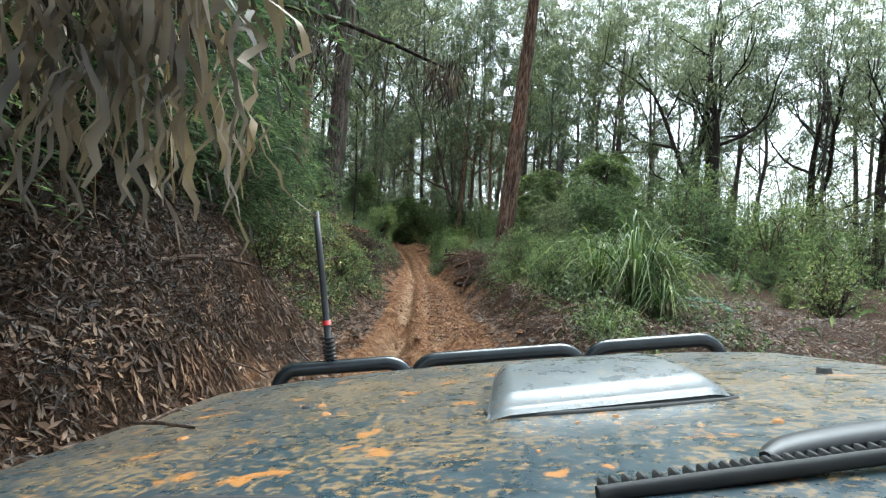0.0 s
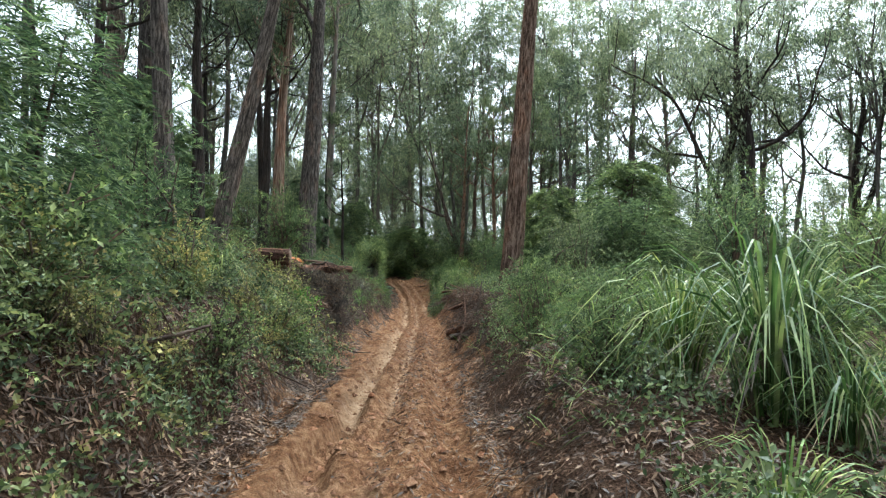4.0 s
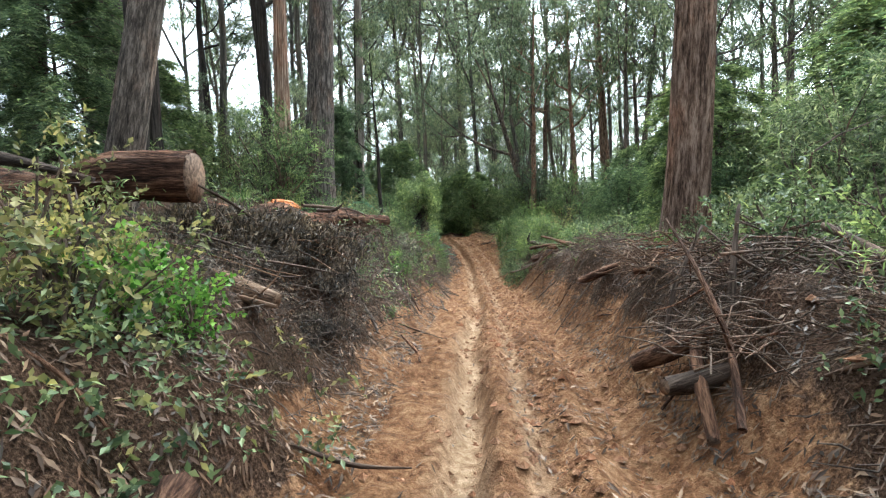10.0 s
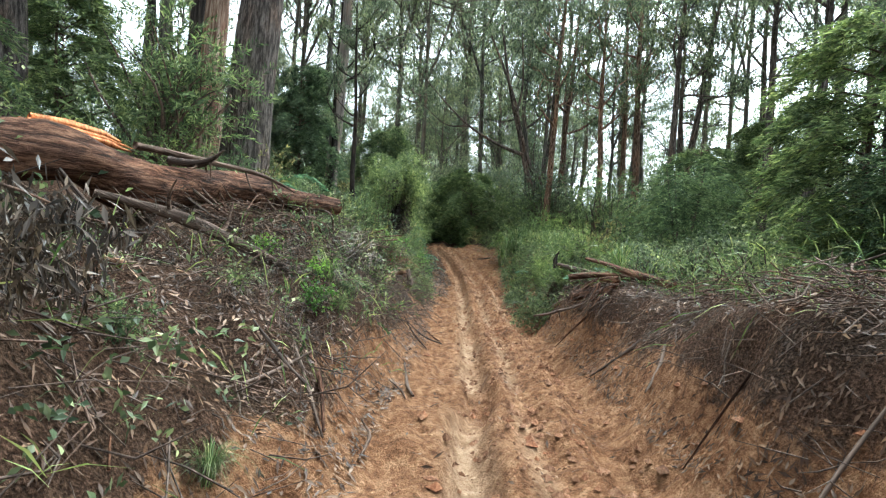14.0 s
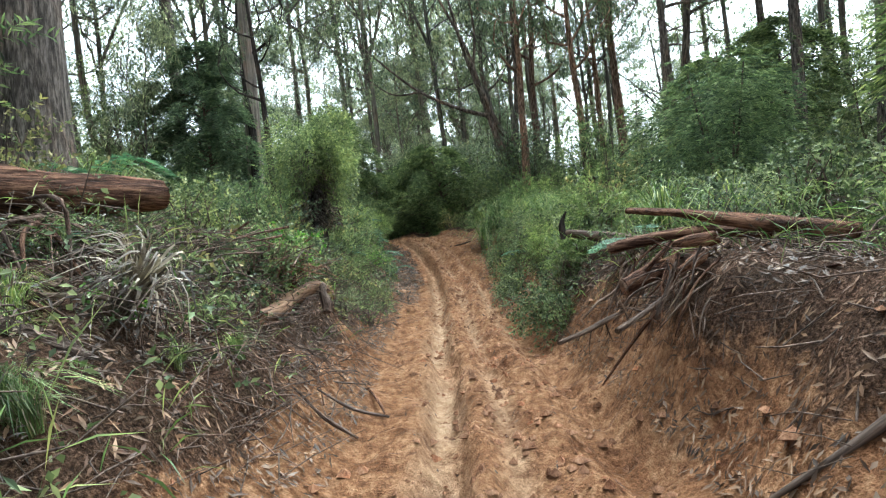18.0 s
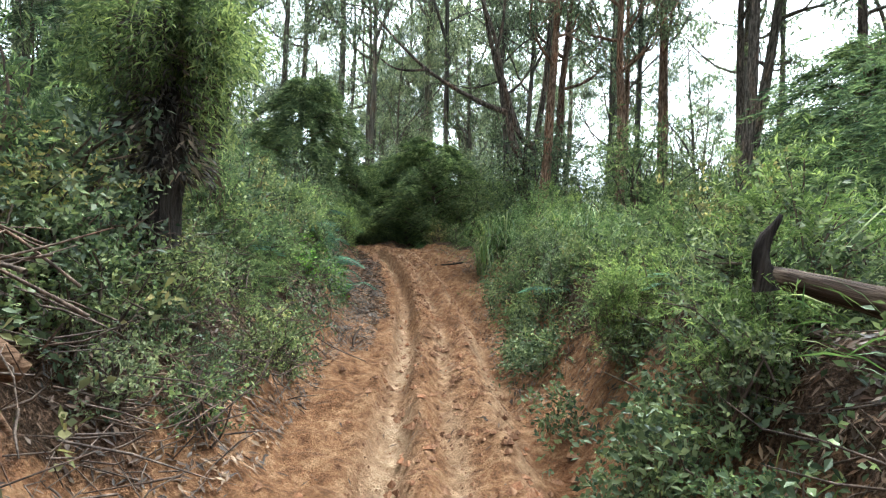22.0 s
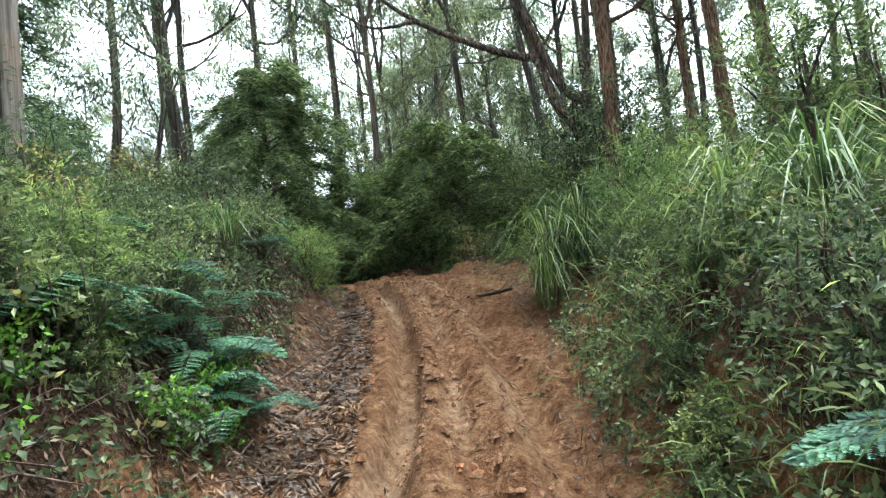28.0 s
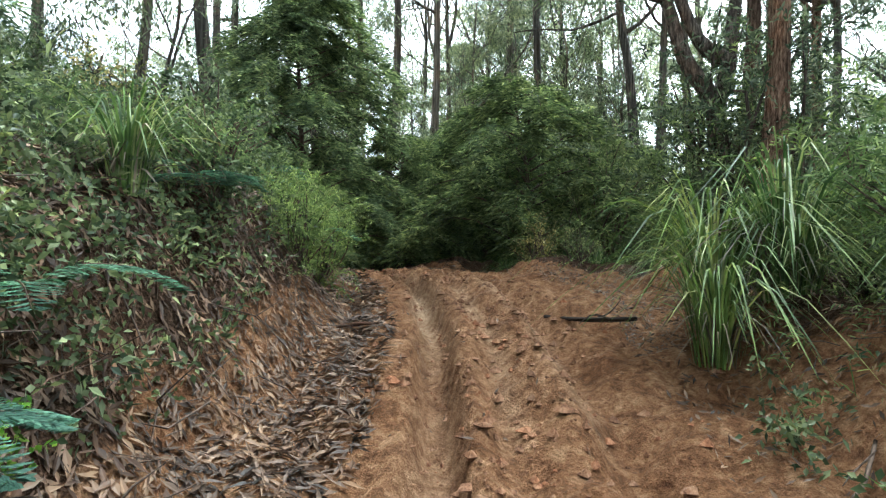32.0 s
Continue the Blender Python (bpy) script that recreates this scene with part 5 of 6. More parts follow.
log_thing("log", [(1.78, 33.25, 0.8), (2.3, 33.0, 0.68), (3.1, 32.7, 0.45)], [0.06, 0.085, 0.095], DEADWOOD, "mossy fallen log with a burnt snag", seed=52)
log_thing("snag", [(1.76, 33.25, 0.72), (1.74, 33.25, 0.95), (1.8, 33.22, 1.14)], [0.06, 0.045, 0.012], BARK_DARK, "burnt black upturned snag of the log", "log", seed=53, sides=8, settle=False)
log_thing("branch", [(x, y, ground_height(x, y) + dz) for x, y, dz in ((-1.95, 30.2, 0.08), (-1.98, 30.8, 0.10), (-1.98, 31.5, 0.10), (-1.9, 32.3, 0.12), (-1.8, 32.6, 0.3))], [0.07, 0.10, 0.095, 0.085, 0.05], BRANCH, "thick pale-brown bare branch at the foot of the bank", "branch", seed=54, sides=12, settle=False)
log_thing("branch", [(-1.55, 31.2, 0.25), (-1.62, 31.4, 0.55)], [0.06, 0.045], DEADWOOD, "broken upright stub of a branch", "branch", seed=55, sides=8, settle=False)
log_thing("branch", [(-2.2, 30.6, 0.2), (-2.1, 31.6, 0.5), (-2.2, 32.2, 0.8)], [0.05, 0.06, 0.04], LOGBARK, "broken branch leaning on the bank", "branch", seed=56, sides=8)
log_thing("branch", [(-1.72, 3.4, 1.36), (-1.7, 4.0, 1.42), (-1.66, 4.6, 1.37), (-1.6, 5.1, 1.3)], [0.012, 0.02, 0.02, 0.01], DEADWOOD, "thin grey branch on the leaf litter", "branch", seed=57, sides=6)
log_thing("branch", [(-4.6, 7.2, 2.0), (-3.7, 7.3, 1.75), (-2.9, 7.4, 1.4)], [0.03, 0.035, 0.02], DEADWOOD, "thin grey branch on the bank", "branch", seed=58, sides=6)
log_thing("branch", [(-2.6, 9.2, 1.3), (-2.0, 9.6, 1.1), (-1.5, 10.2, 1.2)], [0.02, 0.03, 0.012], DEADWOOD, "thin bare branch on the bank", "branch", seed=59, sides=6)
log_thing("branch", [(3.1, 7.9, 0.6), (3.5, 7.2, 0.55), (3.8, 6.7, 0.5)], [0.012, 0.018, 0.01], DEADWOOD, "thin fallen stick on the litter", "branch", seed=60, sides=6)
log_thing("branch", [(-0.2, 46.9, 0.8), (0.2, 46.2, 0.85), (0.6, 45.5, 0.95)], [0.025, 0.03, 0.02], BARK_DARK, "dark stick lying on the mound", "branch", seed=61, sides=6)
rg = np.random.default_rng(62)
for i in range(95):
    left = i % 2 == 0
    y = rg.uniform(17, 33) if i < 60 else rg.uniform(3, 54)
    x = float(along(y, TRACK_X)) + (-1 if left else 1) * (1.2 + rg.gamma(1.6, 0.6))
    a, L = rg.uniform(0, 6.28), rg.uniform(0.4, 1.2)
    dx, dy = math.cos(a) * L / 2, math.sin(a) * L / 2
    z = [ground_height(x + dx * k, y + dy * k) for k in (-1, 0, 1)]
    r = rg.uniform(0.010, 0.028)
    log_thing("stick", [(x - dx, y - dy, z[0] + r), (x + rg.normal(0, 0.05), y, max(z[1], (z[0] + z[2]) / 2) + r * 1.4), (x + dx, y + dy, z[2] + r + rg.uniform(0, 0.15))],
              [r * 0.6, r, r * 0.4], (DEADWOOD, TWIG, LOGBARK)[i % 3], "bare dead stick on the bank", "stick", seed=100 + i, sides=5, group="sticks on the banks", settle=False)


# ---- leaf litter, twigs and low growth ----
def band(rg, n, y0, y1, left, near, width):
    """Places beside the track, from the given distance outwards."""
    y = rg.uniform(y0, y1, n)
    d = near + width * rg.random(n) ** 1.3
    half = along(y, HALF) if left else along(y, HALF_R)
    return along(y, TRACK_X) + (-1 if left else 1) * (half + d), y


rg = np.random.default_rng(201)
lit = Build()
for n, y0, y1, left, near, width in ((46000, -2, 14, True, -0.1, 3.2), (26000, 14, 40, True, 0.1, 2.8), (26000, 38, 54, True, -0.3, 2.4),
                                     (40000, 2, 14, False, 0.0, 8.0), (24000, 14, 36, False, 0.15, 2.4), (14000, 36, 56, False, -0.3, 2.6), (1300, 0, 56, True, -2.0, 1.9), (2600, 8, 22, False, -1.0, 1.5)):
    x, y = band(rg, n, y0, y1, left, near, width)
    keep = grain(x, y, 0.9) + rg.normal(0, 0.25, n) > -0.25
    x, y = x[keep], y[keep]
    z = height(x, y)
    zx, zy = (height(x + 0.05, y) - z) / 0.05, (height(x, y + 0.05) - z) / 0.05
    a = rg.uniform(0, 6.28, len(x))
    way = np.column_stack([np.cos(a), np.sin(a), zx * np.cos(a) + zy * np.sin(a) + rg.normal(0.05, 0.22, len(x))])
    nor = np.column_stack([-zx, -zy, np.ones(len(x))]) + rg.normal(0, 0.35, (len(x), 3))
    lit.leaves(np.column_stack([x, y, z + rg.uniform(0.008, 0.035, len(x))]), way, rg.uniform(0.05, 0.125, len(x)), rg.uniform(0.012, 0.027, len(x)), 0.05, rg, nor)
n = 9000
x, y = band(rg, n, 40.5, 50, True, -0.5, 2.8)
a = rg.uniform(0, 6.28, n)
z = height(x, y)
slope = (height(x + 0.05, y) - z) / 0.05
lit.leaves(np.column_stack([x, y, z + rg.uniform(0.015, 0.05, n)]), np.column_stack([np.cos(a), np.sin(a), slope * np.cos(a) + rg.normal(0.05, 0.25, n)]), rg.uniform(0.09, 0.17, n), rg.uniform(0.02, 0.04, n), 0.1, rg,
           np.column_stack([-slope, np.zeros(n), np.ones(n)]) + rg.normal(0, 0.35, (n, 3)))
single("leaf_litter", lit, LITTER, Matrix(), "fallen brown gum leaves covering the banks", "leaf litter", kind="stuff", smooth=False)

rg = np.random.default_rng(202)
tw = Build()
for n, y0, y1, left, near, width, lift in ((420, -2, 14, True, 0.2, 3, 0.15), (1150, 17, 31, True, 0.45, 2.6, 0.3), (1300, 28, 36, True, 0.2, 2.6, 0.55),
                                           (420, 36, 46, True, 0.2, 2.4, 0.4), (1300, 15, 33, False, 0.45, 2.2, 0.25), (260, 33, 48, False, 0.3, 2, 0.3), (160, 3, 14, False, 0.2, 4, 0.1)):
    x, y = band(rg, n, y0, y1, left, near, width)
    z = height(x, y)
    for i in range(n):
        a, L = rg.uniform(0, 6.28), rg.uniform(0.12, 0.6)
        d = np.array([math.cos(a), math.sin(a), rg.normal(0.05, 0.35)]) * L
        p0 = np.array([x[i], y[i], z[i] + rg.uniform(0, lift)])
        p1 = p0 + d
        p1[2] = max(p1[2], ground_height(p1[0], p1[1]) + 0.01)
        r = rg.uniform(0.002, 0.0065)
        tw.tube([p0, (p0 + p1) / 2 + rg.normal(0, 0.09 * L, 3), p1], [r, r, r * 0.4], 4, 0, False)
single("fallen_twigs", tw, TWIG, Matrix(), "tangled thin dead twigs on the banks", "twigs", kind="stuff")


def cover(name, mat, rows, length, width, high, seed, label, up=0.3):
    rg = np.random.default_rng(seed)
    b = Build()
    for n, y0, y1, left, near, wide in rows:
        per = 7
        x, y = band(rg, n // per, y0, y1, left, near, wide)
        dens = grain(x, y, 1.6) * 1.2 + grain(x, y, 0.55) * 1.1
        keep = dens + rg.normal(0, 0.12, len(x)) > -0.05
        x, y, dens = x[keep], y[keep], dens[keep]
        m = len(x)
        top = high * np.clip(0.45 + 1.6 * dens, 0.15, 1.7)
        p = np.column_stack([x, y, height(x, y) + rg.random(m) ** 0.8 * top])
        run = rg.normal(0, 0.7, (m, 3)) + (0, 0, up)
        run /= np.linalg.norm(run, axis=1)[:, None]
        o = np.repeat(np.arange(m), per)
        t = np.tile(np.linspace(0, 1, per), m)[:, None]
        reach = rg.uniform(2.2, 4.5, m)[o][:, None] * length
        pos = p[o] + run[o] * t * reach - np.array([0, 0, 0.5]) * t ** 2 * reach
        k = len(pos)
        b.leaves(pos, run[o] * 0.7 + rg.normal(0, 0.55, (k, 3)), length * rg.uniform(0.6, 1.35, k), width * rg.uniform(0.7, 1.3, k), 0.2, rg)
    single(name, b, mat, Matrix(), label, "undergrowth", kind="stuff", smooth=False)


cover("low_undergrowth", SCRUB, ((26000, 6.5, 14, True, 0.5, 3.2), (9000, 13.5, 17.5, True, 0.15, 3.0), (20000, 29.8, 36, True, 1.0, 3), (1500, 22, 30, True, 0.5, 1.4), (16000, 40.5, 47.5, True, 0.9, 1.9), (14000, 35, 41, True, 0.3, 3), (26000, 40, 52, True, 0.55, 4.2),
                                 (5000, 5.5, 9, False, 0.9, 2.4), (13000, 9, 17, False, 0.7, 5), (40000, 32.5, 44.0, False, 0.0, 3.0), (9000, 33.2, 38, False, -0.25, 0.9), (6000, 24, 34, False, 2.2, 4), (3500, 31, 38, True, 3.0, 5)),
      0.062, 0.03, 0.6, 203, "dense small-leaved green undergrowth on the banks")
cover("feathery_undergrowth", TEA, ((7000, 6, 14, True, 1.2, 3.5), (5000, 14, 19, True, 1.6, 3.5), (7000, 36, 52, True, 1.3, 3.5), (12000, 9, 18, False, 1.0, 5.5), (18000, 33, 45, False, 0.3, 3.6), (8000, 24, 34, False, 2.4, 4.5), (4000, 28, 36, True, 1.8, 4)),
      0.09, 0.012, 0.9, 204, "feathery green undergrowth on the banks", 0.7)
cover("yellowing_undergrowth", YELLOW, ((3000, 6.5, 14, True, 0.5, 2.2), (2200, 13, 18.5, True, 0.4, 2.2), (2200, 29.5, 40, True, 0.6, 2), (900, 34, 43, False, 0.6, 2.5)),
      0.07, 0.038, 0.8, 205, "yellowing leaves in the undergrowth")
cover("bank_grass", GRASS, ((700, 22, 30, True, 0.5, 1.7), (1300, 8, 14, False, 0.5, 3), (3600, 33, 43, False, 0.25, 2.4), (2500, 24, 33, False, 0.8, 1.6), (2500, 42, 52, True, 1.6, 3)),
      0.30, 0.009, 0.12, 206, "thin grass on the banks", 1.1)

# first row: dark leaves added to deepen the shade on the starting left bank
cover("dead_undergrowth", DEADLEAF, ((26000, -1.5, 4.6, True, 0.55, 2.4), (9000, 4.6, 9, True, 0.9, 2.6), (12000, 17.5, 21, True, 0.6, 2.6), (10000, 29.5, 36, True, 0.9, 2.2), (8000, 24, 30, True, 0.8, 2.0), (7000, 17, 31, False, 0.9, 2.0)),
      0.06, 0.011, 0.45, 207, "dead brown leaves and stalks among the undergrowth", 0.2)
# ---- heaps of dead leafy branches ----
def brush(seed, wide, high, n):
    rg = np.random.default_rng(seed)
    stems, leaf = [], Build()
    tips = []
    for i in range(46):
        a, L = rg.uniform(0, 6.28), rg.uniform(0.5, 1.0)
        p0 = rg.normal(0, 0.25 * wide, 3) * (1, 1, 0.2) + (0, 0, high * 0.55)
        p1 = p0 + np.array([math.cos(a) * wide * L, math.sin(a) * wide * L, rg.uniform(-0.5, 0.35) * high])
        p1[2] = max(p1[2], 0.03)
        mid = (p0 + p1) / 2 + (0, 0, 0.12 * high)
        pts = curve([p0, mid, p1], 7)
        stick = Build()
        stick.tube(pts, np.linspace(0.016, 0.004, 7), 5, 0.1, False, i)
        stems.append(stick.mesh("stem", (TWIG, DEADWOOD, TWIG)[i % 3]))
        tips.extend(pts[2:])
    tips = np.array(tips)
    c = tips[rg.integers(0, len(tips), n)] + rg.normal(0, 0.09, (n, 3))
    c[:, 2] = np.maximum(c[:, 2], 0.02)
    leaf.leaves(c, rg.normal(0, 0.45, c.shape) + (0, 0, -0.75), rg.uniform(0.07, 0.17, n), rg.uniform(0.014, 0.034, n), 0.1, rg)
    return stems, leaf.mesh("foliage", DEADLEAF, False)


heap = brush(301, 0.95, 0.9, 6500)
b0 = thing("dead_brush", stand(-2.45, 20.3, 0, (0, 22), 0.75, 0.15), "heap of cut branches with dead brown leaves", "brush", "heaps of dead branches")
for me in heap[0]:
    part("stem", me, None, b0)
part("foliage", heap[1], None, b0)
# the three heaps below y 4 are added to darken the shaded bank
for x, y, a, s_ in ((-1.95, 20.2, 100, 0.6), (-2.5, 19.5, 200, 0.55), (-3.5, 20.8, 40, 0.7), (-1.9, 19.4, 300, 0.5), (-3.6, 16.2, 20, 0.7), (-3.7, 30.8, 60, 0.7), (-2.3, 12.6, 80, 0.7), (-2.6, 21.3, 60, 0.95), (-3.1, 22.2, 150, 0.95), (-2.4, 22.2, 250, 0.7), (-3.4, 20.2, 330, 0.95), (-3.15, 22.9, 20, 1.0), (-2.75, 2.5, 40, 0.9), (-3.3, 3.3, 160, 1.1), (-2.6, 1.6, 280, 0.8), (-2.75, 21.9, 200, 1.0), (-3.6, 22.4, 110, 1.15)):
    copy_thing(b0, stand(x, y, a, (0, 12), s_))

# ---- dead tree with hanging leaves over the start of the track ----
DTZ = ground_height(-3.9, 3.6)
dt = thing("dead_hanging_tree", Matrix.Translation((-3.9, 3.6, 0)), "arching tree hung with strips of dead pale leaves", "tree")
wd = Build()
wd.tube(curve([(0, 0, DTZ - 0.2), (0.1, 0, DTZ + 0.3), (0.6, -0.1, 2.4), (1.6, -0.3, 2.9), (2.7, -0.4, 2.7)], 22), np.linspace(0.12, 0.02, 22), 9, 0.08, False, 3)
wd.tube(curve([(0.6, -0.1, 2.4), (1.2, 1.2, 3.6), (2.4, 2.6, 4.2), (4.1, 3.4, 3.9)], 18), np.linspace(0.07, 0.015, 18), 7, 0.08, False, 4)
wd.tube(curve([(0.3, 0, 2.2), (0.9, 0.6, 2.5), (1.7, 0.9, 2.8)], 10), np.linspace(0.05, 0.012, 10), 6, 0.08, False, 5)
wd.tube(curve([(0.6, -0.1, 2.4), (1.2, -0.9, 2.75), (2.2, -1.6, 2.8), (3.0, -2.25, 2.62), (3.5, -2.45, 2.5)], 20), np.linspace(0.05, 0.012, 20), 7, 0.08, False, 6)
part("trunk", wd, BARK_DARK, dt)
rg = np.random.default_rng(302)
for i in range(260):
    st = Build()
    if i % 3:
        knot = np.array([2.98 + 0.075 * (i % 7), -2.35, 2.4 - 0.11 * (i % 5)]) + rg.normal(0, 0.06, 3)
        L, w = rg.uniform(0.14, 0.34), rg.uniform(0.005, 0.016)
    else:
        knot = np.array([2.75 + 0.12 * (i % 6), -2.2, 2.55 - 0.09 * (i % 5)]) + rg.normal(0, 0.1, 3)
        L, w = rg.uniform(0.16, 0.4), rg.uniform(0.005, 0.016)
    k = np.arange(7)
    tw = rg.uniform(0, 6.28) + np.cumsum(rg.normal(0, 0.22, 7))
    run = knot + np.column_stack([np.cumsum(rg.normal(0, 0.018, 7)), np.cumsum(rg.normal(0, 0.018, 7)), -L * k / 6])
    wd_ = np.column_stack([np.cos(tw), np.sin(tw), rg.normal(0, 0.2, 7)]) * (w * np.sin(np.pi * (k + 0.6) / 7.2))[:, None]
    j = np.arange(6)
    st.add(np.concatenate([run - wd_, run + wd_]), np.stack([j, j + 1, j + 8, j + 7], 1))
    part("dead_leaf", st, PALEDEAD, dt)
st = Build()
n = 420
c = np.concatenate([np.array([2.95, -2.3, 2.5]) + rg.normal(0, 1, (420, 3)) * (0.3, 0.1, 0.14), np.column_stack([rg.uniform(0.2, 2.9, n), rg.normal(0.2, 0.55, n), 2.5 + rg.normal(0, 0.45, n)]), np.array([4.1, 3.35, 3.75]) + rg.normal(0, 0.16, (300, 3)), np.array([2.4, 2.6, 3.9]) + rg.normal(0, 0.3, (500, 3))])
st.leaves(c, rg.normal(0, 0.3, c.shape) + (0, 0, -1), rg.uniform(0.1, 0.3, len(c)), rg.uniform(0.012, 0.03, len(c)), 0.0, rg)
part("foliage", st, DEADLEAF, dt)

# ---- ferns, tussocks and bushes of their own place ----
for k, x, y, s_, a in ((1, 2.3, 35.3, 0.55, 0), (0, 2.5, 36.4, 0.6, 60), (1, -2.7, 37.3, 0.8, 30), (0, -1.95, 40.9, 0.8, 100), (1, -2.8, 42.4, 0.7, 10), (0, -3.2, 44.6, 0.7, 200), (1, -3.4, 46.8, 0.7, 80), (0, -2.3, 41.5, 0.6, 300),
                       (0, -4.9, 32.0, 1.3, 0), (1, -5.4, 31.2, 1.0, 90), (0, 3.0, 23.1, 0.55, 0), (0, 2.3, 31.4, 0.7, 60), (1, 2.9, 40.2, 0.9, 10), (0, 1.75, 38.4, 0.6, 30), (0, -3.3, 28.9, 0.6, 5), (1, 5.2, 10.6, 0.9, 50)):
    fern_thing(k, stand(x, y, a, (0, 0), s_, 0.02))
for k, x, y, s_, a in ((1, -2.75, 40.3, 0.8, 20), (0, -2.55, 40.75, 0.75, 140), (1, -3.3, 40.6, 1.0, 250), (0, -3.5, 41.4, 0.9, 70), (1, -3.0, 41.6, 0.75, 310), (1, -3.9, 40.2, 1.1, 190), (0, -2.6, 39.7, 0.7, 30), (1, -2.4, 41.2, 0.7, 330), (0, -2.35, 41.7, 0.6, 200), (0, -2.2, 40.8, 0.6, 20)):
    fern_thing(k, stand(x, y, a, (0, 12), s_, 0.02), "soft blue-green fern with long feathery fronds on the bank")
rg = np.random.default_rng(511)
for i in range(16):
    y = rg.uniform(38.8, 41.9)
    x = float(along(y, TRACK_X) - along(y, HALF)) - 0.75 - 1.0 * rg.random()
    k = i % 4
    bush_thing("bank_bush", (scrub[0], scrub[3], broad, tea[0])[k], stand(x, y, rg.uniform(0, 360), (0, 14), rg.uniform(0.55, 0.85) * (0.45 if k == 3 else 0.7 if k == 2 else 1.0)), "leafy green bush among the ferns", "bush", "leafy plants on the left bank")
for i in range(22):
    y = rg.uniform(22.5, 29.5)
    x = float(along(y, TRACK_X) - along(y, HALF)) - 0.7 - 1.3 * rg.random()
    if i % 3:
        tussock_thing(0, stand(x, y, rg.uniform(0, 360), (0, 10), rg.uniform(0.16, 0.3), 0.02), "small clump of green grass on the steep bank", "grass on the steep bank")
    else:
        bush_thing("bank_bush", (broad, scrub[1])[i % 2], stand(x, y, rg.uniform(0, 360), (0, 10), rg.uniform(0.28, 0.45)), "small leafy green plant on the steep bank", "bush", "bushes on the steep bank")
for x, y, s_ in ((-2.15, 41.1, 0.45), (-2.0, 40.75, 0.4), (-2.3, 41.6, 0.45), (-2.4, 42.0, 0.4), (-2.1, 40.3, 0.5), (-2.5, 40.1, 0.55), (-2.75, 39.5, 0.6), (-2.35, 39.3, 0.5), (-2.9, 40.8, 0.5)):
    bush_thing("bank_bush", broad, stand(x, y, x * 211 % 360, (0, 12), s_), "broad-leaved green plant at the foot of the bank", "bush", "leafy plants on the left bank")
for k, x, y, s_ in ((0, 3.9, 9.3, 1.35), (0, 4.5, 9.8, 1.2), (0, 3.5, 10.2, 1.1), (1, 4.1, 8.6, 1.0), (0, 1.35, 45.7, 1.1), (0, 1.8, 45.3, 1.1), (0, 1.15, 45.0, 0.85), (0, 2.5, 37.4, 0.6), (0, 3.2, 38.6, 0.75), (0, 2.9, 41.0, 0.9),
                    (0, 3.4, 33.6, 0.9), (0, 3.9, 34.6, 0.9), (0, 2.2, 43.7, 0.7), (1, 1.85, 45.2, 0.9), (0, 3.6, 31.8, 0.8), (0, 2.5, 41.6, 0.9), (0, 2.9, 42.4, 1.0), (0, 3.3, 41.7, 1.0), (1, -3.2, 43.6, 0.9), (1, -4.2, 45.4, 1.0), (1, -3.8, 47.8, 1.0)):
    tussock_thing(k, stand(x, y, x * 97 % 360, (0, 0), s_, 0.02))
for me, x, y, s_, lab in ((fresh[1], 2.4, 42.8, 0.5, "light green feathery bush at the track edge"), (fresh[0], 2.5, 34.2, 0.5, "light green feathery bush on the bank"),
                          (fresh[1], 3.3, 44.2, 0.55, "light green feathery bush on the bank"), (fresh[0], -3.2, 47.0, 0.55, "light green feathery bush on the bank"), (fresh[1], -2.9, 45.8, 0.5, "light green feathery bush on the bank"),
                          (fresh[0], 1.85, 35.4, 0.4, "fresh green feathery bush over the clay bank"), (fresh[0], 2.6, 38.5, 0.42, "fresh green feathery bush over the clay bank"), (fresh[1], 2.9, 37.0, 0.5, "fresh green feathery bush on the bank"), (fresh[1], 3.2, 39.6, 0.5, "fresh green feathery bush on the bank"), (fresh[1], 1.95, 33.6, 0.36, "fresh green feathery bush over the clay bank"), (tea[0], 4.3, 9.4, 0.55, "feathery bush beside the grass tussocks"), (tea[2], 2.8, 10.4, 0.5, "feathery bush beside the grass tussocks"), (tea[0], 2.6, 13.2, 0.55, "feathery bush on the low bank"), (tea[2], 3.4, 15.2, 0.6, "feathery bush on the low bank"),
                          (yellow, -2.6, 15.2, 0.8, "yellowing bush at the foot of the bank"), (yellow, -1.75, 12.9, 0.5, "cream-leaved bush at the foot of the bank"), (yellow, -1.85, 12.1, 0.55, "cream-leaved bush at the foot of the bank"), (yellow, -1.7, 13.7, 0.4, "cream-leaved bush at the foot of the bank"), (broad, -1.75, 14.6, 0.5, "bright broad-leaved bush at the foot of the bank"), (yellow, -2.4, 16.6, 0.9, "yellowing bush at the foot of the bank"), (yellow, -2.5, 11.6, 0.9, "yellowing bush on the bank"), (broad, -2.1, 17.3, 0.6, "bright broad-leaved bush on the bank"),
                          (broad, -2.3, 16.9, 0.7, "bright broad-leaved bush on the bank"), (broad, -2.2, 31.9, 0.8, "bright broad-leaved bush on the bank"), (yellow, -4.3, 30.4, 1.1, "pale bush with upright leaves beside the fallen trunk")):
    bush_thing("bank_bush", me, stand(x, y, y * 53 % 360, (0, 0), s_), lab, "bush")

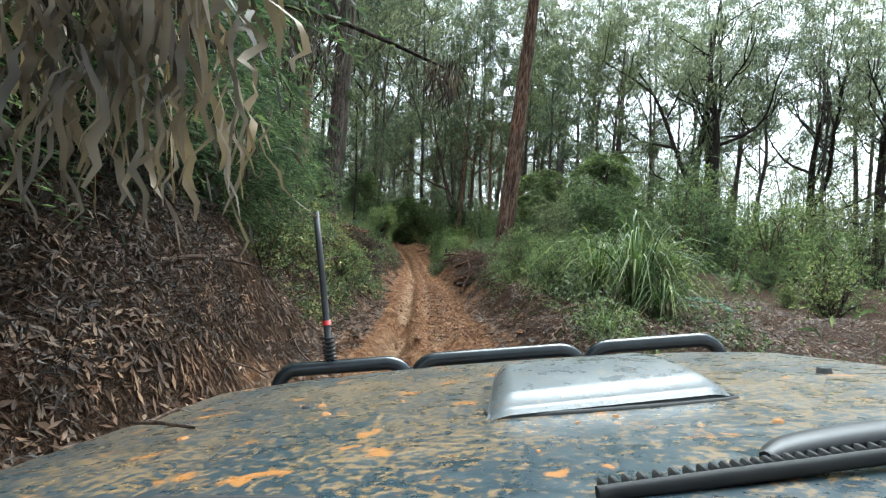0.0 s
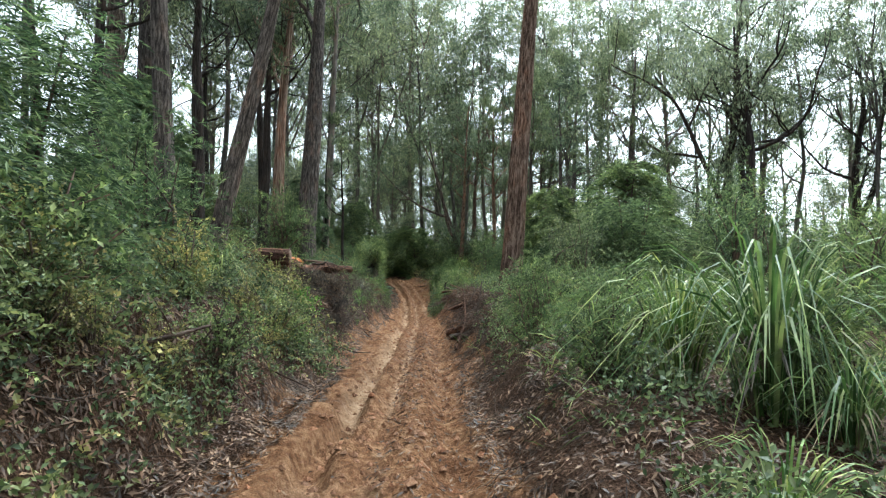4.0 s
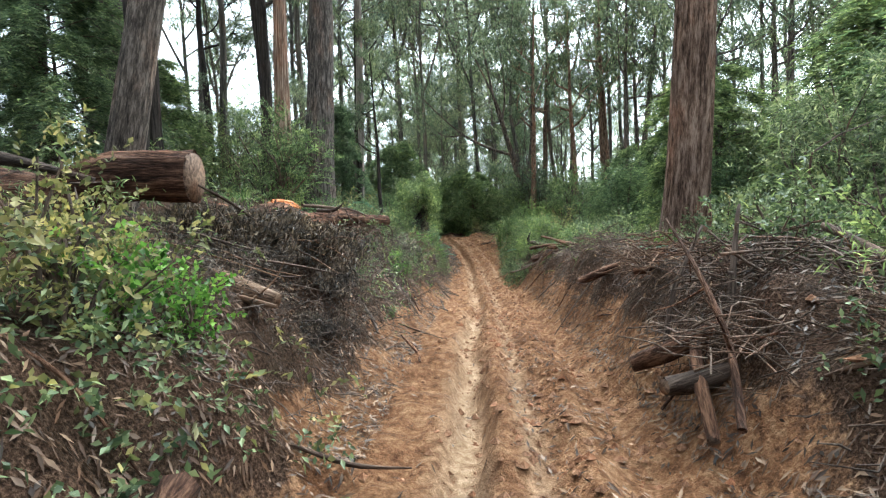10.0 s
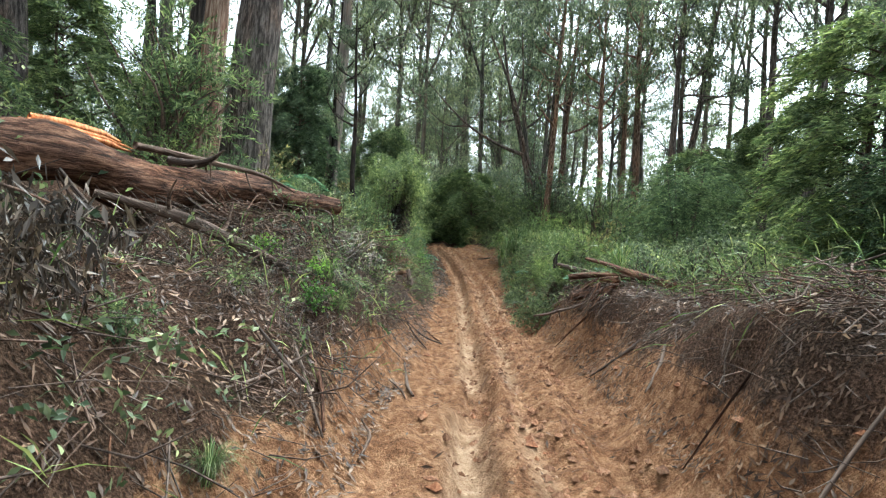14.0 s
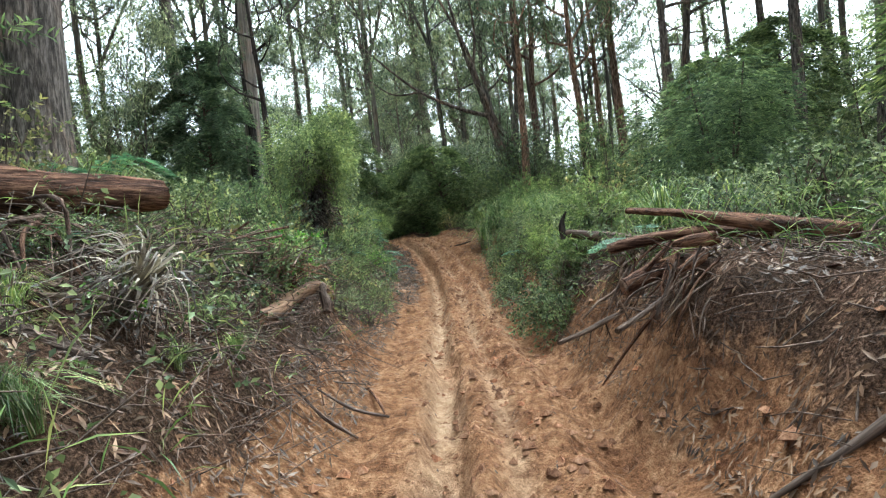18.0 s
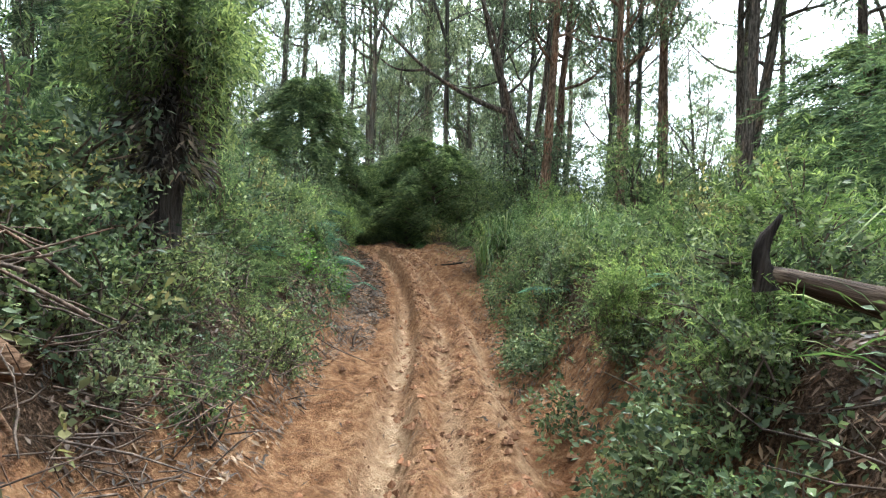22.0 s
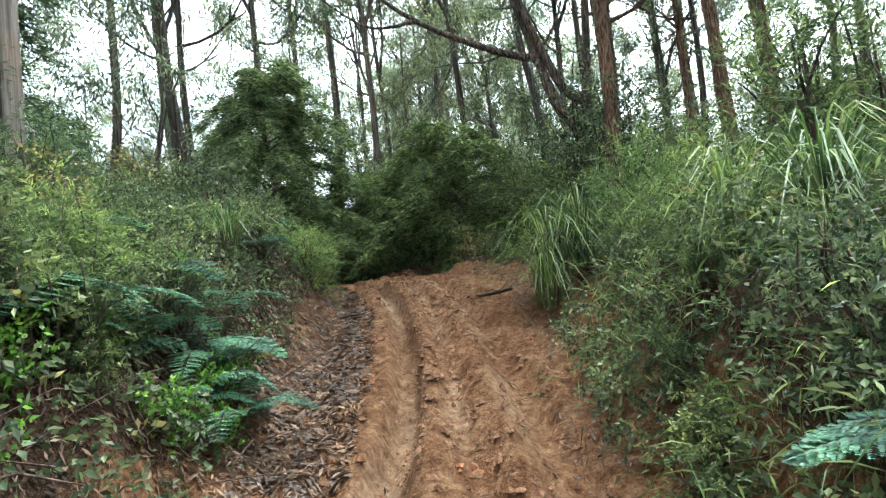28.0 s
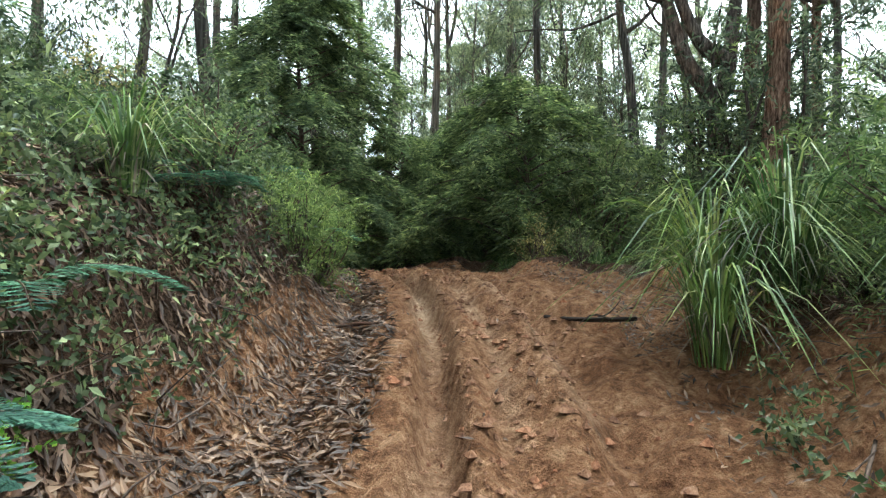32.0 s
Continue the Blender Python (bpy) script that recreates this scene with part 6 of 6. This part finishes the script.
rg = np.random.default_rng(509)
for i in range(30):
    y = rg.uniform(35.5, 40.5)
    x = float(along(y, TRACK_X) - along(y, HALF)) - 0.95 - 1.6 * rg.random()
    k = int(rg.integers(0, 5))
    me = (scrub[0], scrub[2], fresh[0], tea[0], scrub[1])[k]
    bush_thing("bank_bush", me, stand(x, y, rg.uniform(0, 360), (0, 10), rg.uniform(0.7, 1.05) * (0.42 if k in (2, 3) else 1.0)), "thick green bush crowding the bank", "bush", "bushes on the left bank")
for me, x, y, sz in ((fresh[0], 2.5, 44.3, 0.7), (fresh[1], 3.6, 43.2, 0.5), (fresh[1], 3.4, 45.6, 0.9)):
    bush_thing("bank_bush", me, stand(x, y, y * 53 % 360, (0, 0), sz), "tall light green feathery bush on the bank", "bush", "feathery bushes on the bank")
rg = np.random.default_rng(508)
for i in range(46):
    y = rg.uniform(32.6, 44.2)
    x = float(along(y, TRACK_X) + along(y, HALF_R)) + 0.2 + 1.2 * rg.random()
    if y > 41 and x < 2.0 or 35.2 < y < 39.5 and x < 1.75:
        continue
    k = int(rg.integers(0, 6))
    me = (scrub[0], scrub[2], tea[0], tea[2], scrub[1], scrub[3])[k]
    sz = rg.uniform(0.45, 0.75) * (0.42 if k in (2, 3) else 1.0)
    bush_thing("bank_bush", me, stand(x, y, rg.uniform(0, 360), (0, -14), sz), "leafy green bush hanging over the clay bank", "bush", "bushes over the track edge")
for i in range(34):
    y = rg.uniform(30, 35.6) if i < 18 else rg.uniform(7.0, 14.0)
    x = float(along(y, TRACK_X) - along(y, HALF)) - (1.1 if y > 20 else 0.5) - 1.3 * rg.random()
    k = int(rg.integers(0, 5))
    me = (scrub[0], scrub[1], scrub[2], yellow, scrub[3])[k]
    bush_thing("bank_bush", me, stand(x, y, rg.uniform(0, 360), (0, 14), rg.uniform(0.4, 0.75)), "scraggy low bush with yellowing leaves on the steep bank" if k == 3 else "scraggy green bush on the steep bank", "bush", "bushes on the steep bank")

for i in range(16):
    y = rg.uniform(33.3, 36.6)
    x = float(along(y, TRACK_X) - along(y, HALF)) - 0.35 - 0.9 * rg.random()
    bush_thing("bank_bush", (scrub[0], scrub[3], scrub[2], scrub[1])[i % 4], stand(x, y, rg.uniform(0, 360), (0, 16), rg.uniform(0.35, 0.6)), "scraggy green bush low on the bank", "bush", "bushes on the steep bank")

# torn root plate of the long fallen trunk
rg = np.random.default_rng(503)
for i in range(20):
    a, L = rg.uniform(-1.6, 1.8), rg.uniform(0.35, 1.0)
    x0, y0, z0 = -2.95 + rg.normal(0, 0.12), 28.9 + rg.normal(0, 0.4), 1.35 + rg.normal(0, 0.1)
    e = (x0 + math.cos(a) * L, y0 + math.sin(a) * L * 0.8)
    z1 = ground_height(*e)
    log_thing("root", [(x0, y0, z0), ((x0 + e[0]) / 2 + rg.normal(0, 0.08), (y0 + e[1]) / 2, (z0 + z1) / 2 + rg.uniform(0, 0.3)), (*e, z1 - 0.02)], [rg.uniform(0.012, 0.035), 0.018, 0.006],
              (LOGBARK, DEADWOOD, DEADWOOD)[i % 3], "torn root of the fallen trunk", "root", seed=520 + i, sides=6, group="roots of the fallen trunk", settle=False, rough=0.12)
dry = new("dry_grass", grow_tussock(97, 110, 0.55, PALEDEAD, 0.08))
dry.matrix_basis = stand(-2.2, 28.5, 0, (0, 40), 1.0, -0.1)
tagged(dry, "tuft of dry pale grass hanging on the bank", "grass")

# lumps of clay on the track
rg = np.random.default_rng(504)
cl = Build()
octa = np.array([(1, 0, 0), (0, 1, 0), (-1, 0, 0), (0, -1, 0), (0, 0, 1), (0, 0, -0.6)], float)
of = np.array([(0, 1, 4, 4), (1, 2, 4, 4), (2, 3, 4, 4), (3, 0, 4, 4), (1, 0, 5, 5), (2, 1, 5, 5), (3, 2, 5, 5), (0, 3, 5, 5)])
n = 7000
y = rg.uniform(1, 54, n)
x = along(y, TRACK_X) + rg.normal(0.1, 0.62, n)
z = height(x, y)
for i in range(n):
    r = 0.012 + 0.05 * rg.random() ** 3
    a = rg.uniform(0, 6.28)
    v = octa * (1 + rg.normal(0, 0.25, (6, 1))) * r * (1.2, 0.9, 0.75)
    v = v @ np.array([[math.cos(a), -math.sin(a), 0], [math.sin(a), math.cos(a), 0], [0, 0, 1]])
    cl.add(v + (x[i], y[i], z[i] + r * 0.15), of)
CLOD = bark_material("clay_lumps", (0.09, 0.042, 0.024), (0.2, 0.105, 0.06), (0.31, 0.185, 0.115), 10, 0.85, 0.4)
single("clay_lumps", cl, CLOD, Matrix(), "loose lumps of orange clay on the track", "clay", kind="stuff", smooth=False)

# low leaves over the floor of the woods
rg = np.random.default_rng(505)
fl = Build()
n = 60000
x, y = rg.uniform(-26, 26, n), rg.uniform(-8, 90, n)
keep = (np.abs(x - along(y, TRACK_X)) > 4.2) & (grain(x, y, 3.0) + rg.normal(0, 0.2, n) > -0.15) & ~((y < 12) & (x > 0) & (x < 12) & (rg.random(n) < 0.7))
x, y = x[keep], y[keep]
fl.leaves(np.column_stack([x, y, height(x, y, False) + rg.random(len(x)) ** 1.5 * 0.9]), rg.normal(0, 0.7, (len(x), 3)) + (0, 0, 0.5), rg.uniform(0.1, 0.3, len(x)), rg.uniform(0.025, 0.07, len(x)), 0.25, rg)
single("forest_floor_growth", fl, TEA, Matrix(), "low green growth on the floor of the woods", "undergrowth", kind="stuff", smooth=False)

# heaps of bare dead sticks
def stick_heap(seed, wide, high):
    rg = np.random.default_rng(seed)
    b = Build()
    for i in range(110):
        a, L = rg.uniform(0, 6.28), rg.uniform(0.35, 1.3) * wide
        c = rg.normal(0, 0.4, 3) * (wide, wide, 0)
        z = max(0.0, high * (1 - (c[0] ** 2 + c[1] ** 2) / (1.4 * wide) ** 2)) * rg.random()
        d = np.array([math.cos(a), math.sin(a), rg.normal(0, 0.25)]) * L / 2
        r = rg.uniform(0.004, 0.017)
        b.tube(curve([c - d + (0, 0, z), c + rg.normal(0, 0.05, 3) + (0, 0, z + 0.03), c + d + (0, 0, z)], 6), np.linspace(r, r * 0.35, 6), 5, 0.1, False, i)
    return b


for mat, seed, x, y, sz, lab in ((DEADWOOD, 601, 2.35, 18.9, 0.75, "tangled heap of pale dead sticks"), (TWIG, 602, 3.1, 19.7, 0.9, "tangled heap of dark dead sticks"), (DEADWOOD, 603, 2.5, 17.3, 0.6, "tangled heap of pale dead sticks"),
                                 (TWIG, 606, -2.5, 30.6, 0.9, "tangled heap of dark dead sticks"),
                                 (TWIG, 607, -2.6, 32.4, 0.8, "tangled heap of dark dead sticks"), (DEADWOOD, 608, 2.6, 26.2, 0.7, "tangled heap of pale dead sticks"), (TWIG, 609, 2.3, 24.2, 0.6, "tangled heap of dark dead sticks"), (DEADWOOD, 610, -3.2, 27.0, 0.7, "tangled heap of pale dead sticks"), (TWIG, 611, 1.95, 17.9, 0.7, "tangled heap of dark dead sticks"), (BRANCH, 612, 2.2, 20.4, 0.8, "tangled heap of pale dead sticks"), (TWIG, 613, 2.9, 18.4, 0.9, "tangled heap of dark dead sticks"), (BRANCH, 615, -2.2, 31.6, 0.7, "tangled heap of pale dead sticks")):
    single("dead_sticks", stick_heap(seed, 0.9, 0.55), mat, stand(x, y, seed * 47 % 360, (0, 0), sz, 0.02), lab, "brush", "heaps of sticks", "stuff")
bush_thing("creeper", broad, stand(3.2, 23.2, 30, (0, 0), 0.55), "green creeper climbing beside the big trunk", "bush")


# ---- the off-road vehicle, standing at the start of the track ----
def paint_material(name, base, mud=1.0):
    m, nt, bs = material(name, 0.35, 0.5)
    w = coords(nt, (1, 1, 1))
    a, b, c = noise_tex(nt, coords(nt, (1, 0.8, 1)), 15, 5, 0.6), noise_tex(nt, w, 85, 4, 0.62), noise_tex(nt, w, 3.0, 3)
    d = noise_tex(nt, w, 22, 5, 0.7)
    film = ramp(nt, d, ((0.35, (0.0, 0.0, 0.0)), (0.75, (0.55, 0.55, 0.55))))
    col = mix(nt, film, base, (base[0] * 1.35, base[1] * 1.3, base[2] * 1.2))
    lim = 0.555 + 0.25 * (1 - mud)
    add = nt.nodes.new("ShaderNodeMath")
    add.operation = "MULTIPLY_ADD"
    nt.links.new(c, add.inputs[0])
    add.inputs[1].default_value = 0.35
    nt.links.new(b, add.inputs[2])
    flecks = ramp(nt, add.outputs[0], ((lim + 0.115, (0, 0, 0)), (lim + 0.17, (0.85, 0.85, 0.85))))
    col = mix(nt, flecks, col, (0.22, 0.145, 0.07))
    blobs = ramp(nt, a, ((lim + 0.07, (0, 0, 0)), (lim + 0.10, (0.95, 0.95, 0.95))))
    col = mix(nt, blobs, col, (0.36, 0.16, 0.045))
    nt.links.new(col, bs.inputs["Base Color"])
    nt.links.new(ramp(nt, d, ((0.35, (0.2, 0.2, 0.2)), (0.65, (0.45, 0.45, 0.45)))), bs.inputs["Roughness"])
    bump(nt, bs, b, 0.15, 0.004)
    return m


def plain(name, col, rough, metal=0.0):
    m, nt, bs = material(name, rough, 0.5)
    n = noise_tex(nt, coords(nt, (1, 1, 1)), 25, 4)
    nt.links.new(mix(nt, 1.0, col, ramp(nt, n, ((0.3, (0.7, 0.7, 0.7)), (0.7, (1.2, 1.2, 1.2)))), "MULTIPLY"), bs.inputs["Base Color"])
    bs.inputs["Metallic"].default_value = metal
    return m


PAINT = paint_material("muddy_blue_grey_paint", (0.026, 0.042, 0.054))
SCOOP = paint_material("silver_grey_paint", (0.10, 0.11, 0.118), 0.55)
TUBE = plain("black_bar_paint", (0.02, 0.025, 0.03), 0.22)
RUBBER = plain("black_rubber", (0.018, 0.018, 0.018), 0.75)
PLASTIC = plain("black_plastic", (0.03, 0.03, 0.032), 0.5)
RED = plain("red_band", (0.5, 0.03, 0.03), 0.4)
STEEL = plain("muddy_steel", (0.3, 0.28, 0.26), 0.45, 0.8)
MUD = plain("dry_orange_mud", (0.36, 0.17, 0.06), 0.9)


def sheet(fn, nu, nv, thick=0.03):
    """A skin over u, v in 0..1, with a rim that gives it depth."""
    u, v = np.meshgrid(np.linspace(0, 1, nu), np.linspace(0, 1, nv), indexing="ij")
    p = np.stack(fn(u.ravel(), v.ravel()), 1)
    b = Build()
    i, j = np.meshgrid(np.arange(nu - 1), np.arange(nv - 1), indexing="ij")
    k = (i * nv + j).ravel()
    q = np.stack([k, k + nv, k + nv + 1, k + 1], 1)
    b.add(p, q)
    b.add(p - (0, 0, thick), q[:, ::-1])
    n = nu * nv
    ring = [*range(0, n, nv), *range(n - nv + 1, n), *range(n - 1 - nv, -1, -nv), *range(nv - 2, 0, -1)]
    r = np.array(ring)
    r2 = np.roll(r, -1)
    b.f.append(np.stack([r, r2, r2 + n, r + n], 1))
    return b


def block(x0, x1, y0, y1, z0, z1, bevel=0.03):
    bm = bmesh.new()
    bmesh.ops.create_cube(bm, size=1)
    for v in bm.verts:
        v.co = ((x0 + x1) / 2 + v.co.x * (x1 - x0), (y0 + y1) / 2 + v.co.y * (y1 - y0), (z0 + z1) / 2 + v.co.z * (z1 - z0))
    bmesh.ops.bevel(bm, geom=bm.edges[:], offset=bevel, segments=2, affect="EDGES")
    bm.faces.ensure_lookup_table()
    b = Build()
    bmesh.ops.triangulate(bm, faces=bm.faces[:])
    bm.verts.index_update()
    b.add([v.co[:] for v in bm.verts], [[*(v.index for v in f.verts), f.verts[2].index] for f in bm.faces])
    bm.free()
    return b


# x to the right, y forwards, z up, from a point between the front seats at eye height
car = thing("off_road_vehicle", pose(0, 0, 1.65, 0, 0, -2.64) @ pose(0, 0, 0, -1.2, -7.4, 0), "mud-splashed blue-grey four-wheel drive standing on the clay track", "vehicle")
X0 = 0.12


def hood(u, v):
    x = (u - 0.5) * 1.84
    y = 0.28 + v * 1.35
    z = -0.232 - (y - 0.7) * 0.125 - 0.03 * (np.abs(x) / 0.78) ** 2.4 - 0.13 * np.clip((np.abs(x) - 0.80) / 0.12, 0, 1) ** 2 - 0.10 * np.clip((v - 0.94) / 0.06, 0, 1) ** 2
    z = z - 0.010 * np.exp(-((np.abs(x) - 0.47) / 0.012) ** 2)
    return X0 + x, y, z


part("bonnet", sheet(hood, 61, 41), PAINT, car, "muddy blue-grey bonnet")


def scoop_skin(u, v):
    w = 0.185 - 0.035 * v
    x = 0.215 + (u - 0.5) * 2 * w
    y = 0.735 + v * 0.33 + 0.05 * (u - 0.5)
    rise = 0.055 * np.sin(np.pi * np.clip(0.12 + 0.6 * v, 0, 1)) ** 0.7
    sides = np.clip(np.minimum(u, 1 - u) / 0.10, 0, 1) ** 0.5 * np.clip((1 - v) / 0.12, 0, 1) ** 0.5 * np.clip(v / 0.10 + 0.15, 0, 1) ** 0.5
    return x, y, -0.238 - (y - 0.7) * 0.125 + rise * sides


part("scoop", sheet(scoop_skin, 31, 31, 0.006), SCOOP, car, "smooth silver-grey bonnet scoop")
seal = Build()
seal.tube(curve([(0.045, 0.80, -0.245), (0.05, 0.735, -0.238), (0.2, 0.72, -0.236), (0.38, 0.745, -0.242), (0.395, 0.79, -0.248)], 16), np.full(16, 0.006), 6)
part("scoop_seal", seal, RUBBER, car, "dark rubber seal of the scoop")
for x0, x1 in ((-0.70, -0.27), (-0.25, 0.29), (0.31, 0.74)):
    t = Build()
    zz = -0.352
    q = np.linspace(0, np.pi / 2, 7)
    prof = [(x0, zz - 0.3), *((x0 + 0.07 - 0.07 * math.cos(k), zz - 0.07 + 0.07 * math.sin(k)) for k in q), *((x0 + (x1 - x0) * k, zz) for k in (0.3, 0.5, 0.7)),
            *((x1 - 0.07 + 0.07 * math.sin(k), zz - 0.07 + 0.07 * math.cos(k)) for k in q), (x1, zz - 0.3)]
    t.tube([(X0 + x, 1.71, z) for x, z in prof], np.full(len(prof), 0.023), 14)
    part("bar_hoop", t, TUBE, car, "glossy black bull bar hoop")
part("bar_beam", block(X0 - 0.88, X0 + 0.88, 1.62, 1.82, -0.98, -0.62, 0.04), TUBE, car, "black steel bull bar beam")
aerial = Build()
aerial.tube([(-0.405, 1.72, -0.33), (-0.41, 1.72, -0.05), (-0.415, 1.72, 0.155)], [0.012, 0.011, 0.0105], 8)
aerial_ob = part("aerial", aerial, PLASTIC, car, "black whip aerial on the bull bar")
coil = Build()
for i in range(7):
    a = np.linspace(0, 2 * np.pi, 13)
    z = -0.335 + i * 0.013
    coil.tube(np.column_stack([-0.405 + 0.017 * np.cos(a), 1.72 + 0.017 * np.sin(a), np.full(13, z)]), np.full(13, 0.004), 5, 0, False)
part("coil", coil, PLASTIC, aerial_ob)
band_ = Build()
band_.tube([(-0.406, 1.72, -0.215), (-0.4065, 1.72, -0.20)], [0.0145, 0.0145], 10)
part("band", band_, RED, aerial_ob, "red band of the aerial")
def strip(pts, wide, high, n=16):
    """A flat bar along the points, thicker in the middle of its section."""
    p = curve(pts, n)
    tan = np.gradient(p, axis=0)
    tan /= np.linalg.norm(tan, axis=1)[:, None]
    s_ = np.cross(tan, (0, 0, 1.0))
    s_ /= np.linalg.norm(s_, axis=1)[:, None]
    u_ = np.cross(s_, tan)
    w_, h_ = np.broadcast_to(wide, (n,))[:, None] if np.ndim(wide) == 0 else np.interp(np.linspace(0, 1, n), np.linspace(0, 1, len(wide)), wide)[:, None], high
    ring = [p + s_ * w_ * a_ + u_ * h_ * b_ for a_, b_ in ((0.5, 0), (0.42, 0.75), (0.1, 1), (-0.1, 1), (-0.42, 0.75), (-0.5, 0), (-0.4, -0.4), (0.4, -0.4))]
    v = np.stack(ring, 1).reshape(-1, 3)
    i, j = np.meshgrid(np.arange(n - 1) * 8, np.arange(8), indexing="ij")
    k = (j + 1) % 8
    b = Build()
    b.add(v, np.stack([i + j, i + k, i + 8 + k, i + 8 + j], -1).reshape(-1, 4))
    e = (n - 1) * 8
    b.f.append(np.array([(0, 1, 2, 3), (0, 3, 4, 7), (4, 5, 6, 7), (e, e + 3, e + 2, e + 1), (e, e + 7, e + 4, e + 3), (e + 4, e + 7, e + 6, e + 5)]))
    return b


# wipers: an arm over a ribbed rubber blade
for arm_pts, wide, blade_pts in (([(-0.56, 0.475, -0.215), (-0.40, 0.455, -0.2), (-0.28, 0.44, -0.2), (-0.15, 0.422, -0.2), (-0.088, 0.408, -0.205)], (0.016, 0.028, 0.034, 0.034, 0.026), [(-0.55, 0.44, -0.225), (-0.40, 0.415, -0.203), (-0.22, 0.395, -0.204), (-0.10, 0.38, -0.205)]),
                                 ([(0.245, 0.43, -0.193), (0.272, 0.44, -0.188), (0.335, 0.45, -0.186), (0.395, 0.455, -0.187), (0.47, 0.46, -0.193)], (0.016, 0.032, 0.036, 0.034, 0.022), [(0.095, 0.395, -0.192), (0.185, 0.402, -0.19), (0.26, 0.41, -0.19), (0.35, 0.42, -0.19), (0.47, 0.435, -0.196)])):
    arm = part("wiper", strip(arm_pts, wide, 0.011), PLASTIC, car, "black windscreen wiper arm")
    part("blade", strip(blade_pts, 0.011, 0.008, 20), RUBBER, arm, "ribbed black rubber blade")
    q = curve(blade_pts, 34)
    for x, y, z in q[1:-1]:
        part("rib", block(x - 0.003, x + 0.003, y + 0.002, y + 0.016, z - 0.006, z + 0.008, 0.0012), RUBBER, arm)
cap = Build()
cap.tube([(-0.088, 0.406, -0.222), (-0.088, 0.406, -0.197), (-0.088, 0.406, -0.193)], [0.015, 0.014, 0.008], 12)
part("wiper_cap", cap, PLASTIC, car, "black cap over the wiper pivot")
part("cowl", block(X0 - 0.74, X0 + 0.74, 0.2, 0.28, -0.30, -0.215, 0.015), PLASTIC, car, "slotted black cowl below the windscreen")
for x, y in ((-0.40, 0.98), (0.56, 0.98)):
    n_ = Build()
    n_.tube([(X0 + x, y, -0.30), (X0 + x, y, -0.27)], [0.016, 0.012], 10)
    part("washer_jet", n_, RUBBER, car)
rg = np.random.default_rng(401)
for i in range(14):
    x, y = rg.uniform(-0.6, 0.3), 0.5 + 0.6 * rg.random() ** 1.4
    z = float(hood(np.array([x / 1.84 + 0.5]), np.array([(y - 0.28) / 1.35]))[2][0])
    r = rg.uniform(0.004, 0.012)
    lump = Build()
    lump.tube([(X0 + x, y, z - 0.004), (X0 + x, y, z + r * 0.35)], [r, r * 0.6], 7, 0.25, True, i)
    part("mud_lump", lump, MUD, car, "dried orange mud")
tw_ = Build()
for pts in ([(-0.50, 0.80, -0.225), (-0.44, 0.77, -0.22), (-0.38, 0.75, -0.225)], [(-0.46, 0.78, -0.22), (-0.44, 0.82, -0.215), (-0.45, 0.85, -0.225)]):
    tw_.tube(pts, [0.003, 0.003, 0.002], 5)
part("twig", tw_, DEADWOOD, car, "dry twig caught on the bonnet")
for sx in (-1, 1):
    part("wing", block(*sorted((X0 + sx * 0.80, X0 + sx * 0.93)), 0.1, 1.6, -0.78, -0.44, 0.05), PAINT, car, "muddy blue-grey front wing")
    part("headlight", block(*sorted((X0 + sx * 0.46, X0 + sx * 0.72)), 1.56, 1.63, -0.66, -0.48, 0.03), STEEL, car, "round-cornered headlight")
    part("door", block(*sorted((X0 + sx * 0.80, X0 + sx * 0.90)), -1.0, 0.1, -0.95, -0.28, 0.03), PAINT, car, "muddy door")
    part("rear_quarter", block(*sorted((X0 + sx * 0.80, X0 + sx * 0.90)), -3.0, -1.0, -0.95, -0.28, 0.03), PAINT, car)
    for y in (-0.15, -1.05, -2.9):
        p_ = Build()
        p_.tube([(X0 + sx * 0.83, y + (0.55 if y > -0.5 else 0), -0.3), (X0 + sx * 0.72, y, 0.30)], [0.035, 0.035], 8)
        part("pillar", p_, PAINT, car)
    for y in (0.95, -1.95):
        wheel = Build()
        wheel.tube([(X0 + sx * 0.64, y, -1.22), (X0 + sx * 0.68, y, -1.22), (X0 + sx * 0.88, y, -1.22), (X0 + sx * 0.92, y, -1.22)], [0.36, 0.42, 0.42, 0.36], 28, 0.02, True, 3)
        wo = part("wheel", wheel, RUBBER, car, "muddy off-road tyre")
        rim = Build()
        rim.tube([(X0 + sx * 0.90, y, -1.22), (X0 + sx * 0.93, y, -1.22)], [0.22, 0.2], 20)
        part("rim", rim, STEEL, wo)
part("grille", block(X0 - 0.45, X0 + 0.45, 1.56, 1.61, -0.70, -0.48, 0.02), PLASTIC, car, "black grille")
part("roof", block(X0 - 0.76, X0 + 0.76, -3.0, -0.12, 0.30, 0.36, 0.03), PAINT, car, "blue-grey roof")
part("chassis", block(X0 - 0.62, X0 + 0.62, -2.9, 1.6, -1.15, -0.85, 0.04), PLASTIC, car)
part("tailgate", block(X0 - 0.8, X0 + 0.8, -3.08, -2.98, -0.95, 0.28, 0.04), PAINT, car)
